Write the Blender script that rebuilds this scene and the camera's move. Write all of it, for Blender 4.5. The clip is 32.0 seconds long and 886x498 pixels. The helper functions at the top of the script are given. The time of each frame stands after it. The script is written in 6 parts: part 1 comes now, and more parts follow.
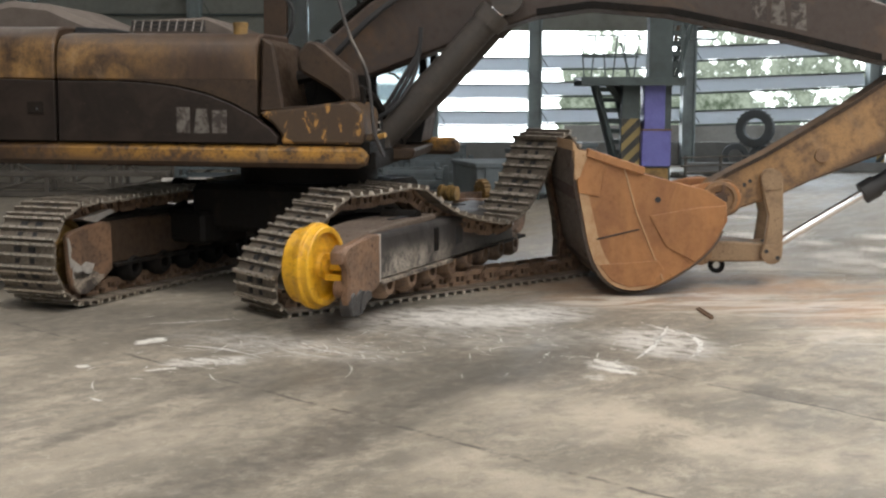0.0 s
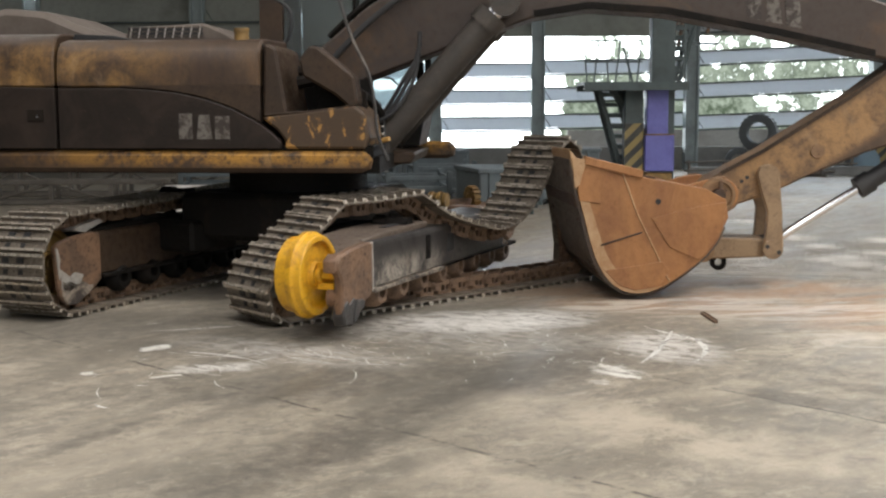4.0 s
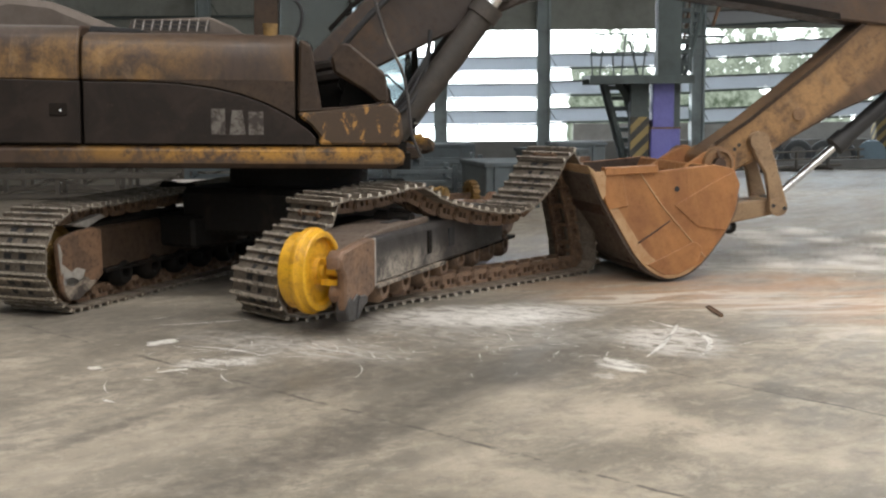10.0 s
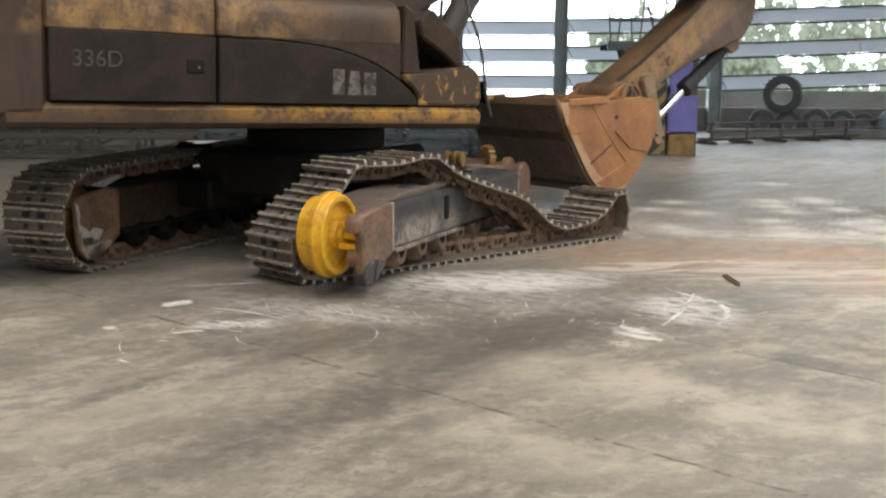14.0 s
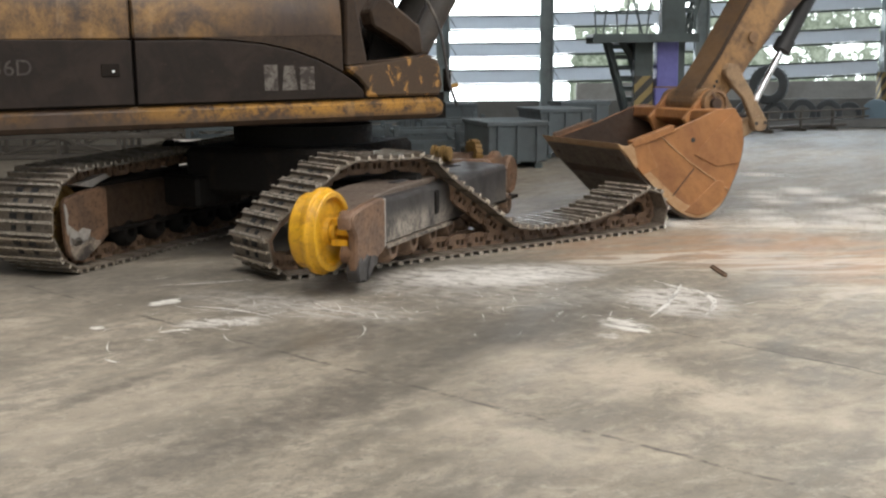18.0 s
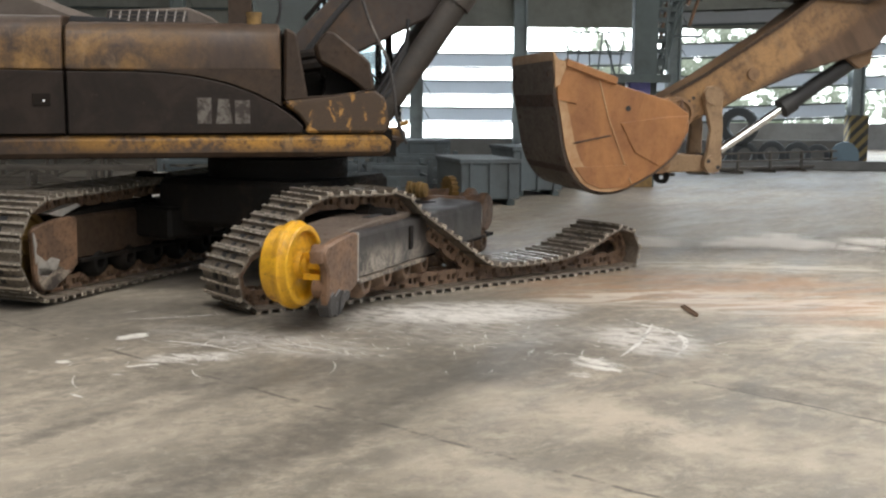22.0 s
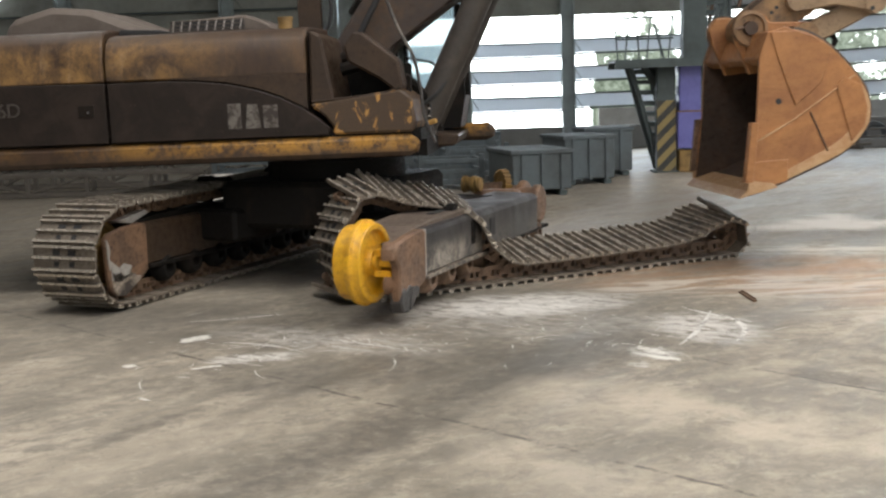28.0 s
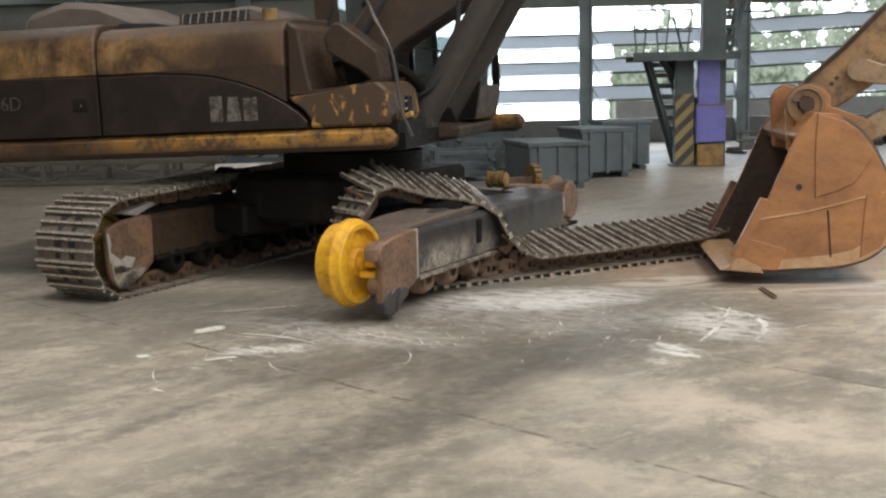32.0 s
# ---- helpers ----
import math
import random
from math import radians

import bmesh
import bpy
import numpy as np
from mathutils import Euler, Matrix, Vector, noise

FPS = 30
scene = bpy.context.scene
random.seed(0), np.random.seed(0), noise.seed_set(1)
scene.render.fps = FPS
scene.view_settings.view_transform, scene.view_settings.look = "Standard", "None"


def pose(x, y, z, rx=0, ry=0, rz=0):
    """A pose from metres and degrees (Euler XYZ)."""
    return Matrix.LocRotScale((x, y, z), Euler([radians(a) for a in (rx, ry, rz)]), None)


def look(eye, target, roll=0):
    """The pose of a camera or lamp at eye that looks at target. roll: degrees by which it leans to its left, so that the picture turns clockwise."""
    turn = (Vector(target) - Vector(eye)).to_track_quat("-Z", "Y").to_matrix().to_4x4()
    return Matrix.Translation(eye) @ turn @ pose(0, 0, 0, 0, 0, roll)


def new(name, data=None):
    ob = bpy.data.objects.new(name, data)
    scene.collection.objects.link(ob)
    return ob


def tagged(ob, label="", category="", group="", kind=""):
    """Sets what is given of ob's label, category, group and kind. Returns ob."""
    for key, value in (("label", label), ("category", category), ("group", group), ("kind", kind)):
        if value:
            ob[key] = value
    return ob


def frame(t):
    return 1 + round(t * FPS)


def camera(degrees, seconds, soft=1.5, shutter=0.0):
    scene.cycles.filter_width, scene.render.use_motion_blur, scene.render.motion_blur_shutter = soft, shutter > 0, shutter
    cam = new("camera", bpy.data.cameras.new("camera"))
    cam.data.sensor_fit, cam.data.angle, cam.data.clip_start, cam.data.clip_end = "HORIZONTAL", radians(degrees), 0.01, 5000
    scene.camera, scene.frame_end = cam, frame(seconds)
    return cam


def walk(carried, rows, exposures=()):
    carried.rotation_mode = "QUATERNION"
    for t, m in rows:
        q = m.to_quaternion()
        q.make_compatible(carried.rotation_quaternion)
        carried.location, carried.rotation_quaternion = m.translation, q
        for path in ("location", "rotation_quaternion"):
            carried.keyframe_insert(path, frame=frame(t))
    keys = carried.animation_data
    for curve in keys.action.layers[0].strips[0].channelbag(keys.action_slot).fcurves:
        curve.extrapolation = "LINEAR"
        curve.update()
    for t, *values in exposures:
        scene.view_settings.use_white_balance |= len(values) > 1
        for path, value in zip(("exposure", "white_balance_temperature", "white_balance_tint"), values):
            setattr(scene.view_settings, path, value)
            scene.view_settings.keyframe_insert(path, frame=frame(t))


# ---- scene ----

cam = camera(42.3, 32.0, soft=2.3, shutter=0.4)
PATH = [
    (0, (0.000, -0.000, 1.660), (-0.001, 9.919, 0.392), 0.05),
    (0.5, (0.000, -0.002, 1.656), (0.007, 9.920, 0.413), -0.09),
    (1, (-0.001, 0.009, 1.657), (0.005, 9.931, 0.413), -0.09),
    (1.5, (-0.005, 0.006, 1.656), (0.003, 9.925, 0.388), -0.11),
    (2, (0.000, 0.002, 1.657), (0.001, 9.921, 0.386), -0.21),
    (2.5, (0.003, -0.003, 1.654), (0.004, 9.916, 0.391), -0.25),
    (4.5, (-0.002, -0.004, 1.659), (-0.064, 9.923, 0.452), -0.23),
    (5, (-0.010, -0.001, 1.662), (-0.132, 9.925, 0.456), 0.08),
    (5.5, (-0.010, -0.006, 1.659), (-0.142, 9.918, 0.430), 0.21),
    (6, (-0.009, -0.007, 1.660), (-0.112, 9.916, 0.425), 0.18),
    (6.5, (-0.009, -0.008, 1.659), (-0.091, 9.911, 0.389), 0.09),
    (7, (-0.003, -0.011, 1.656), (-0.068, 9.903, 0.351), -0.06),
    (7.5, (-0.006, -0.006, 1.654), (-0.058, 9.901, 0.294), -0.16),
    (8, (-0.001, -0.009, 1.656), (-0.071, 9.891, 0.246), -0.33),
    (8.5, (0.008, -0.018, 1.661), (-0.060, 9.887, 0.283), -0.48),
    (9, (0.002, -0.020, 1.662), (-0.065, 9.889, 0.319), -0.43),
    (9.5, (-0.001, -0.021, 1.657), (-0.087, 9.890, 0.327), -0.28),
    (10, (0.004, -0.021, 1.664), (-0.083, 9.897, 0.393), -0.41),
    (10.5, (0.004, -0.014, 1.662), (-0.118, 9.898, 0.344), -0.93),
    (11, (-0.044, 0.028, 1.658), (-0.201, 9.927, 0.250), 0.84),
    (11.5, (-0.013, 0.026, 1.660), (-0.260, 9.888, 0.025), 0.28),
    (12, (0.001, 0.007, 1.666), (-0.196, 9.879, 0.085), -0.32),
    (12.5, (-0.003, 0.003, 1.663), (-0.193, 9.879, 0.104), -0.31),
    (13, (-0.015, 0.009, 1.663), (-0.222, 9.875, 0.042), 0.01),
    (13.5, (-0.022, 0.019, 1.658), (-0.233, 9.892, 0.084), 0.26),
    (15.5, (-0.012, 0.024, 1.654), (-0.169, 9.898, 0.083), 0.15),
    (16, (-0.010, 0.014, 1.655), (-0.163, 9.882, 0.046), -0.02),
    (16.5, (-0.008, 0.016, 1.651), (-0.147, 9.883, 0.029), -0.18),
    (17, (-0.006, 0.011, 1.659), (-0.141, 9.879, 0.051), -0.25),
    (17.5, (-0.006, 0.020, 1.653), (-0.130, 9.890, 0.050), -0.34),
    (18, (-0.002, 0.018, 1.654), (-0.111, 9.886, 0.041), -0.46),
    (18.5, (0.003, 0.014, 1.655), (-0.098, 9.877, 0.008), -0.46),
    (19, (0.011, 0.022, 1.650), (-0.063, 9.879, -0.030), -0.51),
    (19.5, (0.007, 0.016, 1.657), (-0.045, 9.881, 0.020), -0.41),
    (20, (0.007, 0.018, 1.665), (0.005, 9.916, 0.237), 0.00),
    (20.5, (-0.009, 0.023, 1.664), (0.051, 9.947, 0.437), 0.31),
    (21, (-0.009, 0.027, 1.664), (0.070, 9.955, 0.469), 0.43),
    (21.5, (-0.013, 0.036, 1.664), (0.077, 9.959, 0.429), 0.45),
    (22, (-0.009, 0.045, 1.654), (0.135, 9.959, 0.353), 0.43),
    (22.5, (-0.008, 0.036, 1.649), (0.162, 9.945, 0.318), 0.28),
    (23, (-0.016, 0.035, 1.657), (0.172, 9.942, 0.311), 0.19),
    (23.5, (0.009, 0.030, 1.653), (0.169, 9.933, 0.274), 0.09),
    (24, (0.009, 0.033, 1.654), (0.167, 9.934, 0.262), 0.02),
    (24.5, (0.013, 0.031, 1.652), (0.163, 9.933, 0.263), -0.09),
    (26.5, (0.018, 0.026, 1.651), (0.147, 9.917, 0.186), -0.31),
    (27, (0.013, 0.024, 1.652), (0.148, 9.919, 0.210), -0.53),
    (27.5, (0.010, 0.010, 1.665), (0.103, 9.939, 0.478), -1.42),
    (28, (-0.017, 0.001, 1.687), (-0.343, 9.901, 0.314), -1.84),
    (28.5, (-0.034, 0.048, 1.704), (-0.470, 9.946, 0.350), 0.49),
    (29, (-0.066, 0.085, 1.720), (-0.622, 10.011, 0.641), 0.52),
    (29.5, (-0.069, 0.114, 1.728), (-0.606, 10.044, 0.679), 0.60),
    (30, (-0.067, 0.114, 1.714), (-0.598, 10.037, 0.594), 1.06),
    (30.5, (-0.052, 0.082, 1.697), (-0.499, 9.988, 0.404), 0.26),
    (31, (-0.044, 0.084, 1.692), (-0.464, 9.985, 0.354), -0.41),
    (31.5, (-0.042, 0.086, 1.683), (-0.462, 9.974, 0.252), -0.86),
    (32, (-0.043, 0.086, 1.681), (-0.490, 9.972, 0.240), -1.27),
]
walk(cam, [(t, look(eye, target, roll)) for t, eye, target, roll in PATH], [(0, 0.07, 6400, 10), (25, 0.07, 6400, 10), (28, 0.13, 6400, 10), (32, 0.13, 6400, 10)])

# ---- light ----
world = bpy.data.worlds.new("sky")
scene.world = world
world.use_nodes = True
wn = world.node_tree
sky = wn.nodes.new("ShaderNodeTexSky")
sky.sky_type = "NISHITA"
sky.sun_disc = False
sky.sun_elevation, sky.sun_rotation = radians(48), radians(200)
wn.links.new(sky.outputs[0], wn.nodes["Background"].inputs["Color"])
wn.nodes["Background"].inputs["Strength"].default_value = 0.12
sun = new("sun", bpy.data.lights.new("sun", "SUN"))
sun.data.energy, sun.data.angle, sun.data.color = 1.2, radians(12), (1.0, 0.96, 0.9)
sun.matrix_world = look((0, 0, 30), (-4, 12, 0))


def opening_light(name, eye, target, wide, high, power, colour):
    """Area lamp for sky light at one of the hall's openings; the last overhead one has no opening."""
    ob = new(name, bpy.data.lights.new(name, "AREA"))
    ob.data.shape, ob.data.size, ob.data.size_y = "RECTANGLE", wide, high
    ob.data.energy, ob.data.color = power, colour
    ob.matrix_world = look(eye, target)
    return ob


opening_light("front_gate_daylight", (3.0, -10.6, 3.6), (3.0, 6.0, 1.0), 18, 6.0, 165, (1.0, 0.95, 0.88))
opening_light("side_gate_daylight", (17.4, 13.0, 3.0), (0.0, 12.0, 0.6), 16, 5.0, 330, (0.95, 0.97, 1.0))
opening_light("louvre_daylight", (3.5, 30.4, 2.6), (1.0, 8.0, 0.0), 16, 3.2, 300, (0.78, 0.89, 1.0))
opening_light("overhead_light", (6.5, 4.0, 8.9), (6.5, 4.01, 0.0), 5.0, 24, 2120, (1.0, 0.95, 0.87))
opening_light("overhead_light", (-1.6, 2.0, 8.9), (-1.6, 2.01, 0.0), 3.2, 14, 440, (1.0, 0.95, 0.87))
# added fill lamp below the closed part of the roof, for the far left floor
opening_light("overhead_light", (-7.0, 15.0, 8.9), (-7.0, 15.01, 0.0), 3.2, 14, 240, (1.0, 0.95, 0.87))

# ---- materials ----


def material(name, rough=0.6, metal=0.0):
    m = bpy.data.materials.new(name)
    m.use_nodes = True
    b = m.node_tree.nodes["Principled BSDF"]
    b.inputs["Roughness"].default_value, b.inputs["Metallic"].default_value = rough, metal
    return m, m.node_tree, b


class Nodes:
    """Short ways to wire a material."""

    def __init__(self, tree, space="Object"):
        self.t = tree
        self.where = tree.nodes.new("ShaderNodeTexCoord").outputs[space]

    def node(self, kind, **values):
        n = self.t.nodes.new(kind)
        for key, value in values.items():
            n.inputs[key].default_value = value
        return n

    def link(self, a, b):
        self.t.links.new(a, b)

    def stretched(self, x, y, z, turn=0.0):
        n = self.node("ShaderNodeMapping", Scale=(1 / x, 1 / y, 1 / z), Rotation=(0, 0, turn))
        n.vector_type = "TEXTURE"
        self.link(self.where, n.inputs["Vector"])
        return n.outputs[0]

    def noise(self, scale, detail=5.0, rough=0.6, vector=None, twist=0.0):
        n = self.node("ShaderNodeTexNoise", Scale=scale, Detail=detail, Roughness=rough, Distortion=twist)
        self.link(vector or self.where, n.inputs["Vector"])
        return n.outputs["Fac"]

    def ramp(self, fac, low, high, a=0.0, b=1.0):
        n = self.node("ShaderNodeMapRange")
        n.interpolation_type = "SMOOTHSTEP"
        self.link(fac, n.inputs["Value"])
        for key, value in (("From Min", low), ("From Max", high), ("To Min", a), ("To Max", b)):
            n.inputs[key].default_value = value
        return n.outputs[0]

    def mix(self, fac, a, b):
        n = self.t.nodes.new("ShaderNodeMix")
        n.data_type = "RGBA"
        for key, value in ((0, fac), (6, a), (7, b)):
            if isinstance(value, bpy.types.NodeSocket):
                self.link(value, n.inputs[key])
            else:
                n.inputs[key].default_value = (*value, 1) if isinstance(value, tuple) else value
        return n.outputs[2]

    def sum(self, a, b, how="MULTIPLY"):
        n = self.t.nodes.new("ShaderNodeMath")
        n.operation = how
        for key, value in ((0, a), (1, b)):
            if isinstance(value, bpy.types.NodeSocket):
                self.link(value, n.inputs[key])
            else:
                n.inputs[key].default_value = value
        n.use_clamp = how == "ADD"
        return n.outputs[0]

    def bump(self, bsdf, height, strength, distance=0.01):
        n = self.node("ShaderNodeBump", Strength=strength, Distance=distance)
        self.link(height, n.inputs["Height"])
        self.link(n.outputs[0], bsdf.inputs["Normal"])


def worn(name, paint, under, rust, bare=0.5, rusty=0.62, size=3.0, rough=0.55, metal=0.0, streak=1.0, soft=0.06):
    """Old paint: worn through in patches, with rust and dirt in finer spots."""
    m, tree, b = material(name, rough, metal)
    n = Nodes(tree)
    large = n.noise(size, 6, 0.65, n.stretched(1, 1, streak), 0.6)
    fine = n.noise(size * 9, 6, 0.7)
    tiny = n.noise(size * 45, 3, 0.6)
    c = n.mix(n.ramp(n.sum(n.sum(large, 0.82), n.sum(fine, 0.18), "ADD"), bare - soft, bare + soft), paint, under)
    c = n.mix(n.ramp(fine, rusty - 0.06, rusty + 0.08), c, rust)
    c = n.mix(n.ramp(tiny, 0.35, 0.75, 0, 0.35), c, tuple(v * 0.45 for v in under))
    n.link(c, b.inputs["Base Color"])
    n.link(n.ramp(fine, 0.3, 0.7, rough - 0.12, min(1, rough + 0.2)), b.inputs["Roughness"])
    n.bump(b, n.sum(fine, tiny, "ADD"), 0.25, 0.006)
    return m


def plain(name, colour, rough=0.5, metal=0.0, dirt=(0.1, 0.09, 0.08), amount=0.3, size=4.0):
    m, tree, b = material(name, rough, metal)
    n = Nodes(tree)
    big, fine = n.noise(size, 6, 0.65), n.noise(size * 12, 4, 0.6)
    c = n.mix(n.ramp(big, 0.4, 0.75, 0, amount), colour, dirt)
    c = n.mix(n.ramp(fine, 0.4, 0.8, 0, amount * 0.6), c, tuple(v * 0.6 for v in colour))
    n.link(c, b.inputs["Base Color"])
    n.link(n.ramp(big, 0.3, 0.7, rough - 0.08, min(1, rough + 0.12)), b.inputs["Roughness"])
    n.bump(b, fine, 0.12, 0.004)
    return m


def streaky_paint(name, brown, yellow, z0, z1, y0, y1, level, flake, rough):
    """Sun-worn machine paint: yellow left in a soft band, thinning towards the front, with runs and soot over it. On
    beam and arm the band's limits also paint in shade.
    """
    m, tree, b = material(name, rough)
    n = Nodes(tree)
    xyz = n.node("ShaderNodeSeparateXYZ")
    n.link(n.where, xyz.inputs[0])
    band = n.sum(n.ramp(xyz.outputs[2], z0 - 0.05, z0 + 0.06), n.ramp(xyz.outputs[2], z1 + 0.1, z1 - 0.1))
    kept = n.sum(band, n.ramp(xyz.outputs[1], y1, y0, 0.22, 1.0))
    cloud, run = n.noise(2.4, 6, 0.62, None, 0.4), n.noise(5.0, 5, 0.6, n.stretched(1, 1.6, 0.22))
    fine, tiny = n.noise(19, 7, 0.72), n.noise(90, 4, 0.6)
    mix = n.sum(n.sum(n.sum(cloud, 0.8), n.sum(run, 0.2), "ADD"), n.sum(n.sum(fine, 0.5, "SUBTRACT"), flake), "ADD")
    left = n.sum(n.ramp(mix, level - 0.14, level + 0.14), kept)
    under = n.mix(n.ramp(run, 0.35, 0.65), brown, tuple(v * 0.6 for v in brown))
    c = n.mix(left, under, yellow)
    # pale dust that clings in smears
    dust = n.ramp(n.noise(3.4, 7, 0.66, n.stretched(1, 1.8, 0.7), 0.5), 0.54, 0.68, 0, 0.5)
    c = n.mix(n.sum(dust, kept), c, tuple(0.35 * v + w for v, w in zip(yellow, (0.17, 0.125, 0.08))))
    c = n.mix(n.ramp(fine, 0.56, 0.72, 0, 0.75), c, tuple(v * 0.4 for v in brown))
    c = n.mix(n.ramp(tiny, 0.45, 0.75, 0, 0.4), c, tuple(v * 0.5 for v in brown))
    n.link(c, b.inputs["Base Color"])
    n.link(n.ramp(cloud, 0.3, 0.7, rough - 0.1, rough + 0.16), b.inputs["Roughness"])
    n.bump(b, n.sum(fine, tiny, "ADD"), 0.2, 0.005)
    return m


HOOD = streaky_paint("weathered_hood_paint", (0.056, 0.032, 0.019), (0.31, 0.172, 0.055), 1.82, 2.17, -1.5, 0.1, 0.54, 0.25, 0.5)
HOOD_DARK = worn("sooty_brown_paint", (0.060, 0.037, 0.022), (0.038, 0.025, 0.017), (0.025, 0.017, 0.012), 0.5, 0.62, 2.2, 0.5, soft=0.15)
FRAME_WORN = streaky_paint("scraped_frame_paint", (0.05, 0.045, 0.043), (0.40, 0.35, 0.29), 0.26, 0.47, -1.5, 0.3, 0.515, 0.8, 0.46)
BLACK = worn("dusty_black_paint", (0.019, 0.0138, 0.0112), (0.036, 0.025, 0.0195), (0.055, 0.04, 0.031), 0.53, 0.66, 3.0, 0.5, soft=0.12)
# scraped yellow; the brown lower edge paints in shade on the beam's rounding
BEAM = streaky_paint("scraped_yellow_beam", (0.062, 0.036, 0.022), (0.44, 0.22, 0.034), 1.20, 1.40, -0.1, -2.0, 0.535, 0.7, 0.48)
PANEL = worn("flaking_yellow_panel", (0.044, 0.028, 0.018), (0.42, 0.22, 0.055), (0.045, 0.028, 0.018), 0.575, 0.66, 9.0, 0.5, streak=0.6, soft=0.025)
# soot, taken nearly black so that it also carries the shade under the machine
SOOT_SHADE = worn("sooty_shaded_steel", (0.010, 0.009, 0.008), (0.02, 0.015, 0.012), (0.028, 0.017, 0.011), 0.55, 0.64, 3.0, 0.6)
for dull, gloss in ((SOOT_SHADE, 0.12), (BLACK, 0.22), (HOOD_DARK, 0.3)):
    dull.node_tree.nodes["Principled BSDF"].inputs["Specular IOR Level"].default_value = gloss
BOOM = worn("weathered_boom_paint", (0.042, 0.029, 0.023), (0.11, 0.062, 0.03), (0.025, 0.017, 0.013), 0.61, 0.66, 1.4, 0.5, soft=0.12)
STICK = worn("weathered_arm_paint", (0.27, 0.152, 0.068), (0.15, 0.092, 0.053), (0.06, 0.036, 0.022), 0.5, 0.62, 1.8, 0.55, soft=0.14)
# amber turning brown at butt and top: the boom's shadow in colour; lower edge dirty
ARM = streaky_paint("shaded_amber_arm_paint", (0.10, 0.06, 0.035), (0.32, 0.182, 0.075), -0.27, 0.14, 1.2, 2.7, 0.44, 0.5, 0.52)
RUST = worn("rusty_bucket_steel", (0.41, 0.186, 0.064), (0.23, 0.098, 0.038), (0.13, 0.064, 0.032), 0.53, 0.68, 2.6, 0.46, streak=0.5, soft=0.16)
RUST_PALE = worn("scraped_bucket_edge", (0.50, 0.33, 0.18), (0.38, 0.20, 0.09), (0.26, 0.12, 0.05), 0.53, 0.64, 4.0, 0.42, soft=0.14)
# dark rust; on the bucket's inside it carries the shade of the hollow
RUST_DARK = worn("dark_bucket_steel", (0.048, 0.032, 0.023), (0.085, 0.047, 0.028), (0.03, 0.021, 0.016), 0.53, 0.62, 2.2, 0.7, soft=0.16)
SHOE = worn("worn_track_steel", (0.165, 0.135, 0.103), (0.25, 0.212, 0.17), (0.05, 0.038, 0.029), 0.52, 0.57, 6.0, 0.36, 0.2, soft=0.1)
SHOE_EDGE = plain("polished_grouser_steel", (0.64, 0.575, 0.485), 0.26, 0.6, (0.2, 0.155, 0.11), 0.55, 7.0)
LINK = worn("rusty_link_steel", (0.24, 0.148, 0.09), (0.135, 0.085, 0.056), (0.06, 0.04, 0.027), 0.5, 0.6, 7.0, 0.6, soft=0.1)
GUARD = worn("rusty_guard_plate", (0.225, 0.128, 0.074), (0.115, 0.07, 0.045), (0.05, 0.032, 0.023), 0.52, 0.6, 3.5, 0.55, soft=0.12)
COVER = worn("dusty_brown_cover", (0.098, 0.072, 0.055), (0.15, 0.115, 0.088), (0.05, 0.036, 0.027), 0.54, 0.6, 3.0, 0.6, soft=0.14)
FRAME_GREY = worn("scuffed_grey_frame", (0.036, 0.034, 0.034), (0.21, 0.18, 0.15), (0.055, 0.036, 0.025), 0.59, 0.6, 4.5, 0.46, streak=0.28, soft=0.08)
SCRAPED = worn("scraped_pale_steel", (0.42, 0.35, 0.28), (0.06, 0.05, 0.045), (0.11, 0.07, 0.045), 0.5, 0.6, 7.0, 0.45, 0.2, soft=0.1)
WELD = plain("bare_scraped_metal", (0.55, 0.52, 0.48), 0.45, 0.5, (0.2, 0.15, 0.1), 0.5, 12.0)
YELLOW = worn("fresh_yellow_enamel", (0.80, 0.43, 0.02), (0.46, 0.22, 0.02), (0.12, 0.06, 0.02), 0.555, 0.635, 6.0, 0.36, soft=0.1)
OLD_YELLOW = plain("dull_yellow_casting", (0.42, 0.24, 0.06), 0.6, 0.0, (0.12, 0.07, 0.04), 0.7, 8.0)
CHROME = plain("chrome_rod", (0.85, 0.86, 0.88), 0.14, 1.0, (0.5, 0.5, 0.5), 0.1, 3.0)
RUBBER = plain("black_rubber", (0.02, 0.02, 0.021), 0.6, 0.0, (0.06, 0.055, 0.05), 0.4, 6.0)
WHITE_WORN = worn("flaking_white_lettering", (0.15, 0.135, 0.115), (0.04, 0.03, 0.025), (0.05, 0.03, 0.02), 0.50, 0.58, 9.0, 0.6)
GREY_LETTER = worn("faded_grey_lettering", (0.075, 0.062, 0.051), (0.045, 0.035, 0.03), (0.05, 0.035, 0.025), 0.50, 0.6, 9.0, 0.6)
# grey-green paint, lightened to include the haze and bloom before the bright wall
STEEL_GREEN = plain("grey_green_steelwork", (0.33, 0.39, 0.40), 0.55, 0.0, (0.08, 0.07, 0.06), 0.5, 1.2)
STEEL_DARK = plain("dark_green_steelwork", (0.07, 0.092, 0.092), 0.6, 0.0, (0.04, 0.035, 0.03), 0.5, 1.5)
CRATE = plain("grey_green_container", (0.11, 0.132, 0.14), 0.8, 0.0, (0.07, 0.065, 0.06), 0.6, 1.5)
LOUVRE = plain("translucent_white_sheet", (0.62, 0.635, 0.65), 0.6, 0.0, (0.42, 0.39, 0.38), 0.4, 0.9)
SHUT_SHEET = plain("dim_grey_green_sheet", (0.30, 0.31, 0.28), 0.75, 0.0, (0.09, 0.085, 0.08), 0.6, 0.6)
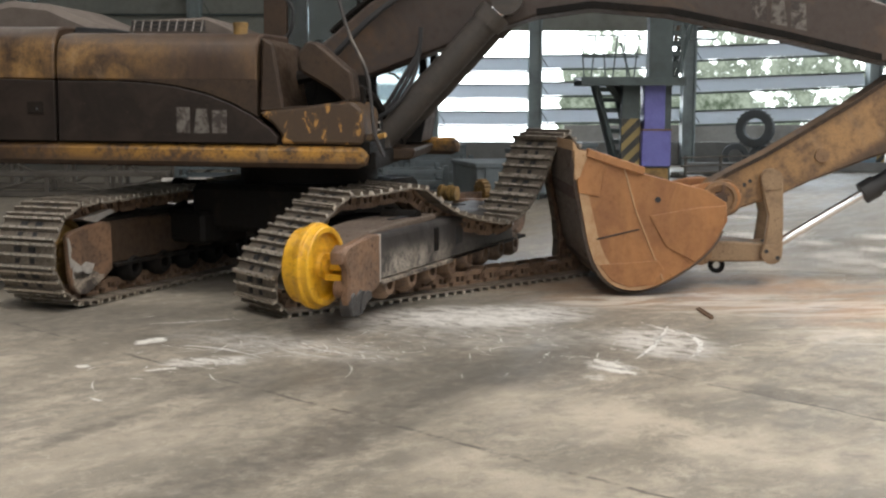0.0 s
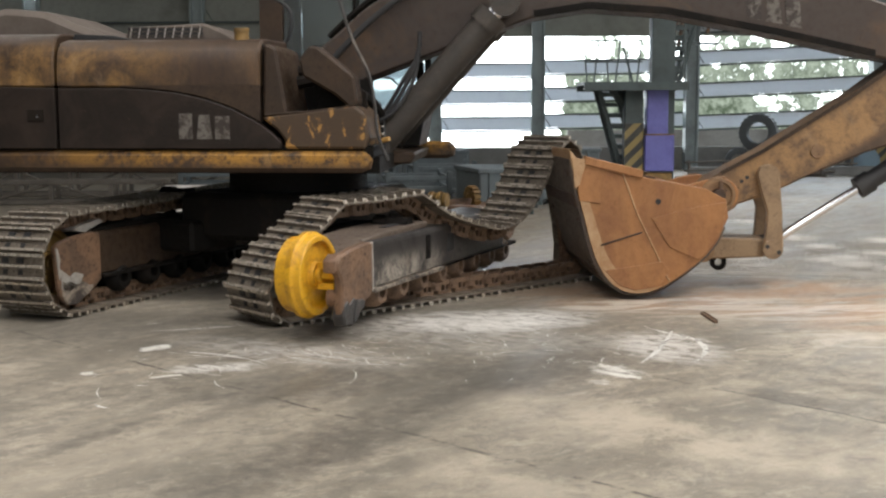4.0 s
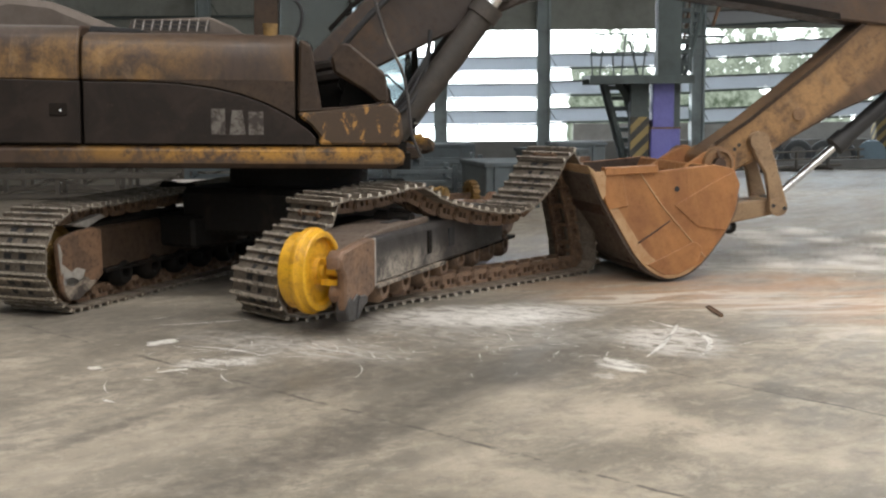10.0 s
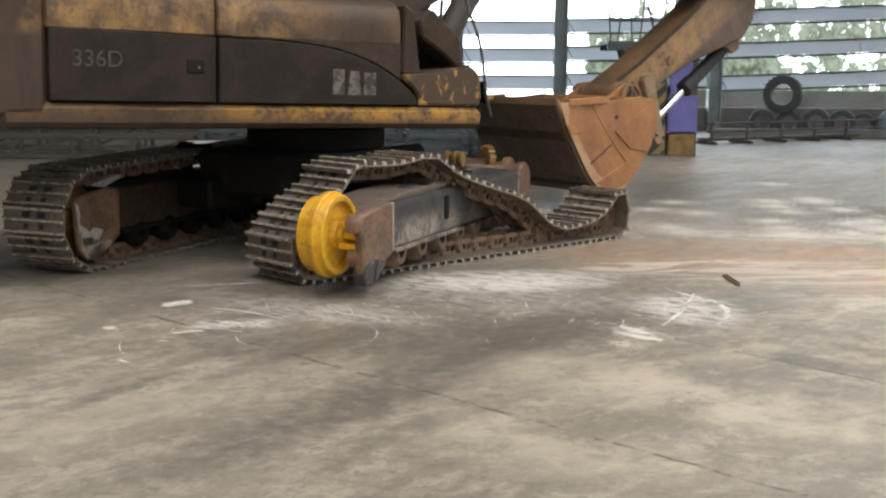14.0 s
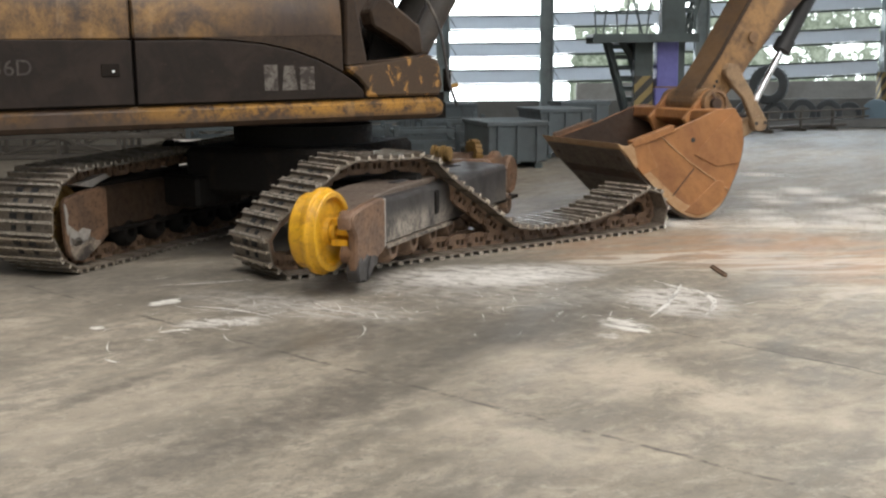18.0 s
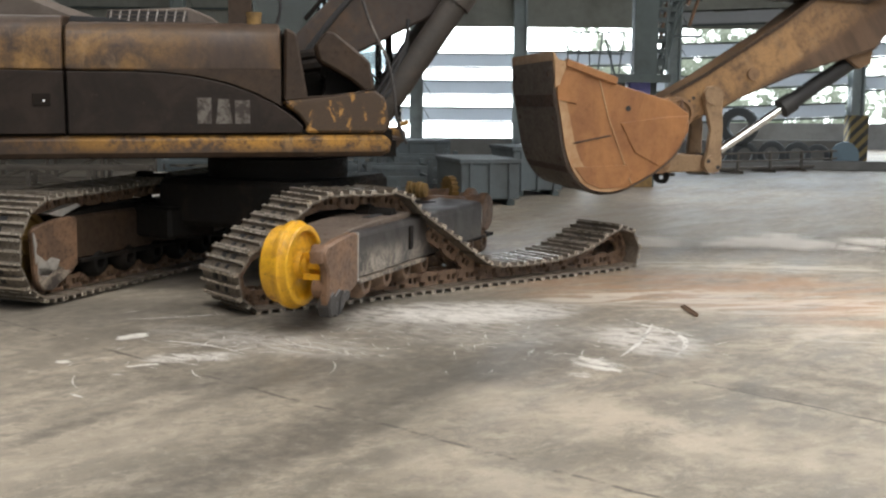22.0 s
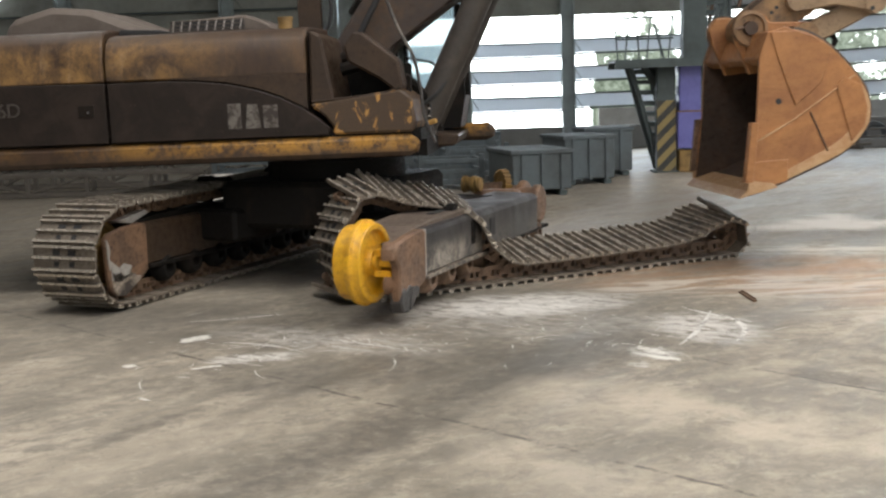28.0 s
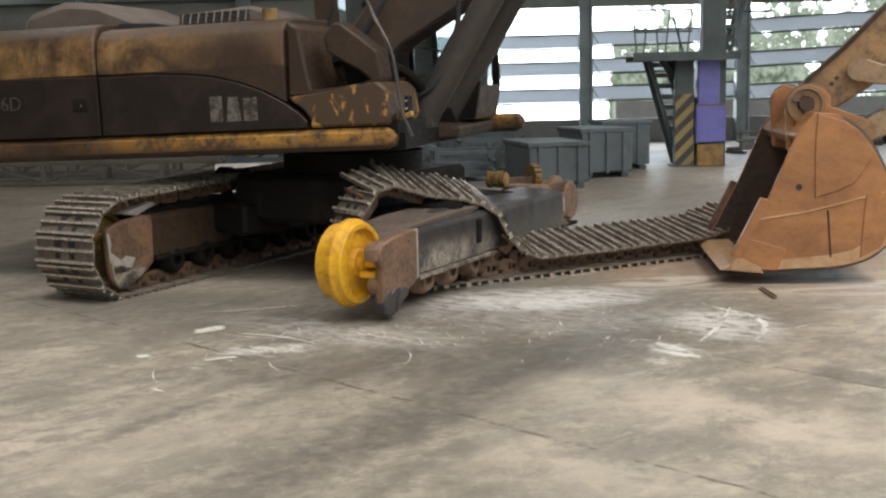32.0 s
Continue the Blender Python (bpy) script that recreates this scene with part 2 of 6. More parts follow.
LATTICE = plain("dull_brown_steel", (0.135, 0.118, 0.098), 0.7, 0.0, (0.05, 0.045, 0.04), 0.6, 2.0)
DARK_YELLOW = plain("dark_yellow_casting", (0.26, 0.155, 0.045), 0.6, 0.0, (0.06, 0.04, 0.025), 0.7, 6.0)
PURPLE = plain("violet_wrapping_sheet", (0.14, 0.14, 0.40), 0.38, 0.0, (0.085, 0.08, 0.24), 0.6, 3.0)
HALL_WALL = plain("stained_plaster", (0.26, 0.26, 0.25), 0.85, 0.0, (0.14, 0.12, 0.1), 0.6, 0.5)
ROOF = plain("grey_roof_sheet", (0.22, 0.23, 0.24), 0.7, 0.0, (0.14, 0.13, 0.12), 0.4, 0.4)
CONCRETE_WALL = plain("weathered_concrete", (0.22, 0.22, 0.21), 0.9, 0.0, (0.1, 0.09, 0.08), 0.6, 0.7)
TYRE = plain("dusty_tyre_rubber", (0.07, 0.078, 0.082), 0.75, 0.0, (0.08, 0.075, 0.07), 0.5, 3.0)
GREY_HOOD = plain("dusty_grey_cover", (0.125, 0.10, 0.082), 0.7, 0.0, (0.065, 0.05, 0.04), 0.6, 2.5)
LINKAGE = worn("pale_worn_linkage_paint", (0.31, 0.208, 0.118), (0.19, 0.122, 0.07), (0.10, 0.062, 0.038), 0.54, 0.63, 4.0, 0.5, soft=0.12)
RAM_GREY = worn("dusty_grey_ram", (0.045, 0.038, 0.032), (0.075, 0.06, 0.048), (0.03, 0.023, 0.018), 0.54, 0.64, 4.0, 0.5, soft=0.12)
BLUE = plain("pale_blue_drum", (0.16, 0.24, 0.30), 0.5, 0.0, (0.1, 0.1, 0.1), 0.4, 2.0)


def glass_material():
    m, tree, b = material("greenish_cab_glass", 0.05)
    b.inputs["Base Color"].default_value = (0.48, 0.53, 0.53, 1)
    b.inputs["Transmission Weight"].default_value = 0.9
    b.inputs["IOR"].default_value = 1.2
    return m


GLASS = glass_material()


def let_light_through(m, share, colour):
    """Thin sheet that passes some daylight, scattered."""
    tree = m.node_tree
    out, b = tree.nodes["Material Output"], tree.nodes["Principled BSDF"]
    t, mix = tree.nodes.new("ShaderNodeBsdfTranslucent"), tree.nodes.new("ShaderNodeMixShader")
    t.inputs["Color"].default_value = (*colour, 1)
    mix.inputs[0].default_value = share
    tree.links.new(b.outputs[0], mix.inputs[1])
    tree.links.new(t.outputs[0], mix.inputs[2])
    tree.links.new(mix.outputs[0], out.inputs["Surface"])


let_light_through(LOUVRE, 0.4, (0.82, 0.88, 0.95))


def striped_material():
    """Hazard paint: yellow and black slanting bands."""
    m, tree, b = material("hazard_striped_paint", 0.6)
    n = Nodes(tree)
    w = n.node("ShaderNodeTexWave", Scale=2.0, Distortion=0.3)
    w.wave_type, w.bands_direction = "BANDS", "DIAGONAL"
    n.link(n.stretched(-1, 1, 1), w.inputs["Vector"])
    c = n.mix(n.ramp(w.outputs["Fac"], 0.45, 0.55), (0.035, 0.035, 0.033), (0.26, 0.195, 0.07))
    c = n.mix(n.ramp(n.noise(3), 0.4, 0.8, 0, 0.5), c, (0.12, 0.1, 0.07))
    n.link(c, b.inputs["Base Color"])
    return m


STRIPED = striped_material()


def foliage_backdrop():
    """Bright sky broken by out-of-focus leaves, far outside the louvres."""
    m, tree, b = material("daylight_and_foliage", 1.0)
    n = Nodes(tree)
    big, leaf = n.noise(0.3, 5, 0.6), n.noise(1.7, 7, 0.72)
    low = n.node("ShaderNodeSeparateXYZ")
    n.link(n.where, low.inputs[0])
    dense = n.sum(n.ramp(low.outputs[0], 3.2, 5.0, -0.35, 0.135), n.ramp(low.outputs[2], 0.6, 5.0, 0.07, 0.0), "ADD")
    cover = n.ramp(n.sum(n.sum(n.sum(big, 0.5), n.sum(leaf, 0.5), "ADD"), dense, "ADD"), 0.60, 0.68)
    green = n.mix(n.ramp(leaf, 0.35, 0.65), (0.10, 0.14, 0.085), (0.56, 0.65, 0.52))
    c = n.mix(cover, (0.93, 0.98, 1.0), green)
    e = n.node("ShaderNodeEmission")
    n.link(c, e.inputs["Color"])
    n.link(n.ramp(cover, 0.0, 1.0, 7.0, 0.85), e.inputs["Strength"])
    n.link(e.outputs[0], tree.nodes["Material Output"].inputs["Surface"])
    return m


def concrete_floor():
    """Worn workshop slab: streaks, powder, rust dust, drag scratches and sawn joints."""
    m, tree, b = material("worn_concrete_floor", 0.6)
    n = Nodes(tree)
    xyz = n.node("ShaderNodeSeparateXYZ")
    n.link(n.where, xyz.inputs[0])
    x, y = xyz.outputs[0], xyz.outputs[1]
    # ragged rims: the ground coordinates wander a little
    xw = n.sum(x, n.sum(n.sum(n.noise(7.0, 6, 0.7), 0.5, "SUBTRACT"), 0.22), "SUBTRACT")
    yw = n.sum(y, n.sum(n.sum(n.noise(6.1, 6, 0.7, None, 0.3), 0.5, "SUBTRACT"), 0.3), "SUBTRACT")

    def patch(cx, cy, rx, ry, turn, soft=0.6):
        """1 inside an ellipse on the ground, falling to 0 at its ragged rim."""
        a = radians(turn)
        dx, dy = n.sum(xw, cx, "SUBTRACT"), n.sum(yw, cy, "SUBTRACT")
        p = n.sum(n.sum(dx, math.cos(a) / rx), n.sum(dy, -math.sin(a) / rx), "SUBTRACT")
        q = n.sum(n.sum(dy, math.cos(a) / ry), n.sum(dx, math.sin(a) / ry), "SUBTRACT")
        k = n.t.nodes.new("ShaderNodeMath")
        k.operation = "ADD"
        n.link(n.sum(p, p), k.inputs[0])
        n.link(n.sum(q, q), k.inputs[1])
        return n.ramp(k.outputs[0], 1.0, 1.0 - soft)

    def total(a, q):
        k = n.t.nodes.new("ShaderNodeMath")
        k.operation = "ADD"
        n.link(a, k.inputs[0])
        n.link(q, k.inputs[1])
        return k.outputs[0]

    big = n.noise(0.45, 6, 0.6)
    mid = n.noise(2.4, 10, 0.7, None, 0.4)
    fine = n.noise(10, 9, 0.75)
    speck = n.noise(34, 5, 0.7)
    flake = n.noise(5.5, 10, 0.78, n.stretched(0.8, 1.3, 1, radians(35)), 0.5)
    grit = n.noise(120, 3, 0.6)
    sweep = n.noise(1.1, 9, 0.7, n.stretched(0.55, 1.9, 1, radians(57)), 0.3)
    smear = n.noise(3.2, 8, 0.72, n.stretched(0.5, 1.6, 1, radians(48)), 0.4)
    c = n.mix(n.ramp(big, 0.35, 0.65), (0.258, 0.222, 0.172), (0.372, 0.32, 0.25))
    c = n.mix(n.ramp(mid, 0.48, 0.64, 0, 0.6), c, (0.475, 0.413, 0.325))
    c = n.mix(n.ramp(sweep, 0.47, 0.62, 0, 0.62), c, (0.165, 0.148, 0.122))
    c = n.mix(n.ramp(smear, 0.50, 0.64, 0, 0.7), c, (0.19, 0.17, 0.142))
    c = n.mix(n.ramp(flake, 0.51, 0.58, 0, 0.5), c, (0.185, 0.166, 0.136))
    c = n.mix(n.ramp(flake, 0.46, 0.40, 0, 0.45), c, (0.47, 0.42, 0.34))
    c = n.mix(n.ramp(fine, 0.50, 0.62, 0, 0.6), c, (0.16, 0.143, 0.117))
    c = n.mix(n.ramp(fine, 0.45, 0.32, 0, 0.45), c, (0.50, 0.46, 0.385))
    c = n.mix(n.ramp(speck, 0.58, 0.68, 0, 0.6), c, (0.10, 0.09, 0.075))
    # ground darkened round the machine, tyre bands, oily smudges; far patches paint in weaker light
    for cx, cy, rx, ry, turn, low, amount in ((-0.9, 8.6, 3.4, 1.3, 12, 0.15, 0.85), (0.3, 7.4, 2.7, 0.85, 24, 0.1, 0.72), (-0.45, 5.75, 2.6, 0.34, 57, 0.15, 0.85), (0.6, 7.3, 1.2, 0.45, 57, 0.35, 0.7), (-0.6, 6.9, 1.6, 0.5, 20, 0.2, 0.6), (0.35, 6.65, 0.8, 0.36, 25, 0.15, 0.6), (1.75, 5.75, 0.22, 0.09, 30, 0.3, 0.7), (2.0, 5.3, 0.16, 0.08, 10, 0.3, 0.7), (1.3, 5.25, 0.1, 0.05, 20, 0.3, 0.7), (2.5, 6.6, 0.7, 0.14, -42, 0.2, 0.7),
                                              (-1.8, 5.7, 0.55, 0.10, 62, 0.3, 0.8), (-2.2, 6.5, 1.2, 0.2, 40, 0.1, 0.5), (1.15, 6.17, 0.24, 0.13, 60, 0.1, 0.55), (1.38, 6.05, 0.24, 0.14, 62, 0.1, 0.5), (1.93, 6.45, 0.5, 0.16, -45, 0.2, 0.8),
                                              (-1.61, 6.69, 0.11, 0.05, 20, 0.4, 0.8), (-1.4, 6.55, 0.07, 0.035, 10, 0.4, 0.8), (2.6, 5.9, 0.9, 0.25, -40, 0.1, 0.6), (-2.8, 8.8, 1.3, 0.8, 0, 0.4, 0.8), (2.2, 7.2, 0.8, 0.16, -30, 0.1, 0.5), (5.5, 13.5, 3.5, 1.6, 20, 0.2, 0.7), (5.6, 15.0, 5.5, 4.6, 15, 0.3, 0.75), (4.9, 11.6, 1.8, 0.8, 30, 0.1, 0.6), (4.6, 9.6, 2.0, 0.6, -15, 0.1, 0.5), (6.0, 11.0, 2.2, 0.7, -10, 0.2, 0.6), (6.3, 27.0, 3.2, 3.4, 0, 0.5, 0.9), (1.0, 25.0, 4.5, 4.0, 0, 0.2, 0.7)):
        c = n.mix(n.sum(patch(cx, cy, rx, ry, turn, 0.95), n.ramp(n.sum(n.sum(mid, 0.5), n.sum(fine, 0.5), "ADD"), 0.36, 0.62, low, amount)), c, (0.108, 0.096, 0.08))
    for cx, cy, rx, ry, turn, amount in ((0.85, 5.9, 1.1, 0.5, -42, 0.7), (1.7, 5.4, 1.3, 0.6, -35, 0.5), (-1.7, 5.2, 0.9, 0.4, 50, 0.3), (0.1, 5.2, 0.5, 0.2, -42, 0.5), (0.4, 4.8, 0.9, 0.4, -20, 0.55), (1.6, 6.6, 0.5, 0.2, 40, 0.5)):
        c = n.mix(n.sum(n.sum(patch(cx, cy, rx, ry, turn, 0.95), n.ramp(n.sum(n.sum(mid, 0.5), n.sum(fine, 0.5), "ADD"), 0.40, 0.56)), amount), c, (0.54, 0.467, 0.36))
    # rust dust past the loose end of the track
    dust = n.ramp(n.noise(1.7, 9, 0.72, n.stretched(0.55, 2.0, 1, radians(10)), 0.8), 0.38, 0.56)
    c = n.mix(n.sum(n.sum(patch(2.6, 10.0, 2.6, 1.3, -6, 0.95), dust), 0.72), c, (0.37, 0.205, 0.105))
    c = n.mix(n.sum(n.sum(patch(4.0, 8.8, 1.8, 0.9, -6, 0.95), dust), 0.7), c, (0.34, 0.20, 0.115))
    pale = n.ramp(n.noise(2.0, 9, 0.72, n.stretched(0.55, 2.0, 1, radians(4)), 0.8), 0.44, 0.57)
    for cx, cy, rx, ry, turn, amount in ((2.9, 9.3, 2.4, 0.8, -8, 0.6), (3.4, 11.4, 1.9, 0.5, -10, 0.6), (1.7, 9.6, 1.2, 0.4, 12, 0.7), (3.2, 7.9, 1.4, 0.5, -30, 0.5)):
        c = n.mix(n.sum(n.sum(patch(cx, cy, rx, ry, turn, 0.95), pale), amount), c, (0.60, 0.545, 0.46))
    # white powder
    powder = n.ramp(n.noise(6.5, 9, 0.75, n.stretched(0.8, 1.6, 1, radians(-32)), 0.5), 0.38, 0.58)
    for cx, cy, rx, ry, turn, amount in ((0.25, 8.9, 1.2, 0.55, 10, 1.0), (0.5, 8.65, 0.8, 0.3, 14, 0.8), (-0.2, 8.4, 1.1, 0.4, 0, 0.35), (-1.1, 7.75, 1.2, 0.4, -28, 0.38), (-1.5, 7.25, 0.4, 0.16, 10, 0.9), (0.6, 8.0, 1.1, 0.5, 10, 0.25), (1.55, 7.85, 0.45, 0.68, 10, 0.8), (1.08, 7.1, 0.26, 0.17, -50, 0.95), (0.93, 6.82, 0.07, 0.1, 0, 0.8)):
        c = n.mix(n.sum(n.sum(patch(cx, cy, rx, ry, turn, 0.95), powder), amount), c, (0.66, 0.63, 0.58))
    for cx, cy, rx, ry, turn in ((-2.05, 7.88, 0.13, 0.08, 40), (-2.3, 7.13, 0.06, 0.05, 30), (-1.75, 7.02, 0.12, 0.035, 18), (1.06, 7.2, 0.14, 0.05, -55), (1.1, 6.98, 0.12, 0.05, -40)):
        c = n.mix(n.sum(patch(cx, cy, rx, ry, turn, 0.45), n.ramp(fine, 0.3, 0.5, 0.25, 0.9)), c, (0.70, 0.68, 0.62))
    c = n.mix(n.sum(patch(0.3, 8.8, 0.75, 0.34, 14, 0.95), n.ramp(fine, 0.25, 0.55, 0.75, 0.3)), c, (0.78, 0.75, 0.69))
    # sawn joints, open and blackened in places
    wander = n.ramp(n.noise(5, 4, 0.6), 0.0, 1.0, -0.025, 0.025)
    for nx, ny, d, w, mask in ((0.675, 0.738, 4.09, 0.022, None), (0.723, 0.691, 5.74, 0.02, patch(1.9, 6.3, 1.3, 0.6, -45, 0.5))):
        away = n.sum(total(n.sum(x, nx), n.sum(y, ny)), d, "SUBTRACT")
        near = n.ramp(n.sum(n.sum(away, wander, "SUBTRACT"), 0.0, "ABSOLUTE"), w, w * 0.3)
        near = n.sum(near, n.ramp(n.sum(n.sum(mid, 0.6), n.sum(flake, 0.4), "ADD"), 0.46, 0.54, 0.06, 0.85))
        c = n.mix(n.sum(near, mask) if mask else near, c, (0.065, 0.058, 0.048))
    c = n.mix(n.ramp(grit, 0.4, 0.75, 0, 0.35), c, (0.16, 0.145, 0.12))
    n.link(c, b.inputs["Base Color"])
    n.link(n.ramp(sweep, 0.35, 0.65, 0.62, 0.42), b.inputs["Roughness"])
    n.bump(b, n.sum(fine, grit, "ADD"), 0.18, 0.006)
    return m


def chalk_material():
    """White scrapings, broken up where the floor's grain shows through."""
    m, tree, b = material("white_scrapings", 0.8)
    n = Nodes(tree)
    b.inputs["Base Color"].default_value = (0.76, 0.74, 0.69, 1)
    clear, mix = tree.nodes.new("ShaderNodeBsdfTransparent"), tree.nodes.new("ShaderNodeMixShader")
    n.link(n.ramp(n.sum(n.sum(n.noise(40, 5, 0.7), 0.5), n.sum(n.noise(5, 3), 0.5), "ADD"), 0.36, 0.52, 0.06, 0.85), mix.inputs[0])
    n.link(clear.outputs[0], mix.inputs[1])
    n.link(b.outputs[0], mix.inputs[2])
    n.link(mix.outputs[0], tree.nodes["Material Output"].inputs["Surface"])
    return m

# ---- mesh tools ----


def part(name, bm, mat, parent=None, label="", smooth=False):
    me = bpy.data.meshes.new(name)
    bmesh.ops.recalc_face_normals(bm, faces=bm.faces)
    bm.to_mesh(me)
    bm.free()
    me.materials.append(mat)
    if smooth:
        me.polygons.foreach_set("use_smooth", [True] * len(me.polygons))
        me.set_sharp_from_angle(angle=radians(35))
    ob = new(name, me)
    ob.parent = parent
    return tagged(ob, label) if label else ob


def child(name, ob, parent, m, label=""):
    """One more part on the mesh of ob, at a pose in its parent's space."""
    made = new(name, ob.data)
    made.parent, made.matrix_basis = parent, m
    return tagged(made, label) if label else made


def bevelled(bm, width, segments=1):
    edges = [e for e in bm.edges if len(e.link_faces) == 2 and e.calc_face_angle(0) > 0.6]
    bmesh.ops.bevel(bm, geom=edges, offset=width, segments=segments, affect="EDGES", profile=0.7)
    return bm


def add_box(bm, centre, size, m=None):
    t = Matrix.Translation(centre) @ (m or Matrix()) @ Matrix.Diagonal((*size, 1))
    return bmesh.ops.create_cube(bm, size=1, matrix=t)["verts"]


def box(centre, size, bevel=0.0, m=None):
    bm = bmesh.new()
    add_box(bm, centre, size, m)
    return bevelled(bm, bevel) if bevel else bm


def add_prism(bm, outline, x0, x1):
    """An outline in (y, z), drawn out along x."""
    a = [bm.verts.new((x0, y, z)) for y, z in outline]
    b = [bm.verts.new((x1, y, z)) for y, z in outline]
    bm.faces.new(a), bm.faces.new(b[::-1])
    for i in range(len(a)):
        j = (i + 1) % len(a)
        bm.faces.new((a[i], b[i], b[j], a[j]))


def prism(outline, x0, x1, bevel=0.0):
    bm = bmesh.new()
    add_prism(bm, outline, x0, x1)
    bmesh.ops.recalc_face_normals(bm, faces=bm.faces)
    return bevelled(bm, bevel) if bevel else bm


def add_rod(bm, a, b, r, seg=16, r2=None):
    a, b = Vector(a), Vector(b)
    turn = (b - a).to_track_quat("Z", "Y").to_matrix().to_4x4()
    m = Matrix.Translation((a + b) / 2) @ turn
    bmesh.ops.create_cone(bm, cap_ends=True, segments=seg, radius1=r, radius2=r if r2 is None else r2, depth=(b - a).length, matrix=m)


def rod(a, b, r, seg=16, r2=None):
    bm = bmesh.new()
    add_rod(bm, a, b, r, seg, r2)
    return bm


def add_lathe(bm, profile, seg=40, axis="X", centre=(0, 0, 0)):
    """A closed outline of (along, radius) turned about an axis."""
    rings = []
    for i in range(seg):
        a = 2 * math.pi * i / seg
        ring = []
        for u, r in profile:
            p = (u, r * math.cos(a), r * math.sin(a)) if axis == "X" else (r * math.cos(a), r * math.sin(a), u)
            ring.append(bm.verts.new(Vector(p) + Vector(centre)))
        rings.append(ring)
    for i in range(seg):
        p, q = rings[i], rings[(i + 1) % seg]
        for j in range(len(profile)):
            k = (j + 1) % len(profile)
            bm.faces.new((p[j], p[k], q[k], q[j]))


def lathe(profile, seg=40, axis="X", centre=(0, 0, 0)):
    bm = bmesh.new()
    add_lathe(bm, profile, seg, axis, centre)
    return bm


def add_tube(bm, points, r, seg=8):
    """A round hose or bar through the points."""
    pts = [Vector(p) for p in points]
    rings = []
    for i, p in enumerate(pts):
        way = (pts[min(i + 1, len(pts) - 1)] - pts[max(i - 1, 0)]).normalized()
        side = way.cross(Vector((0.31, 0.17, 0.93))).normalized()
        up = side.cross(way)
        rings.append([bm.verts.new(p + r * (math.cos(a) * side + math.sin(a) * up)) for a in (2 * math.pi * k / seg for k in range(seg))])
    for p, q in zip(rings, rings[1:]):
        for k in range(seg):
            bm.faces.new((p[k], p[(k + 1) % seg], q[(k + 1) % seg], q[k]))
    bm.faces.new(rings[0]), bm.faces.new(rings[-1][::-1])


def tube(points, r, seg=8):
    bm = bmesh.new()
    add_tube(bm, points, r, seg)
    return bm


def smooth_line(points, steps=6):
    """A Catmull-Rom line through the points."""
    p = [Vector(points[0])] + [Vector(q) for q in points] + [Vector(points[-1])]
    out = []
    for a, b, c, d in zip(p, p[1:], p[2:], p[3:]):
        for i in range(steps):
            t = i / steps
            out.append(0.5 * (2 * b + (c - a) * t + (2 * a - 5 * b + 4 * c - d) * t * t + (3 * b - a - 3 * c + d) * t ** 3))
    return out + [p[-1]]


def thing(name, label, category, m=None, group="", kind=""):
    ob = new(name)
    if m is not None:
        ob.matrix_basis = m
    return tagged(ob, label, category, group, kind)

# ---- the hall ----
WALL_Y = 31.0


def floor_and_ground():
    bm = bmesh.new()
    bmesh.ops.create_grid(bm, x_segments=2, y_segments=2, size=400)
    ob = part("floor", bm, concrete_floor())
    tagged(ob, "worn grey concrete floor with white scratches and rust dust", "floor", kind="structure")


def floor_scratches():
    """White scrapings left on the slab by dragged steel: a few long ones and a scatter of short ones."""
    rng = random.Random(7)
    bm = bmesh.new()

    def stroke(x0, y0, x1, y1, w, bow):
        a, b = Vector((x0, y0, 0)), Vector((x1, y1, 0))
        side = (b - a).cross(Vector((0, 0, 1))).normalized()
        last, n = None, 7
        for i in range(n + 1):
            t = i / n
            p = a.lerp(b, t) + side * (bow * 4 * t * (1 - t) + rng.uniform(-0.15, 0.15) * w)
            half = side * w * 0.5 * (0.25 + 1.3 * math.sin(math.pi * min(0.97, t + 0.03))) * rng.uniform(0.6, 1.3)
            pair = [bm.verts.new((*(p + k)[:2], 0.0015)) for k in (half, -half)]
            if last:
                bm.faces.new((last[0], last[1], pair[1], pair[0]))
            last = pair

    for row in ((1.50, 8.60, 1.88, 7.98, 0.03, 0.03), (1.68, 8.42, 1.26, 7.32, 0.03, -0.03), (1.72, 8.3, 1.62, 7.36, 0.03, -0.12), (1.22, 8.0, 1.55, 7.9, 0.012, 0.02), (-1.82, 7.74, -1.19, 7.35, 0.014, -0.07), (-1.13, 7.8, -0.75, 7.53, 0.012, 0.01),
                (-1.47, 7.34, -1.36, 7.24, 0.016, 0.0), (-1.67, 7.34, -1.5, 7.27, 0.014, 0.01), (-0.62, 7.2, -0.60, 6.8, 0.006, -0.04), (-2.1, 6.75, -2.0, 6.45, 0.005, 0.02), (-2.0, 6.33, -1.90, 6.25, 0.014, 0.01), (-2.24, 8.5, -1.5, 8.75, 0.014, 0.02)):
        stroke(*row)
    for cx, cy, sx, sy, way, spread, count, longest in ((-0.95, 7.65, 0.45, 0.28, -35, 28, 70, 0.34), (-0.1, 7.85, 0.55, 0.35, -40, 60, 60, 0.16), (0.65, 7.95, 0.45, 0.38, 30, 80, 60, 0.16), (1.5, 8.0, 0.22, 0.3, 60, 60, 10, 0.3), (-1.75, 7.4, 0.35, 0.4, 0, 80, 14, 0.16), (-0.3, 8.7, 0.7, 0.2, 0, 30, 22, 0.4)):
        for i in range(count):
            x, y = rng.gauss(cx, sx), rng.gauss(cy, sy)
            a, n = radians(way + rng.gauss(0, spread)), longest * rng.uniform(0.12, 1.0)
            stroke(x, y, x + n * math.cos(a), y + n * math.sin(a), rng.uniform(0.004, 0.008), rng.gauss(0, 0.05) * n)
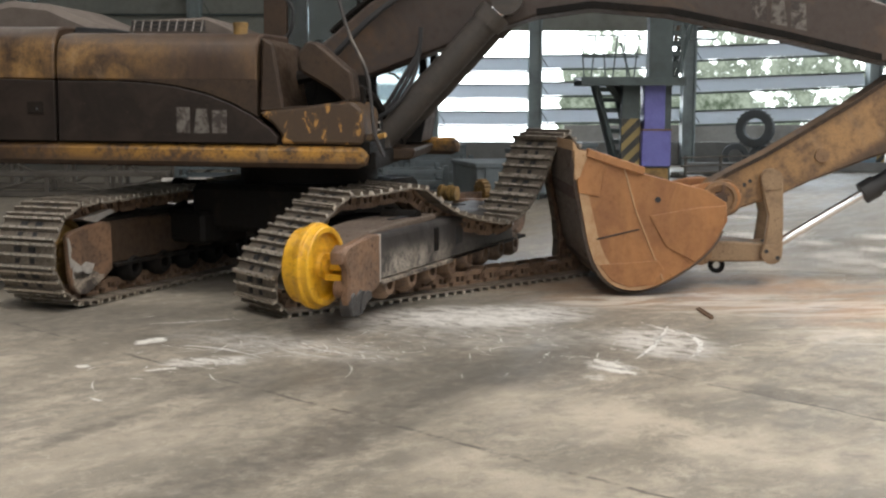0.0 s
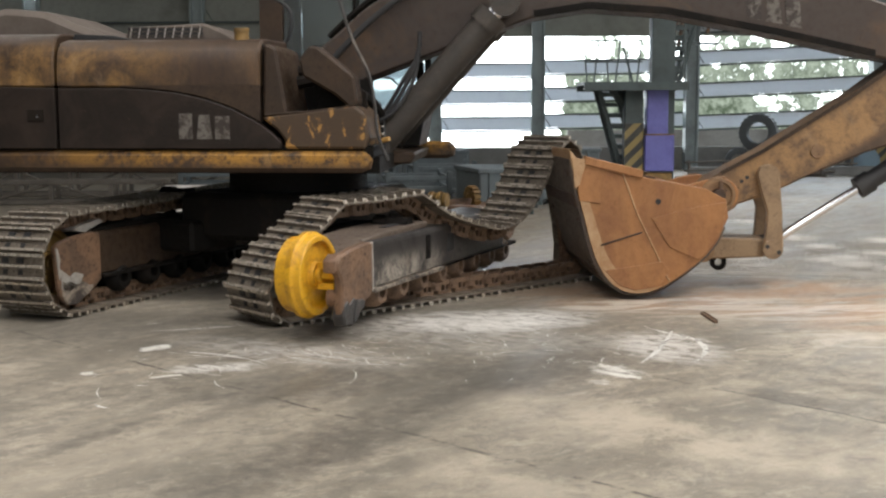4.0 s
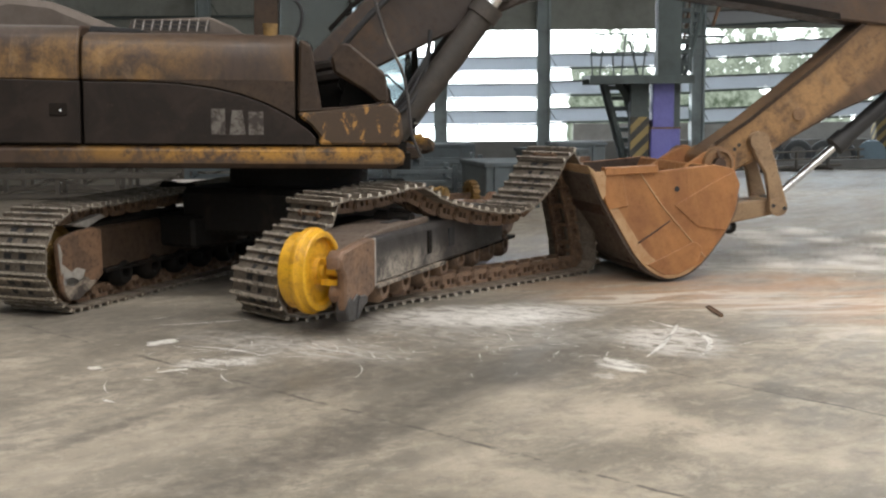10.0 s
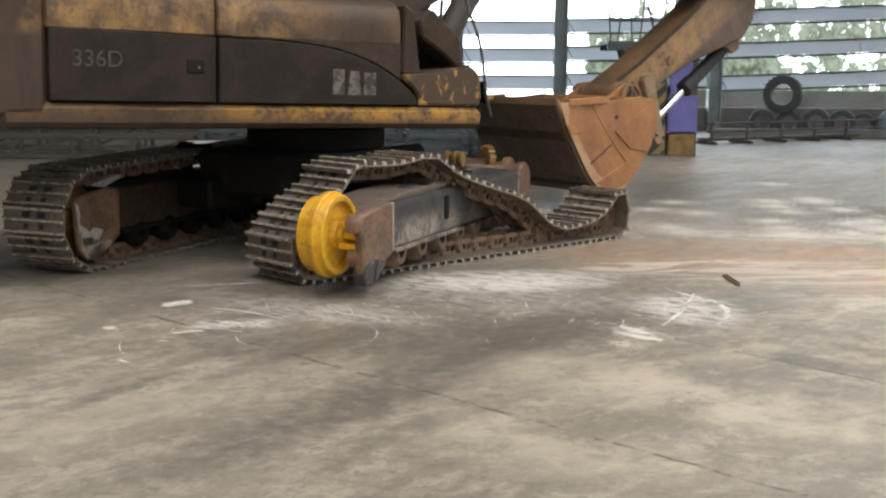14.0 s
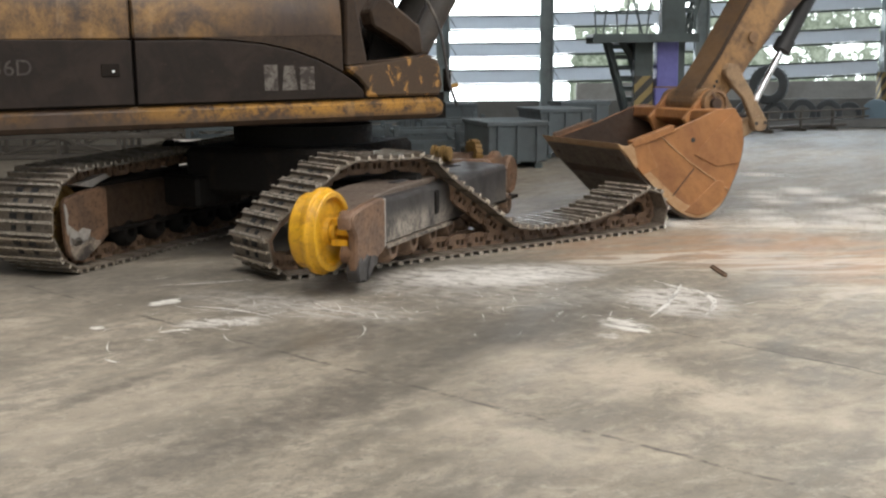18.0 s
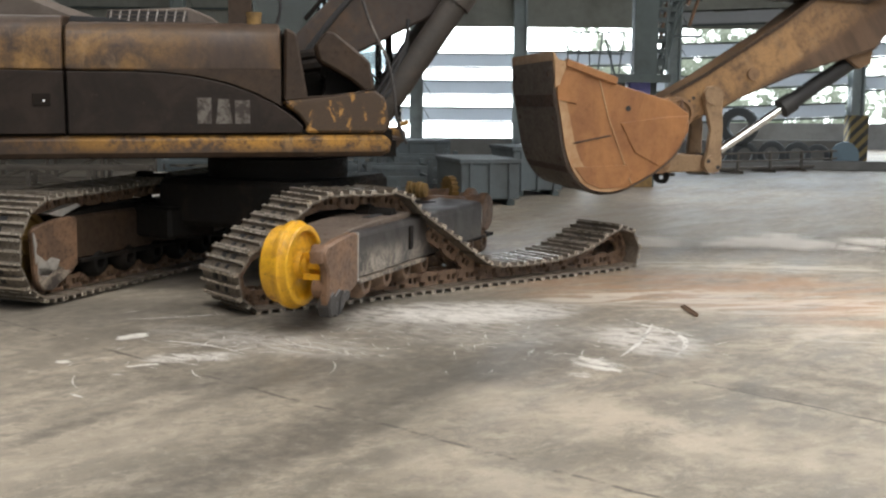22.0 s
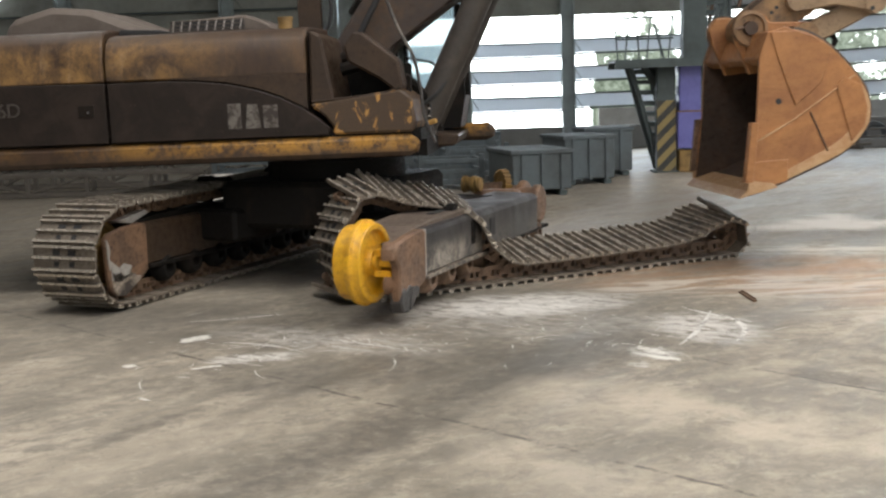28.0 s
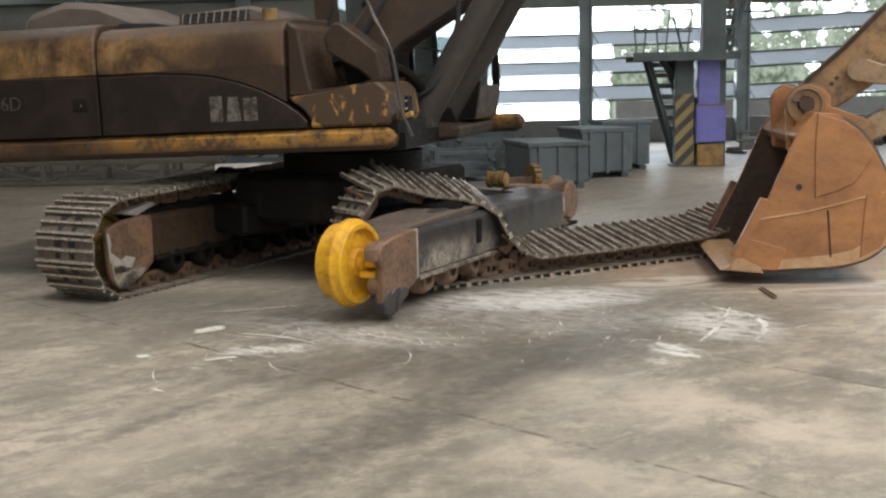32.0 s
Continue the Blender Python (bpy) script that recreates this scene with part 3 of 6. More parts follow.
    tagged(part("scratch_marks", bm, chalk_material()), "thin white scratches scraped into the floor", "scratches", kind="structure")


def hall_shell():
    # roof and the solid walls beside and behind, with the open gates left free
    bm = bmesh.new()
    for x0, x1, y0, y1 in ((-17, -5, -12, 32), (-5, 0, 9, 32), (-5, 0, -12, -5), (0, 4, -12, 32), (4, 9, 18, 32), (4, 9, -12, -8), (9, 21, -12, 32)):
        add_box(bm, ((x0 + x1) / 2, (y0 + y1) / 2, 9.2), (x1 - x0, y1 - y0, 0.3))
    tagged(part("ceiling", bm, ROOF), "grey sheet roof with open skylight strips", "ceiling", kind="structure")
    tagged(part("wall_west", box((-16.2, 10, 4.5), (0.4, 44, 9)), HALL_WALL), "stained plaster side wall", "wall", kind="structure")
    bm = bmesh.new()
    add_box(bm, (2, -11.2, 7.95), (38, 0.4, 2.3))
    add_box(bm, (-11.5, -11.2, 3.4), (9, 0.4, 6.8))
    add_box(bm, (16.7, -11.2, 3.4), (8.6, 0.4, 6.8))
    tagged(part("wall_south", bm, HALL_WALL), "plaster wall with a wide open gate", "wall", kind="structure")
    bm = bmesh.new()
    add_box(bm, (18.2, 10, 7.3), (0.4, 44, 3.6))
    add_box(bm, (18.2, -3.2, 2.75), (0.4, 16, 5.5))
    add_box(bm, (18.2, 27.6, 2.75), (0.4, 8, 5.5))
    tagged(part("wall_east", bm, HALL_WALL), "plaster side wall with a wide open gate", "wall", kind="structure")


def louvre_wall():
    """The long back wall: low parapet, columns, and tilted white sheets with gaps of daylight between."""
    y = WALL_Y
    tagged(part("wall_north", box((-2.3, y + 0.22, 0.3), (27.6, 0.3, 0.62), 0.02), CONCRETE_WALL), "low weathered concrete parapet under the louvres", "wall", kind="structure")
    tagged(part("wall_upper", box((1, y + 0.26, 6.36), (34, 0.14, 5.58)), SHUT_SHEET), "dim grey cladding above the louvres", "wall", kind="structure")
    edges = (-15.5, -11.0, -6.6, -3.2, -0.3, 2.45, 6.55, 11.5, 17.5)
    for x in edges[:-1]:
        bm = bmesh.new()
        for dx in (-0.15, 0.15):
            add_box(bm, (x + dx, y - 0.1, 4.5), (0.05, 0.36, 9))
        add_box(bm, (x, y - 0.1, 4.5), (0.3, 0.06, 9))
        tagged(part("steel_column", bm, STEEL_GREEN), "grey-green steel column of the hall", "column", "columns of the louvre wall", "structure")
    # first sheet height, spacing, fall, and whether the bay is shut with overlapping sheets
    bays = ((1.16, 0.71, 0.0, True), (1.16, 0.71, 0.0, True), (1.16, 0.71, 0.0, True), (1.06, 0.715, 0.0, False), (1.06, 0.715, 0.0, False), (1.14, 0.72, 0.012, False), (1.16, 0.86, 0.04, False), (2.10, 0.88, 0.05, False))
    for (a, b), (first, step, rise, shut) in zip(zip(edges, edges[1:]), bays):
        wide = b - a - 0.36
        row = 0
        while first + row * step < (5.6 if shut else 3.0 if b < 7 else 3.95):
            z = first + row * step
            label = "closed grey sheet louvre on a dark rail" if shut else "tilted white sheet louvre on a dark rail"
            ob = thing("louvre", label, "louvre", pose((a + b) / 2, y + 0.12, z, 0, -math.degrees(math.atan(rise)), 0), "louvres of the back wall")
            count, high = max(2, round(wide / 0.95)), 0.76 if shut else 0.36
            for i in range(count):
                part("sheet", box((-wide / 2 + (i + 0.5) * wide / count, 0.01 * (i % 2), high / 2), (wide / count + 0.03, 0.008, high), 0.0, Matrix.Rotation(radians(-9 if shut else -24), 4, "X")), SHUT_SHEET if shut else LOUVRE, ob)
            part("rail", box((0, -0.07, -0.02), (wide + 0.12, 0.07, 0.05)), STEEL_DARK, ob)
            part("rail", box((0, 0.10, 0.36 if not shut else 0.7), (wide + 0.12, 0.06, 0.05)), STEEL_DARK, ob)
            part("stay", tube(((0.02 - wide / 2, -0.09, 0.30), (0.2 - wide / 2, -0.06, 0.0)), 0.01, 6), STEEL_DARK, ob)
            row += 1
    tagged(part("wall_panel", box((-9.4, y + 0.16, 0.88), (12.2, 0.1, 0.6)), STEEL_DARK), "dim grey panel under the closed louvres", "wall", kind="structure")


def outdoors():
    bm = bmesh.new()
    bmesh.ops.create_grid(bm, x_segments=1, y_segments=1, size=1, matrix=Matrix.Translation((0, 0, 5)) @ Matrix.Rotation(radians(90), 4, "X") @ Matrix.Diagonal((60, 12, 1, 1)))
    ob = part("backdrop", bm, foliage_backdrop())
    ob.matrix_basis = pose(0, 46, 0)
    tagged(ob, "bright hazy sky and trees outside", "backdrop", kind="structure")
    # a yard wall with posts, seen through the lowest gap
    tagged(part("yard_wall", box((19.2, 40, 0.45), (30, 0.25, 0.9)), CONCRETE_WALL), "weathered yard wall beyond the louvres", "wall", kind="structure")


floor_and_ground()
floor_scratches()
hall_shell()
louvre_wall()
outdoors()


def crates():
    def crate(wide, deep, high, ribs):
        ob = thing("steel_crate", "grey-green ribbed steel crate on the floor", "crate", None, "crates by the wall")
        part("body", box((0, 0, high / 2 + 0.05), (wide, deep, high - 0.1), 0.015), CRATE, ob)
        part("rim", box((0, 0, high - 0.03), (wide + 0.06, deep + 0.06, 0.07), 0.01), CRATE, ob)
        for side in (-1, 1):
            part("skid", box((side * wide * 0.36, 0, 0.04), (0.12, deep, 0.08)), STEEL_DARK, ob)
        for i in range(ribs):
            x = -wide / 2 + (i + 0.5) * wide / ribs
            part("rib", box((x, -deep / 2 - 0.02, high / 2 + 0.02), (0.05, 0.05, high - 0.12)), CRATE, ob)
            part("rib", box((wide / 2 + 0.02, -deep / 2 + (i + 0.5) * deep / ribs, high / 2 + 0.02), (0.05, 0.05, high - 0.12)), CRATE, ob)
        return ob

    for x, y, turn, w, d, h, r in ((0.8, 18.6, 14, 0.95, 1.5, 0.72, 3), (1.75, 20.4, 14, 0.9, 1.3, 0.84, 3), (2.35, 21.9, 10, 0.9, 0.9, 0.9, 2), (-0.4, 24.2, 6, 1.6, 1.0, 0.8, 3)):
        crate(w, d, h, r).matrix_basis = pose(x, y, 0, 0, 0, turn)


crates()


def stillages():
    """Open-topped steel stillages: corner posts, two rails a side, a low panel with windows, and a plate floor."""
    def stillage(wide, deep, high):
        ob = thing("steel_stillage", "open grey-green steel stillage with corner posts", "stillage", None, "stillages by the crates")
        part("base_plate", box((0, 0, 0.11), (wide, deep, 0.04)), CRATE, ob)
        for sx in (-1, 1):
            for sy in (-1, 1):
                part("corner_post", box((sx * wide / 2, sy * deep / 2, high / 2), (0.085, 0.085, high), 0.006), CRATE, ob)
        for sy in (-1, 1):
            for z in (high * 0.82, high * 0.52, 0.14):
                part("long_rail", box((0, sy * deep / 2, z), (wide, 0.05, 0.07), 0.006), CRATE, ob)
            part("window_bar", box((0, sy * deep / 2, high * 0.33), (0.1, 0.045, high * 0.36)), CRATE, ob)
        for sx in (-1, 1):
            for z in (high * 0.82, high * 0.52, 0.14):
                part("short_rail", box((sx * wide / 2, 0, z), (0.05, deep, 0.06)), CRATE, ob)
        part("side_panel", box((0, deep / 2 - 0.04, high * 0.36), (wide - 0.08, 0.012, high * 0.5)), CRATE, ob)
        return ob

    for x, y, turn, w, d, h in ((-0.55, 19.9, 10, 1.05, 0.9, 0.60), (-1.75, 20.2, 8, 1.05, 0.9, 0.62), (-2.95, 20.6, 7, 1.1, 0.9, 0.60), (-4.2, 20.8, 4, 1.1, 0.9, 0.62), (-0.1, 21.6, 9, 1.1, 0.9, 0.70), (-1.5, 21.9, 8, 1.1, 0.9, 0.72), (-2.9, 22.2, 7, 1.1, 0.9, 0.70)):
        stillage(w, d, h).matrix_basis = pose(x, y, 0, 0, 0, turn)


stillages()

# ---- the excavator ----
XB = -0.087                                     # the arm's middle plane in the turning frame
FOOT, BOOM_LEN, ARM_LEN = (0.23, 1.682), 6.211, 2.497
PIVOT, EAR = (0.446, -0.069), (0.14, 0.50)      # link pivot on the arm, tie pin on the bucket
LINK_LEN, TIE_LEN = 0.68, 0.60
RAM_ROOT = (2.05, -0.62)                        # bucket ram's root on the arm

excavator = thing("excavator", "large weathered yellow and black crawler excavator", "excavator")


def crawler_frame():
    # centre frame and ring: underbody shade is put into their colour
    root = part("undercarriage", box((0, 0, 0.72), (1.5, 1.7, 0.42), 0.05), SOOT_SHADE, excavator, "near-black centre frame between the tracks, shade in its colour")
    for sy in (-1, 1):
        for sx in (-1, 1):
            part("cross_leg", box((sx * 0.85, sy * 0.62, 0.54), (0.8, 0.55, 0.28), 0.03, Matrix.Rotation(radians(-sx * sy * 14), 4, "Z")), SOOT_SHADE, root)
    part("slewing_ring", rod((0, 0, 0.9), (0, 0, 1.10), 0.64, 48), SOOT_SHADE, root, smooth=True)
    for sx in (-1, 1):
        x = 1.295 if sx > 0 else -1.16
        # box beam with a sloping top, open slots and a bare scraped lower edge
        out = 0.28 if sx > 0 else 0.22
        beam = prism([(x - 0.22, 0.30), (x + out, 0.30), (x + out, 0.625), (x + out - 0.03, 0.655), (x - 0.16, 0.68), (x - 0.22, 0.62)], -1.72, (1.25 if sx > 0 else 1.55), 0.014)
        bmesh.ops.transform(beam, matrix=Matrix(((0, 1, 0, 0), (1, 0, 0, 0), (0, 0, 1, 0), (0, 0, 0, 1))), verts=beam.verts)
        # far-side beam, flanges, cover and rollers take darker colours for the shade there
        part("track_frame", beam, FRAME_WORN if sx > 0 else HOOD_DARK, root, "scuffed grey track frame beam" if sx > 0 else "far track frame beam, darkened for shade")
        part("lower_flange", box((x, 0.6, 0.285), (0.48, 2.3, 0.03)), SOOT_SHADE, root)
        part("lower_flange", box((x + out - 0.22, -1.0, 0.285), (0.5, 1.38, 0.032), 0.006), SCRAPED if sx > 0 else SOOT_SHADE, root)
        if sx < 0:
            part("torn_plate", prism([(-2.02, 0.70), (-1.66, 0.76), (-1.6, 0.73), (-1.72, 0.70), (-1.84, 0.66), (-1.94, 0.68)], x - 0.1, x + 0.19, 0.004), WELD, root, "bent pale plate torn at its edge")
            part("scraped_patch", prism([(-2.2, 0.24), (-2.1, 0.21), (-1.98, 0.25), (-1.94, 0.33), (-2.04, 0.36), (-2.1, 0.33), (-2.2, 0.40)], x + 0.232, x + 0.236), WELD, root, "bare bright patch on the guard")
            part("scraped_patch", prism([(-2.18, 0.17), (-2.04, 0.10), (-1.92, 0.16), (-1.88, 0.25), (-1.96, 0.28), (-2.02, 0.24), (-2.08, 0.29), (-2.14, 0.30), (-2.19, 0.36)], x + 0.226, x + 0.231), SCRAPED, root, "pale scraped patch on the guard")
        if sx > 0:
            part("inspection_plate", box((x + out + 0.002, -0.62, 0.50), (0.02, 0.09, 0.2), 0.01), SOOT_SHADE, root)
            part("inspection_hole", box((x + out + 0.002, -0.12, 0.49), (0.012, 0.13, 0.16), 0.004), RUBBER, root)
            part("weld_seam", box((x + out + 0.002, -1.688, 0.47), (0.026, 0.018, 0.37), 0.004), WELD, root)
        # rounded top cover that leads down to the idler
        cover = prism([(-1.98, 0.56), (-1.72, 0.675), (-1.3, 0.70), (-0.5, 0.705), (-0.5, 0.66), (-1.72, 0.58)], x - 0.2, x + out - 0.05, 0.012)
        part("oil_slot", box((x + 0.1, -0.95, 0.705), (0.07, 0.34, 0.012), 0.004), RUBBER, root)
        part("top_cover", cover, COVER if sx > 0 else SOOT_SHADE, root, "dusty dark brown cover over the frame" if sx > 0 else "")
        for i in range(8):
            y = -1.42 + i * 0.41
            bm = bmesh.new()
            add_lathe(bm, [(-0.24, 0.05), (-0.24, 0.09), (-0.19, 0.125), (-0.12, 0.125), (-0.11, 0.09), (0.11, 0.09), (0.12, 0.125), (0.19, 0.125), (0.24, 0.09), (0.24, 0.05)], 20, "X", (x, y, 0.235))
            part("track_roller", bm, LINK if sx > 0 else SOOT_SHADE, root, smooth=True)
        for y in ((-0.8,) if sx > 0 else (-0.35, 0.9)):
            bm = bmesh.new()
            add_lathe(bm, [(-0.17, 0.0), (-0.17, 0.085), (-0.05, 0.085), (-0.05, 0.07), (0.14, 0.07), (0.14, 0.0)], 20, "X", (x + 0.06, y, 0.69 if sx > 0 else 0.86))
            add_box(bm, (x - 0.05, y, 0.72), (0.08, 0.08, 0.12))
            part("carrier_roller", bm, SOOT_SHADE, root, "rusty carrier roller with a round cap", smooth=True)
        idler(root, x, sx)
        drive(root, x, sx)
    return root


def idler(root, x, sx):
    y, z = (-2.14 if sx > 0 else -2.12), (0.455 if sx > 0 else 0.44)
    x += 0.03 if sx > 0 else 0.0
    wheel = lathe([(-0.17, 0.17), (-0.17, 0.262), (-0.155, 0.276), (-0.062, 0.279), (-0.06, 0.285), (-0.055, 0.313), (-0.048, 0.317), (-0.012, 0.317), (-0.006, 0.312), (0.0, 0.297), (0.006, 0.294), (0.048, 0.292), (0.056, 0.284), (0.056, 0.250), (0.05, 0.243), (0.022, 0.236), (0.014, 0.22), (0.014, 0.11), (0.02, 0.10), (0.05, 0.092), (0.05, 0.055), (-0.1, 0.055)], 64, "X", (x, y, z))
    # the far wheel's darker paint stands in for shade
    paint = YELLOW if sx > 0 else DARK_YELLOW
    ob = part("idler", wheel, paint, root, "freshly painted yellow idler wheel" if sx > 0 else "far idler wheel, coloured brown for shade", smooth=True)
    part("hub", lathe([(-0.14, 0.0), (-0.14, 0.06), (0.075, 0.06), (0.085, 0.05), (0.085, 0.0)], 28, "X", (x, y, z)), paint, ob, smooth=True)
    if sx < 0:
        x -= 0.1
    bm = box((x + sx * 0.12, y + 0.05, z), (0.13, 0.13, 0.05), 0.008)
    for dz in (-0.075, 0.075):
        add_box(bm, (x + sx * 0.12, y + 0.04, z + dz), (0.13, 0.15, 0.045))
    add_box(bm, (x + sx * 0.16, y + 0.09, z), (0.05, 0.05, 0.17))
    part("hub_bracket", bm, paint, ob)
    # heavy rounded plate that guards the idler's bearing
    x = x if sx > 0 else x + 0.1
    side = 1
    x -= 0.03 if sx > 0 else 0.0
    gx = x + side * (0.235 if sx > 0 else 0.165)
    thick = 0.075 if sx > 0 else 0.06
    if sx > 0:
        # hooked at the bearing, straight behind, torn off unevenly below
        outline = [(-2.19, 0.14), (-2.205, 0.24), (-2.195, 0.36), (-2.20, 0.44), (-2.255, 0.50), (-2.262, 0.575), (-2.20, 0.615), (-2.02, 0.645), (-1.78, 0.665), (-1.70, 0.655), (-1.70, 0.285), (-1.74, 0.25), (-1.83, 0.225), (-1.88, 0.165), (-1.97, 0.15), (-2.03, 0.105), (-2.10, 0.115)]
    else:
        outline = [(-2.22, 0.26), (-2.24, 0.50), (-2.25, 0.585), (-2.19, 0.62), (-2.02, 0.648), (-1.78, 0.665), (-1.70, 0.65), (-1.70, 0.26), (-1.8, 0.19), (-1.92, 0.14), (-2.03, 0.085), (-2.13, 0.10), (-2.2, 0.17)]
    part("idler_guard", prism(outline, gx + 0.065 - thick, gx + 0.065, 0.016), GUARD, root, "rusty brown idler guard with a bare chipped tip", smooth=True)
    if sx > 0:
        part("guard_tip", prism([(-2.175, 0.095), (-2.20, 0.17), (-2.185, 0.25), (-2.13, 0.285), (-2.10, 0.25), (-2.03, 0.29), (-1.97, 0.255), (-1.90, 0.265), (-1.84, 0.235), (-1.86, 0.185), (-1.93, 0.165), (-1.97, 0.12), (-2.04, 0.10), (-2.07, 0.08), (-2.12, 0.10)], gx - 0.03, gx + 0.073, 0.012), FRAME_GREY, root, "dark torn steel foot of the guard")
        part("guard_tip", prism([(-2.06, 0.10), (-2.04, 0.19), (-2.0, 0.27), (-1.985, 0.265), (-2.015, 0.18), (-2.03, 0.105)], gx + 0.07, gx + 0.084, 0.003), FRAME_GREY, root)
        # hooked front lip round the bearing
        part("guard_lip", prism([(-2.275, 0.485), (-2.285, 0.58), (-2.20, 0.628), (-2.17, 0.60), (-2.235, 0.565), (-2.235, 0.51)], gx - 0.05, gx + 0.05, 0.01), GUARD, root, smooth=True)
        part("bearing_end", rod((gx - 0.07, -2.13, 0.30), (gx + 0.03, -2.13, 0.30), 0.075, 20), GUARD, root, "dark round bearing end", smooth=True)
    else:
        part("guard_tip", prism([(-2.19, 0.18), (-2.13, 0.105), (-2.03, 0.09), (-1.92, 0.145), (-1.84, 0.19), (-1.80, 0.23), (-1.88, 0.235), (-1.95, 0.27), (-2.03, 0.265), (-2.09, 0.30), (-2.15, 0.29), (-2.2, 0.33)], gx + 0.05, gx + 0.071, 0.008), SCRAPED, root, "pale scraped foot of the guard")
    if sx < 0:
        part("bright_edge", prism([(-2.215, 0.32), (-2.19, 0.36), (-2.215, 0.42), (-2.2, 0.48), (-2.225, 0.56), (-2.245, 0.58), (-2.235, 0.48), (-2.222, 0.36)], gx + 0.06, gx + 0.069), WELD, root, "bare metal front edge of the guard")


def drive(root, x, sx):
    """Final drive without its chain: a round housing behind the frame's end, with a gear and ribbed fittings on top."""
    y, z = (2.0 if sx > 0 else 2.1), 0.47
    x -= 0.3
    bm = lathe([(-0.3, 0.0), (-0.3, 0.22), (-0.05, 0.24), (0.0, 0.2), (0.16, 0.2), (0.17, 0.25), (0.22, 0.25), (0.24, 0.22), (0.24, 0.0)], 40, "X", (x, y, z))
    ob = part("final_drive", bm, GUARD, root, "rusty round final drive housing", smooth=True)
    bm = bmesh.new()
    cx, cy, cz = x - 0.02, y - 0.05, z + 0.23
    for i in range(15):
        a = 2 * math.pi * i / 15
        add_box(bm, (cx, cy + 0.115 * math.cos(a), cz + 0.115 * math.sin(a)), (0.07, 0.035, 0.03), Matrix.Rotation(a, 4, "X"))
    add_lathe(bm, [(-0.035, 0.06), (-0.035, 0.11), (0.035, 0.11), (0.035, 0.06)], 30, "X", (cx, cy, cz))
    bmesh.ops.rotate(bm, verts=bm.verts, cent=(cx, cy, cz), matrix=Matrix.Rotation(radians(48), 3, "Z"))
    bmesh.ops.scale(bm, verts=bm.verts, vec=(1.08, 1.08, 1.08), space=Matrix.Translation((-cx, -cy, -cz)))
    part("gear", bm, DARK_YELLOW, ob, "dull yellow toothed gear")
    for i in range(4):
        part("hose_fitting", lathe([(0, 0.0), (0, 0.085 - 0.012 * (i % 2)), (0.035, 0.085 - 0.012 * (i % 2)), (0.035, 0.0)], 18, "X", (x - 0.2 + i * 0.05, y - 0.75, z + 0.27)), DARK_YELLOW, ob, "ribbed yellow hose fitting", smooth=True)
    part("motor_cover", prism([(1.25, 0.44), (1.9, 0.44), (1.92, 0.58), (1.7, 0.66), (1.3, 0.68)], x - 0.12, x + 0.28, 0.05), GUARD, ob, smooth=True)
    if sx > 0:
        bm = lathe([(0.2, 0.0), (0.2, 0.17), (0.36, 0.18), (0.37, 0.2), (0.42, 0.2), (0.44, 0.18), (0.44, 0.0)], 36, "X", (x, y - 0.15, z + 0.02))
        part("round_cap", bm, GUARD, ob, "round rusty end cap of the drive", smooth=True)
        part("frame_end", box((x + 0.40, y - 0.46, 0.46), (0.12, 0.3, 0.26), 0.02), GUARD, ob, "rusty end of the track frame")
        part("scrape_mark", box((x + 0.462, y - 0.42, 0.48), (0.006, 0.03, 0.14), 0.002), WELD, ob)


# ---- track shoes ----


def shoe_mesh(wide):
    """One triple-grouser shoe; z is outwards, y along the chain, x across; its tips lie at z = 0."""
    bm = bmesh.new()
    # base plate with a turned-up trailing lip, and three bars whose ends are worn round
    add_prism(bm, [(-0.103, -0.030), (-0.096, -0.044), (0.088, -0.044), (0.108, -0.030), (0.104, -0.018), (0.084, -0.030), (-0.09, -0.030)], -wide / 2, wide / 2)
    for y, half in ((-0.093, 0.5), (0.002, 0.497), (0.090, 0.492)):
        add_prism(bm, [(y - 0.014, -0.032), (y + 0.014, -0.032), (y + 0.011, -0.001), (y - 0.01, 0.0)], -wide * half, wide * half)
    bevelled(bm, 0.003)
    for f in bm.faces:
        f.normal_update()
        if f.calc_center_median().z > -0.006 or (abs(f.normal.x) > 0.8 and f.calc_center_median().z > -0.028):
            f.material_index = 2
    # dark mud-relief slots and bolt heads between the bars
    for side in (-1, 1):
        for y, size in ((0.044, (0.066, 0.046, 0.012)), (-0.048, (0.040, 0.040, 0.012))):
            for v in add_box(bm, (side * 0.075, y, -0.027), size):
                for f in v.link_faces:
                    f.material_index = 1
    return bm


def link_mesh():
    """The pair of chain links that carries a shoe, on its inner side: a flared foot, two bolt windows, a rail and a round pin boss."""
    bm = bmesh.new()
    for side in (-1, 1):
        x0, x1 = side * 0.098 - 0.018, side * 0.098 + 0.018
        # foot that flares on to the shoe, then the rail that the rollers run on
        add_prism(bm, [(-0.085, -0.044), (0.085, -0.044), (0.07, -0.074), (-0.07, -0.074)], side * 0.098 - 0.028, side * 0.098 + 0.028)
        add_prism(bm, [(-0.088, -0.122), (0.09, -0.122), (0.098, -0.142), (0.07, -0.162), (-0.062, -0.162), (-0.092, -0.146)], x0, x1)
        # uprights that leave the two windows free
        for y, w in ((-0.074, 0.038), (-0.012, 0.022), (0.06, 0.062)):
            add_box(bm, (side * 0.098, y, -0.098), (0.036, w, 0.052))
        # round bosses: the outer one is set proud, the other steps inwards past the next link
        for y, out, r in ((-0.098, 0.014, 0.037), (0.098, -0.02, 0.036)):
            cx = side * (0.098 + out)
            add_rod(bm, (cx - 0.018, y, -0.115), (cx + 0.018, y, -0.115), r, 14)
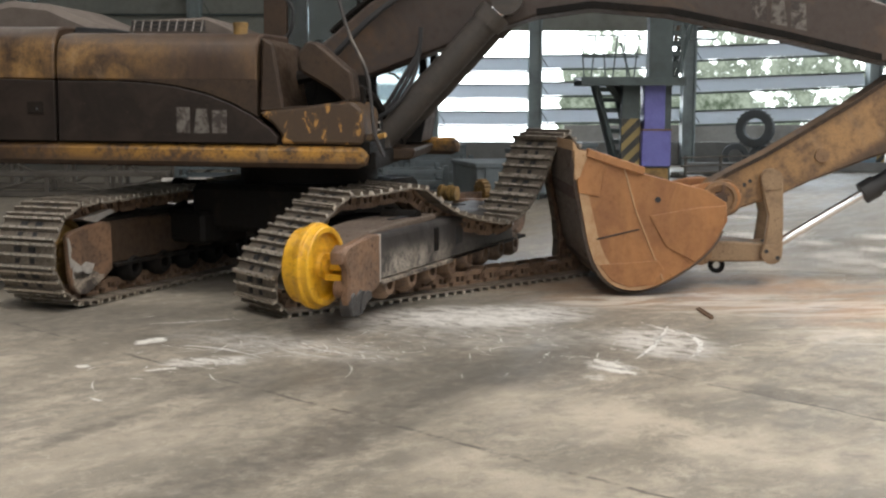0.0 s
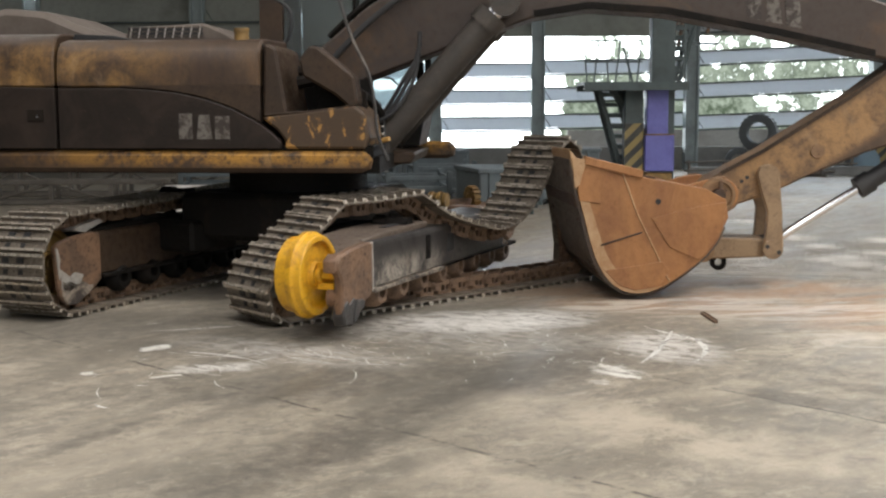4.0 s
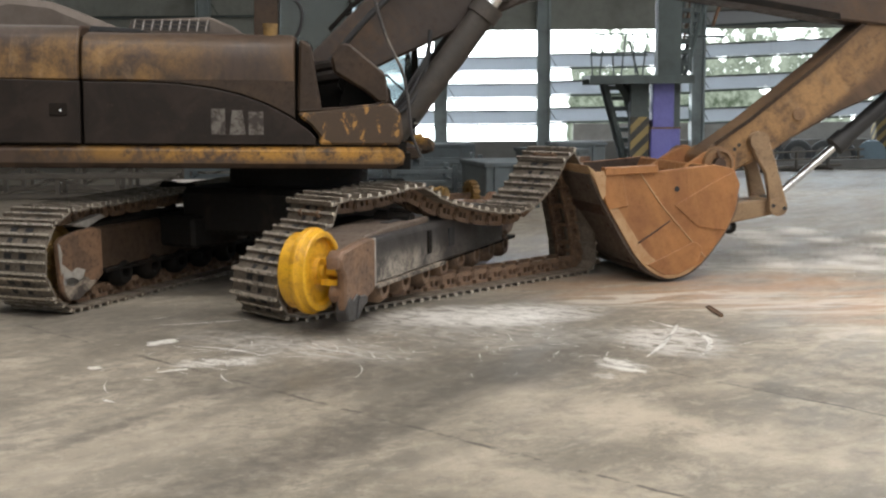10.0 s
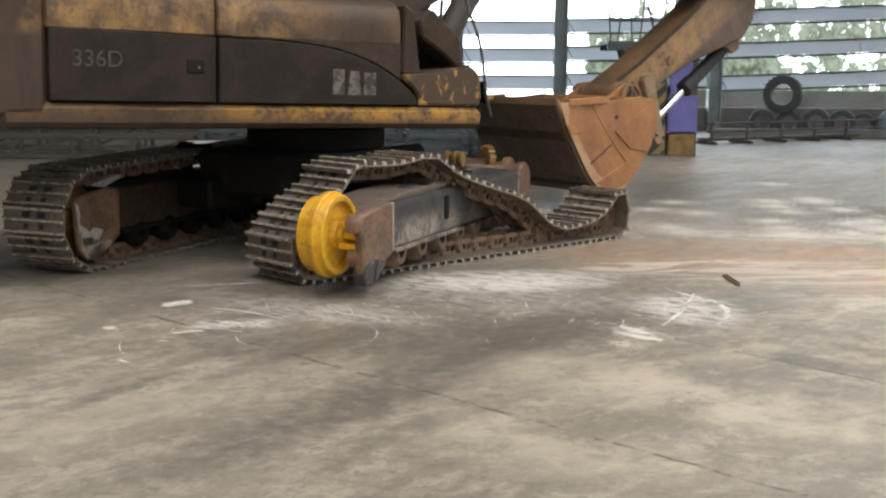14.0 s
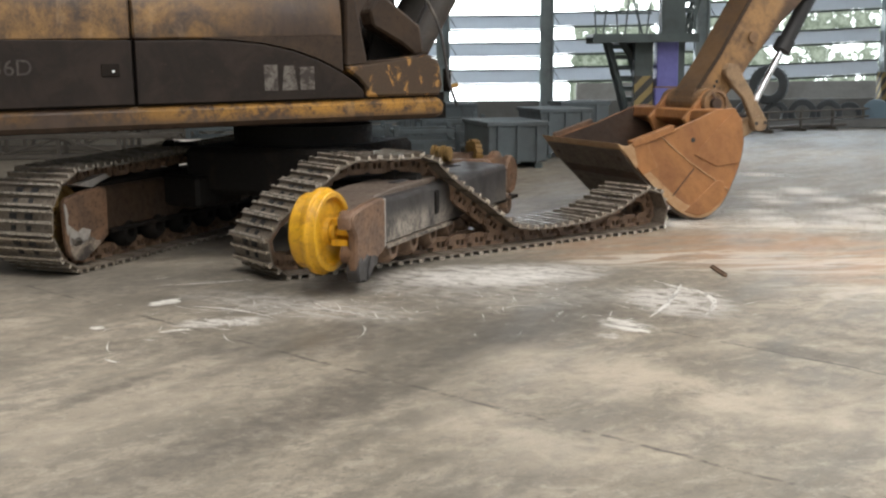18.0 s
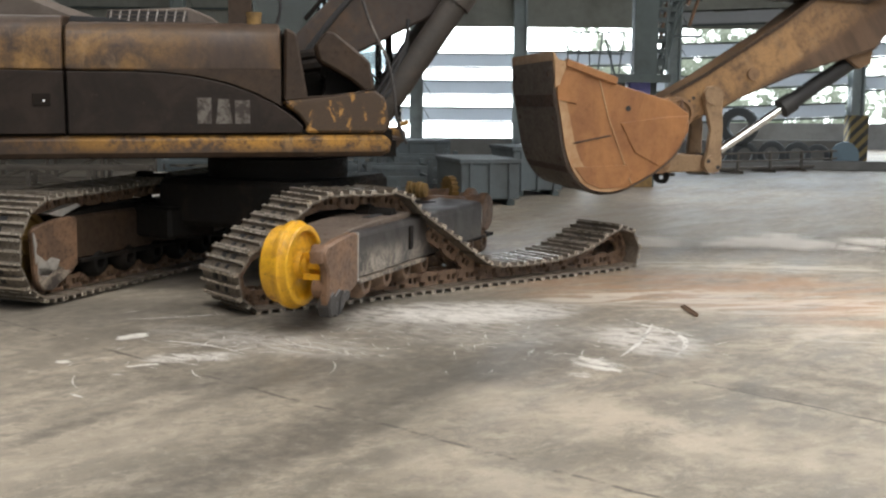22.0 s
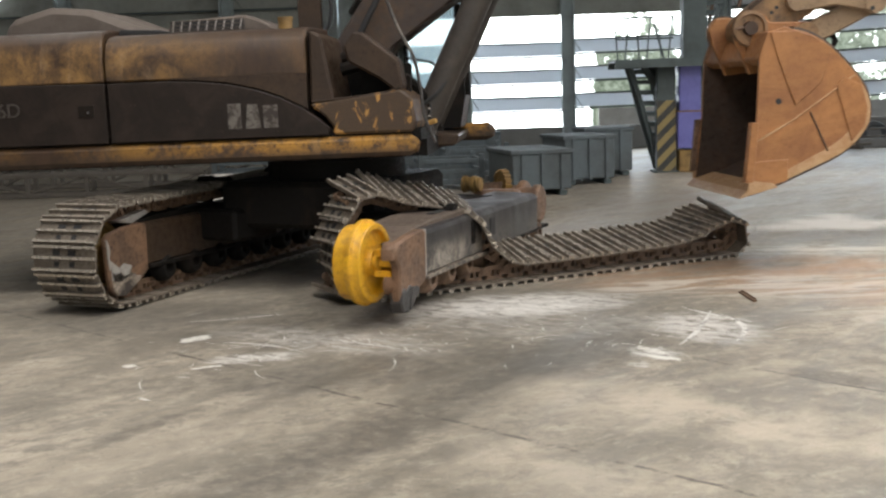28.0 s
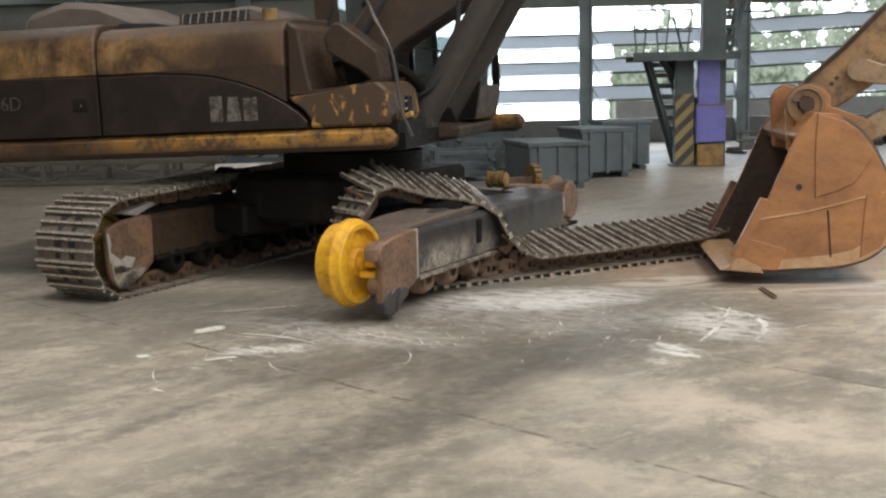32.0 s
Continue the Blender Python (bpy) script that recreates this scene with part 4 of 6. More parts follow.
    add_rod(bm, (-0.145, -0.098, -0.115), (0.145, -0.098, -0.115), 0.022, 12)
    return bm


WIDE = 0.60
shoe_data = part("shoe", shoe_mesh(WIDE), SHOE)
shoe_data.data.materials.append(RUBBER)
shoe_data.data.materials.append(SHOE_EDGE)
link_data = part("link", link_mesh(), LINK)
PROTOTYPES = (shoe_data, link_data)


def chain_of(name, label, count):
    root = thing(name, label, "track chain")
    shoes = []
    for i in range(count):
        s = child("track_shoe", shoe_data, root, Matrix())
        child("chain_link", link_data, s, Matrix())
        shoes.append(s)
    return root, shoes


def loop_poses(line, count, across, inset=0.0):
    """Poses of count shoes set evenly along a closed line of points; across holds the shoe's long axis at each point, inset how far its middle lies from the line."""
    pts = [Vector(p) for p in line]
    n = len(pts)
    lengths = [(pts[(i + 1) % n] - pts[i]).length for i in range(n)]
    total, poses = sum(lengths), []

    def at(s, values):
        s %= total
        i = 0
        while s > lengths[i] and i < n - 1:
            s -= lengths[i]
            i += 1
        return values[i].lerp(values[(i + 1) % n], s / max(lengths[i], 1e-6))

    step = total / count
    for k in range(count):
        a, b, c = at((k - 0.5) * step, pts), at(k * step, pts), at((k + 0.5) * step, pts)
        axis = at(k * step, across)
        way = (c - a).normalized()
        side = (axis - way * axis.dot(way)).normalized()
        m = Matrix((side, way, side.cross(way))).transposed().to_4x4()
        m.translation = (a + c) / 4 + b / 2 - side * inset
        poses.append(m)
    return poses


def seated_track(sx):
    """The far track, seated on its idler and drive; it rides with the undercarriage."""
    line, x = [], sx * 1.16
    z0, r = 0.435, 0.43
    for i in range(13):
        a = radians(-90 - 180 * i / 12)
        line.append((x, -2.08 + r * math.cos(a), z0 + r * math.sin(a)))
    for y, z in ((-1.4, 0.875), (-0.35, 0.9), (0.3, 0.885), (0.9, 0.9), (1.6, 0.92)):
        line.append((x, y, z))
    for i in range(11):
        a = radians(90 - 180 * i / 10)
        line.append((x, 2.1 + 0.46 * math.cos(a), 0.465 + 0.46 * math.sin(a)))
    for y in (1.2, 0.4, -0.4, -1.2):
        line.append((x, y, 0.0))
    return loop_poses(line, 48, [Vector((1, 0, 0))] * len(line))


undercarriage = crawler_frame()
for m in seated_track(-1):
    s = child("track_shoe", shoe_data, undercarriage, m)
    link = child("chain_link", link_data, undercarriage, m)

# ---- turning frame ----


def upper_structure():
    root = part("upper_structure", prism([(-3.0, 1.14), (1.20, 1.14), (1.26, 1.2), (1.22, 1.32), (-3.0, 1.32)], 1.30, 1.47, 0.04), BEAM, excavator, "scraped yellow lower side beam of the turning frame")
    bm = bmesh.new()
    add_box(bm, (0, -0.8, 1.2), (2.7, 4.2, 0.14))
    # deck underside coloured near black in place of shade
    part("deck", bm, SOOT_SHADE, root, "near-black deck underside, shade in its colour")
    part("engine_block", box((0.62, -1.1, 1.73), (1.44, 2.9, 0.94), 0.02), SOOT_SHADE, root, "sooty engine block inside the hood")
    part("side_beam", prism([(-3.0, 1.14), (1.72, 1.14), (1.78, 1.2), (1.74, 1.32), (-3.0, 1.32)], -1.47, -1.30, 0.04), BEAM, root)
    # hood over the engine side, rounded at the shoulder
    hood = [(1.47, 1.842), (1.47, 2.02), (1.44, 2.14), (1.36, 2.21), (1.2, 2.24), (0.35, 2.26), (0.35, 1.842)]

    def shell(y0, y1, outline, mat, name, label, bevel=0.015):
        bm = prism([(x, z) for x, z in outline], y0, y1, bevel)
        # the outline was drawn in (x, z): swap it into place
        bmesh.ops.transform(bm, matrix=Matrix(((0, 1, 0, 0), (1, 0, 0, 0), (0, 0, 1, 0), (0, 0, 0, 1))), verts=bm.verts)
        return part(name, bm, mat, root, label, smooth=True)

    shell(-1.365, 0.335, hood, HOOD, "hood", "yellow hood worn to brown and soot")
    rear = [(x, z + 0.05 if z > 2.0 else z) for x, z in hood]
    shell(-2.68, -1.385, rear, HOOD, "rear_hood", "worn yellow rear hood panel")
    # black side doors under a sweeping seam
    door = [(-1.355, 1.335), (0.5, 1.335), (0.51, 1.39), (0.44, 1.46), (0.30, 1.56), (0.12, 1.655), (-0.10, 1.735), (-0.34, 1.79), (-0.6, 1.82), (-0.85, 1.832), (-1.355, 1.832)]
    part("engine_door", prism(door, 1.36, 1.474, 0.008), BLACK, root, "dusty black engine door with a sweeping top edge")
    back = [(-2.66, 1.335), (-1.38, 1.335), (-1.38, 1.835), (-2.66, 1.86)]
    rear_door = part("rear_door", prism(back, 1.36, 1.474, 0.008), BLACK, root, "dusty black rear door with a latch")
    latch = bevelled(box((1.478, -1.55, 1.61), (0.012, 0.14, 0.10)), 0.004)
    part("latch_plate", latch, SOOT_SHADE, root)
    part("latch", rod((1.482, -1.53, 1.60), (1.494, -1.53, 1.60), 0.010, 14), CHROME, root, "small bright round latch", smooth=True)
    # brown skin between the seam and the hood's front end
    skin = [(-0.83, 1.842), (-0.59, 1.83), (-0.33, 1.80), (-0.09, 1.745), (0.13, 1.665), (0.31, 1.57), (0.335, 1.555), (0.335, 1.855), (-0.83, 1.855)]
    part("side_skin", prism(skin, 1.36, 1.47, 0.004), HOOD_DARK, root)
    # upright end panel of the hood
    end = [(0.355, 1.60), (0.56, 1.60), (0.51, 1.9), (0.47, 2.15), (0.375, 2.20)]
    part("hood_end", prism(end, 0.5, 1.46, 0.02), HOOD_DARK, root, "sooty brown end panel of the hood")
    # low tool box in front of the hood
    low = [(0.53, 1.337), (1.20, 1.335), (1.23, 1.42), (1.20, 1.62), (1.11, 1.69), (0.36, 1.60), (0.36, 1.575), (0.47, 1.49), (0.54, 1.40)]
    part("front_box", prism(low, 0.62, 1.47, 0.02), PANEL, root, "low front box with flaking yellow paint")
    part("box_sill", box((1.0, 0.83, 1.31), (0.84, 0.86, 0.1)), SOOT_SHADE, root)
    # step and bracket plate behind the grab rail
    brk = [(0.63, 2.06), (0.72, 2.18), (0.79, 2.17), (1.09, 1.93), (1.12, 1.70), (1.04, 1.68), (0.92, 1.78), (0.66, 1.93)]
    part("mirror_bracket", prism(brk, 1.02, 1.32, 0.02), HOOD_DARK, root, "chunky brown step box worn at its corner")
    part("bracket_web", prism([(0.70, 1.62), (1.15, 1.66), (1.15, 1.80), (0.78, 2.0)], 0.95, 1.02, 0.01), SOOT_SHADE, root)
    for y, z, r in ((0.80, 1.86, 0.10), (0.92, 1.74, 0.08)):
        part("hydraulic_valve", rod((0.7, y, z), (1.0, y, z), r, 18), SOOT_SHADE, root, smooth=True)
    rail = smooth_line([(1.40, 0.86, 3.0), (1.40, 1.06, 2.3), (1.40, 1.22, 1.95), (1.42, 1.27, 1.7), (1.43, 1.30, 1.45), (1.42, 1.38, 1.24)])
    part("grab_rail", tube(rail, 0.014), FRAME_GREY, root, "bent grey grab rail", smooth=True)
    rail = smooth_line([(0.3, 0.18, 2.2), (0.32, 0.34, 2.3), (0.34, 0.36, 2.55), (0.34, 0.1, 2.72)])
    part("hand_rail", tube(rail, 0.018), RUBBER, root, smooth=True)
    bm = rod((1.2, 0.13, 2.22), (1.2, 0.13, 2.31), 0.06, 20)
    add_rod(bm, (1.2, 0.13, 2.3), (1.2, 0.13, 2.33), 0.065, 20)
    part("filler_cap", bm, DARK_YELLOW, root, "dull yellow filler cap", smooth=True)
    part("hose_stub", rod((1.40, 1.32, 1.40), (1.43, 1.39, 1.42), 0.021, 14), OLD_YELLOW, root, "yellow hose stub", smooth=True)
    # domed grey engine cover with a barred grille
    dome = [(-2.6, 2.2), (-2.5, 2.45), (-2.1, 2.55), (-1.75, 2.52), (-1.45, 2.40), (-1.05, 2.26)]
    part("engine_cover", prism(dome, -0.55, 0.75, 0.06), GREY_HOOD, root, "domed dusty grey engine cover", smooth=True)
    part("cover_gap", prism([(-1.38, 2.25), (-1.36, 2.30), (-1.02, 2.285), (-0.86, 2.25)], 0.755, 1.05, 0.004), RUBBER, root, "dark gap beside the engine cover")
    part("grille_box", prism([(-1.2, 2.26), (-1.15, 2.40), (-0.45, 2.44), (-0.25, 2.36), (-0.1, 2.26)], -0.9, 0.3, 0.02), GREY_HOOD, root, "dusty grille box")
    for i in range(9):
        part("grille_bar", box((0.306, -1.12 + i * 0.08, 2.36), (0.012, 0.012, 0.10), 0.0, Matrix.Rotation(radians(-12), 4, "X")), WELD, root)
    for z in (2.33, 2.365, 2.40):
        part("grille_bar", box((0.309, -0.80, z), (0.008, 0.70, 0.007)), GREY_HOOD, root)
    part("grille_gap", box((0.302, -0.80, 2.36), (0.006, 0.7, 0.09)), RUBBER, root)
    # counterweight
    weight = [(-2.62, 1.16), (-3.2, 1.16), (-3.42, 1.35), (-3.45, 1.9), (-3.3, 2.25), (-2.62, 2.28)]
    part("counterweight", prism(weight, -1.47, 1.47, 0.09), HOOD, root, "rounded worn yellow counterweight", smooth=True)
    # lettering panels of the side
    for y, w, h, lean in ((-0.285, 0.11, 0.21, 0.0), (-0.13, 0.13, 0.20, 0.35), (0.02, 0.12, 0.19, 0.0)):
        a = [(y - w / 2, 1.415), (y + w / 2, 1.415), (y + w / 2 * (1 - lean), 1.415 + h), (y - w / 2 * (1 - lean), 1.415 + h)]
        part("emblem", prism(a, 1.473, 1.478), WHITE_WORN, root, "flaking white emblem shape")
    # cab on the far side
    for x in (-1.45, -0.52):
        bm = bmesh.new()
        add_prism(bm, [(-0.1, 1.30), (1.46, 1.30), (1.52, 1.62), (-0.1, 1.62)], x, x + 0.06)
        for y0, y1 in ((0.82, 0.88), (1.44, 1.52)):
            add_prism(bm, [(y0, 1.6), (y1, 1.6), (y1 - 0.04, 3.05), (y0, 3.05)], x, x + 0.06)
        part("cab_side", bm, SOOT_SHADE, root, "grimy cab side with tall windows")
        part("rear_post", prism([(-0.1, 1.6), (0.14, 1.6), (0.12, 3.05), (-0.1, 3.05)], x, x + 0.062, 0.004), HOOD_DARK, root)
        part("cab_pane", box((x + 0.03, 0.48, 2.33), (0.006, 0.68, 1.42)), GLASS if x > -1 else SHUT_SHEET, root)
        part("cab_pane", box((x + 0.03, 1.16, 2.33), (0.006, 0.56, 1.42)), GLASS, root)
    part("cab_roof", box((-0.96, 0.7, 3.09), (1.02, 1.66, 0.1), 0.03), SOOT_SHADE, root)
    part("cab_floor", box((-0.96, 0.7, 1.36), (0.9, 1.5, 0.1)), SOOT_SHADE, root)
    part("cab_sill", prism([(1.46, 1.30), (1.52, 1.62), (1.49, 1.62), (1.43, 1.30)], -1.38, -0.52), HOOD_DARK, root)
    part("wiper_arm", tube(((-0.43, 1.42, 1.75), (-0.42, 1.2, 1.95), (-0.43, 0.98, 2.0)), 0.012, 6), RUBBER, root)
    # hoses and pipes in the bay between hood and boom
    for x, y, z, r in ((0.62, 0.70, 1.98, 0.05), (0.75, 0.74, 1.88, 0.06), (0.6, 0.95, 1.80, 0.045)):
        part("bay_pipe", tube(smooth_line([(x, y - 0.25, z), (x, y, z + 0.03), (x - 0.1, y + 0.2, z - 0.1), (x - 0.3, y + 0.3, z - 0.35)], 4), r), SOOT_SHADE, root, smooth=True)
    part("bay_wall", box((0.52, 0.78, 1.62), (0.04, 0.66, 0.6)), SOOT_SHADE, root)
    for k in range(3):
        part("ram_hose", tube(smooth_line([(0.30 + 0.05 * k, 0.9, 1.45), (0.36 + 0.05 * k, 1.2 + 0.05 * k, 1.62), (0.38, 1.42 + 0.04 * k, 1.95), (0.36, 1.55, 2.15 + 0.1 * k)], 5), 0.02), RUBBER, root, "black hydraulic hose", smooth=True)
    part("step_grating", box((1.32, 1.33, 1.46), (0.16, 0.02, 0.2), 0.006), SOOT_SHADE, root)
    for z in (1.40, 1.46, 1.52):
        part("grating_bar", box((1.405, 1.335, z), (0.006, 0.02, 0.012)), WELD, root)
    part("box_lid", prism([(0.37, 1.605), (0.94, 1.645), (1.11, 1.695), (1.11, 1.71), (0.94, 1.662), (0.37, 1.622)], 0.63, 1.465, 0.004), HOOD_DARK, root)
    part("cab_seat", prism([(0.3, 1.5), (0.85, 1.5), (0.85, 1.75), (0.5, 1.78), (0.46, 2.3), (0.3, 2.3)], -1.2, -0.75, 0.05), RUBBER, root)
    for x in (XB - 0.34, XB + 0.28):
        part("boom_bracket", prism([(-0.1, 1.25), (0.75, 1.25), (0.42, 1.9), (0.05, 1.9)], x, x + 0.06, 0.01), SOOT_SHADE, root)
        part("ram_bracket", prism([(0.9, 1.15), (1.35, 1.15), (1.25, 1.42), (1.05, 1.42)], x, x + 0.06, 0.01), SOOT_SHADE, root)
    part("front_plate", prism([(1.0, 1.14), (1.46, 1.16), (1.5, 1.26), (1.0, 1.3)], -1.3, 0.3, 0.02), HOOD_DARK, root, "sooty brown front plate of the frame")
    return root


upper = upper_structure()


def model_lettering():
    cu = bpy.data.curves.new("lettering", "FONT")
    cu.body, cu.size, cu.extrude = "336D", 0.17, 0.003
    tmp = new("lettering", cu)
    me = bpy.data.meshes.new_from_object(tmp)
    bpy.data.objects.remove(tmp)
    me.materials.clear()
    me.materials.append(GREY_LETTER)
    ob = new("lettering", me)
    ob.parent = upper
    ob.matrix_basis = pose(1.478, -2.50, 1.585, 90, 0, 90)
    tagged(ob, "faded grey model number lettering")


model_lettering()


def boom_part():
    under = [(-0.12, -0.20), (0.35, -0.12), (0.77, 0.16), (1.6, 0.40), (2.4, 0.60), (2.9, 0.63), (3.6, 0.52), (4.58, 0.24), (5.4, -0.02), (6.1, -0.20), (6.36, -0.16)]
    top = [(6.42, 0.05), (6.3, 0.2), (5.5, 0.45), (4.6, 0.86), (3.6, 1.24), (2.9, 1.40), (2.2, 1.34), (1.5, 1.12), (0.87, 0.82), (0.2, 0.34), (-0.16, 0.16)]
    outline = under + top
    ob = part("boom", prism(outline, -0.25, 0.25, 0.02), BOOM, excavator, "bent weathered brown boom", smooth=False)
    # near-black strips draw the shadow along the lower flange
    for x in (-0.262, 0.256):
        part("edge_strip", prism([(2.4, 0.60), (2.9, 0.63), (3.6, 0.52), (4.58, 0.24), (5.4, -0.02), (5.4, 0.045), (4.58, 0.305), (3.6, 0.585), (2.9, 0.695), (2.4, 0.665)], x, x + 0.006), SOOT_SHADE, ob, "dark strip for the shadowed lower edge of the boom")
    part("root_boss", rod((-0.32, 0, 0), (0.32, 0, 0), 0.19, 24), SOOT_SHADE, ob, smooth=True)
    part("ram_boss", rod((-0.46, 2.15, 0.75), (0.46, 2.15, 0.75), 0.11, 24), SOOT_SHADE, ob, smooth=True)
    part("tip_boss", rod((-0.3, BOOM_LEN, 0), (0.3, BOOM_LEN, 0), 0.18, 24), BOOM, ob, smooth=True)
    for y, w, lean in ((4.36, 0.13, 0.0), (4.53, 0.14, 0.3), (4.70, 0.13, 0.0)):
        z = 0.42 - (y - 4.4) * 0.3
        a = [(y - w / 2, z), (y + w / 2, z - 0.04), (y + w / 2 * (1 - lean), z + 0.2), (y - w / 2 * (1 - lean), z + 0.24)]
        part("emblem", prism(a, 0.252, 0.256), WHITE_WORN, ob, "flaking white emblem shape")
    # pipes that run up along the back and side
    for x, dz in ((0.1, 0.05), (0.2, 0.05)):
        line = smooth_line([(x, y, z + dz) for y, z in ((0.5, 0.55), (0.87, 0.82), (1.5, 1.12), (2.2, 1.34), (2.9, 1.40), (3.6, 1.24))], 3)
        part("hydraulic_pipe", tube(line, 0.022), SOOT_SHADE, ob, smooth=True)
    hose = smooth_line([(0.33, 0.45, 0.30), (0.36, 0.9, 0.68), (0.34, 1.4, 0.98), (0.30, 1.9, 1.2)], 4)
    part("hydraulic_hose", tube(hose, 0.03), RUBBER, ob, "thick black hydraulic hose", smooth=True)
    return ob


def arm_part():
    outline = [(-0.16, 0.06), (-0.1, 0.15), (0.05, 0.175), (0.5, 0.15), (1.4, 0.16), (2.2, 0.22), (2.62, 0.34), (2.88, 0.30), (2.95, 0.10), (2.78, -0.2), (2.45, -0.52), (2.2, -0.60), (1.9, -0.52), (1.3, -0.36), (0.75, -0.27), (0.42, -0.24), (0.1, -0.17), (-0.12, -0.11)]
    ob = part("arm", prism(outline, -0.21, 0.21, 0.02), ARM, excavator, "weathered yellow-brown dipper arm")
    bm = rod((-0.30, 0, 0), (0.30, 0, 0), 0.165, 32)
    part("pin_boss", bm, STICK, ob, "large round bucket pin boss", smooth=True)
    for s in (-1, 1):
        part("pin_collar", lathe([(s * 0.3 - 0.03, 0.09), (s * 0.3 - 0.03, 0.15), (s * 0.3 + 0.03, 0.14), (s * 0.3 + 0.03, 0.09)], 28), RUST, ob, smooth=True)
        part("pin_cap", rod((s * 0.30, 0, 0), (s * 0.325, 0, 0), 0.085, 20), STICK, ob, smooth=True)
        part("mid_pin", rod((s * 0.205, 0.934, -0.116), (s * 0.235, 0.934, -0.116), 0.062, 20), STICK, ob, "round pin head", smooth=True)
    part("pivot_boss", rod((-0.29, *PIVOT), (0.29, *PIVOT), 0.08, 24), STICK, ob, smooth=True)
    for y, z in ((0.22, 0.0), (0.28, 0.005)):
        part("bolt_hole", rod((0.205, y, z), (0.216, y, z), 0.018, 12), RUBBER, ob)
    part("side_rim", prism([(0.1, 0.145), (0.5, 0.12), (1.4, 0.13), (2.2, 0.19), (2.2, 0.225), (1.4, 0.165), (0.5, 0.155), (0.1, 0.18)], 0.2, 0.222), HOOD_DARK, ob)
    part("end_plate", prism([(2.30, 0.25), (2.62, 0.345), (2.88, 0.305), (2.955, 0.10), (2.78, -0.205), (2.6, -0.1), (2.55, 0.1)], -0.225, 0.225, 0.01), OLD_YELLOW, ob, "scraped yellow butt end of the arm")
    for x in (-0.14, 0.08):
        part("ram_bracket", prism([(1.9, -0.5), (2.25, -0.55), (2.12, -0.72), (1.98, -0.70)], x, x + 0.06, 0.01), STICK, ob)
    return ob


def bucket_part():
    skin = [(1.395, -0.385), (1.37, -0.18), (1.295, 0.135), (1.22, 0.43), (1.13, 0.62), (1.0, 0.75), (0.86, 0.79), (0.68, 0.77), (0.48, 0.665), (0.28, 0.52), (0.15, 0.38), (0.08, 0.24)]
    fine = [(p.x, p.y) for p in smooth_line([(a, b, 0) for a, b in skin], 3)]
    hw, th = 0.80, 0.022
    bm = bmesh.new()
    inner = []
    for i, (a, b) in enumerate(fine):
        p, q = fine[max(i - 1, 0)], fine[min(i + 1, len(fine) - 1)]
        way = Vector((q[0] - p[0], q[1] - p[1])).normalized()
        inner.append((a - way.y * -th * -1, b - way.x * th))
    add_prism(bm, fine + inner[::-1], -hw, hw)
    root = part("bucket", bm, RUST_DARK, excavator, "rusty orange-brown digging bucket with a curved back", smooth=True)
    side = fine + [(0.04, 0.16), (0.06, 0.0), (0.24, -0.10), (0.76, -0.21), (1.27, -0.35)]
    for s in (-1, 1):
        x0 = s * hw
        part("side_plate", prism(side, x0, x0 + s * 0.03, 0.006), RUST, root, "rusty orange bucket side plate")
        # added sheet: darkens the inner face as shade would
        part("side_shade_sheet", prism([(a * 0.985 + 0.01, b * 0.985) for a, b in side], x0 - s * 0.004, x0 - s * 0.012), RUST_DARK, root, "thin dark sheet added to shade the inner side")
        rim = [(0.79, -0.275), (1.29, -0.41), (1.30, -0.34), (0.80, -0.205)]
        part("side_cutter", prism(rim, x0 - 0.02, x0 + s * 0.07, 0.006), RUST if s > 0 else GUARD, root)
        edge = fine[:21] + [(a - 0.05 - 0.005 * i, b - 0.012 - 0.002 * i) for i, (a, b) in enumerate(fine[:21])][::-1]
        part("wear_rim", prism(edge, x0 + s * 0.03, x0 + s * 0.034, 0.0), RUST_PALE, root, "pale scraped rim of the side plate")
        # corner shroud and welded doubler plates
        part("corner_plate", prism([(1.27, -0.345), (1.375, -0.30), (1.345, -0.03), (1.16, -0.0), (1.13, -0.29)], x0 + s * 0.03, x0 + s * 0.046, 0.005), RUST, root)
        part("corner_tip", prism([(1.27, -0.38), (1.405, -0.40), (1.385, -0.13), (1.34, -0.17), (1.31, -0.27)], x0 + s * 0.046, x0 + s * 0.056, 0.004), RUST_PALE, root, "pale worn corner of the bucket")
        part("doubler", prism([(0.09, 0.24), (0.16, 0.375), (0.30, 0.52), (0.56, 0.40), (0.72, 0.14), (0.30, 0.05), (0.06, 0.02)], x0 + s * 0.03, x0 + s * 0.046, 0.005), RUST, root)
        part("doubler", prism([(0.66, 0.74), (0.86, 0.765), (1.0, 0.72), (1.13, 0.58), (0.62, 0.52), (0.56, 0.60)], x0 + s * 0.03, x0 + s * 0.044, 0.005), RUST, root)
        part("weld_bead", tube([(x0 + s * 0.034, 0.98, -0.30), (x0 + s * 0.034, 0.84, 0.1), (x0 + s * 0.034, 0.56, 0.70)], 0.008, 6), RUST_PALE, root)
        part("weld_bead", tube([(x0 + s * 0.034, 1.16, 0.36), (x0 + s * 0.034, 0.80, 0.26)], 0.008, 6), RUST_DARK, root)
        part("side_hole", rod((x0 + s * 0.02, 0.657, 0.0), (x0 + s * 0.034, 0.657, 0.0), 0.026, 16), RUBBER, root)
    part("lip", prism([(1.425, -0.475), (1.405, -0.34), (1.37, -0.2), (1.335, -0.19), (1.365, -0.40)], -hw - 0.03, hw + 0.03, 0.006), RUST_PALE, root, "worn bucket cutting lip")
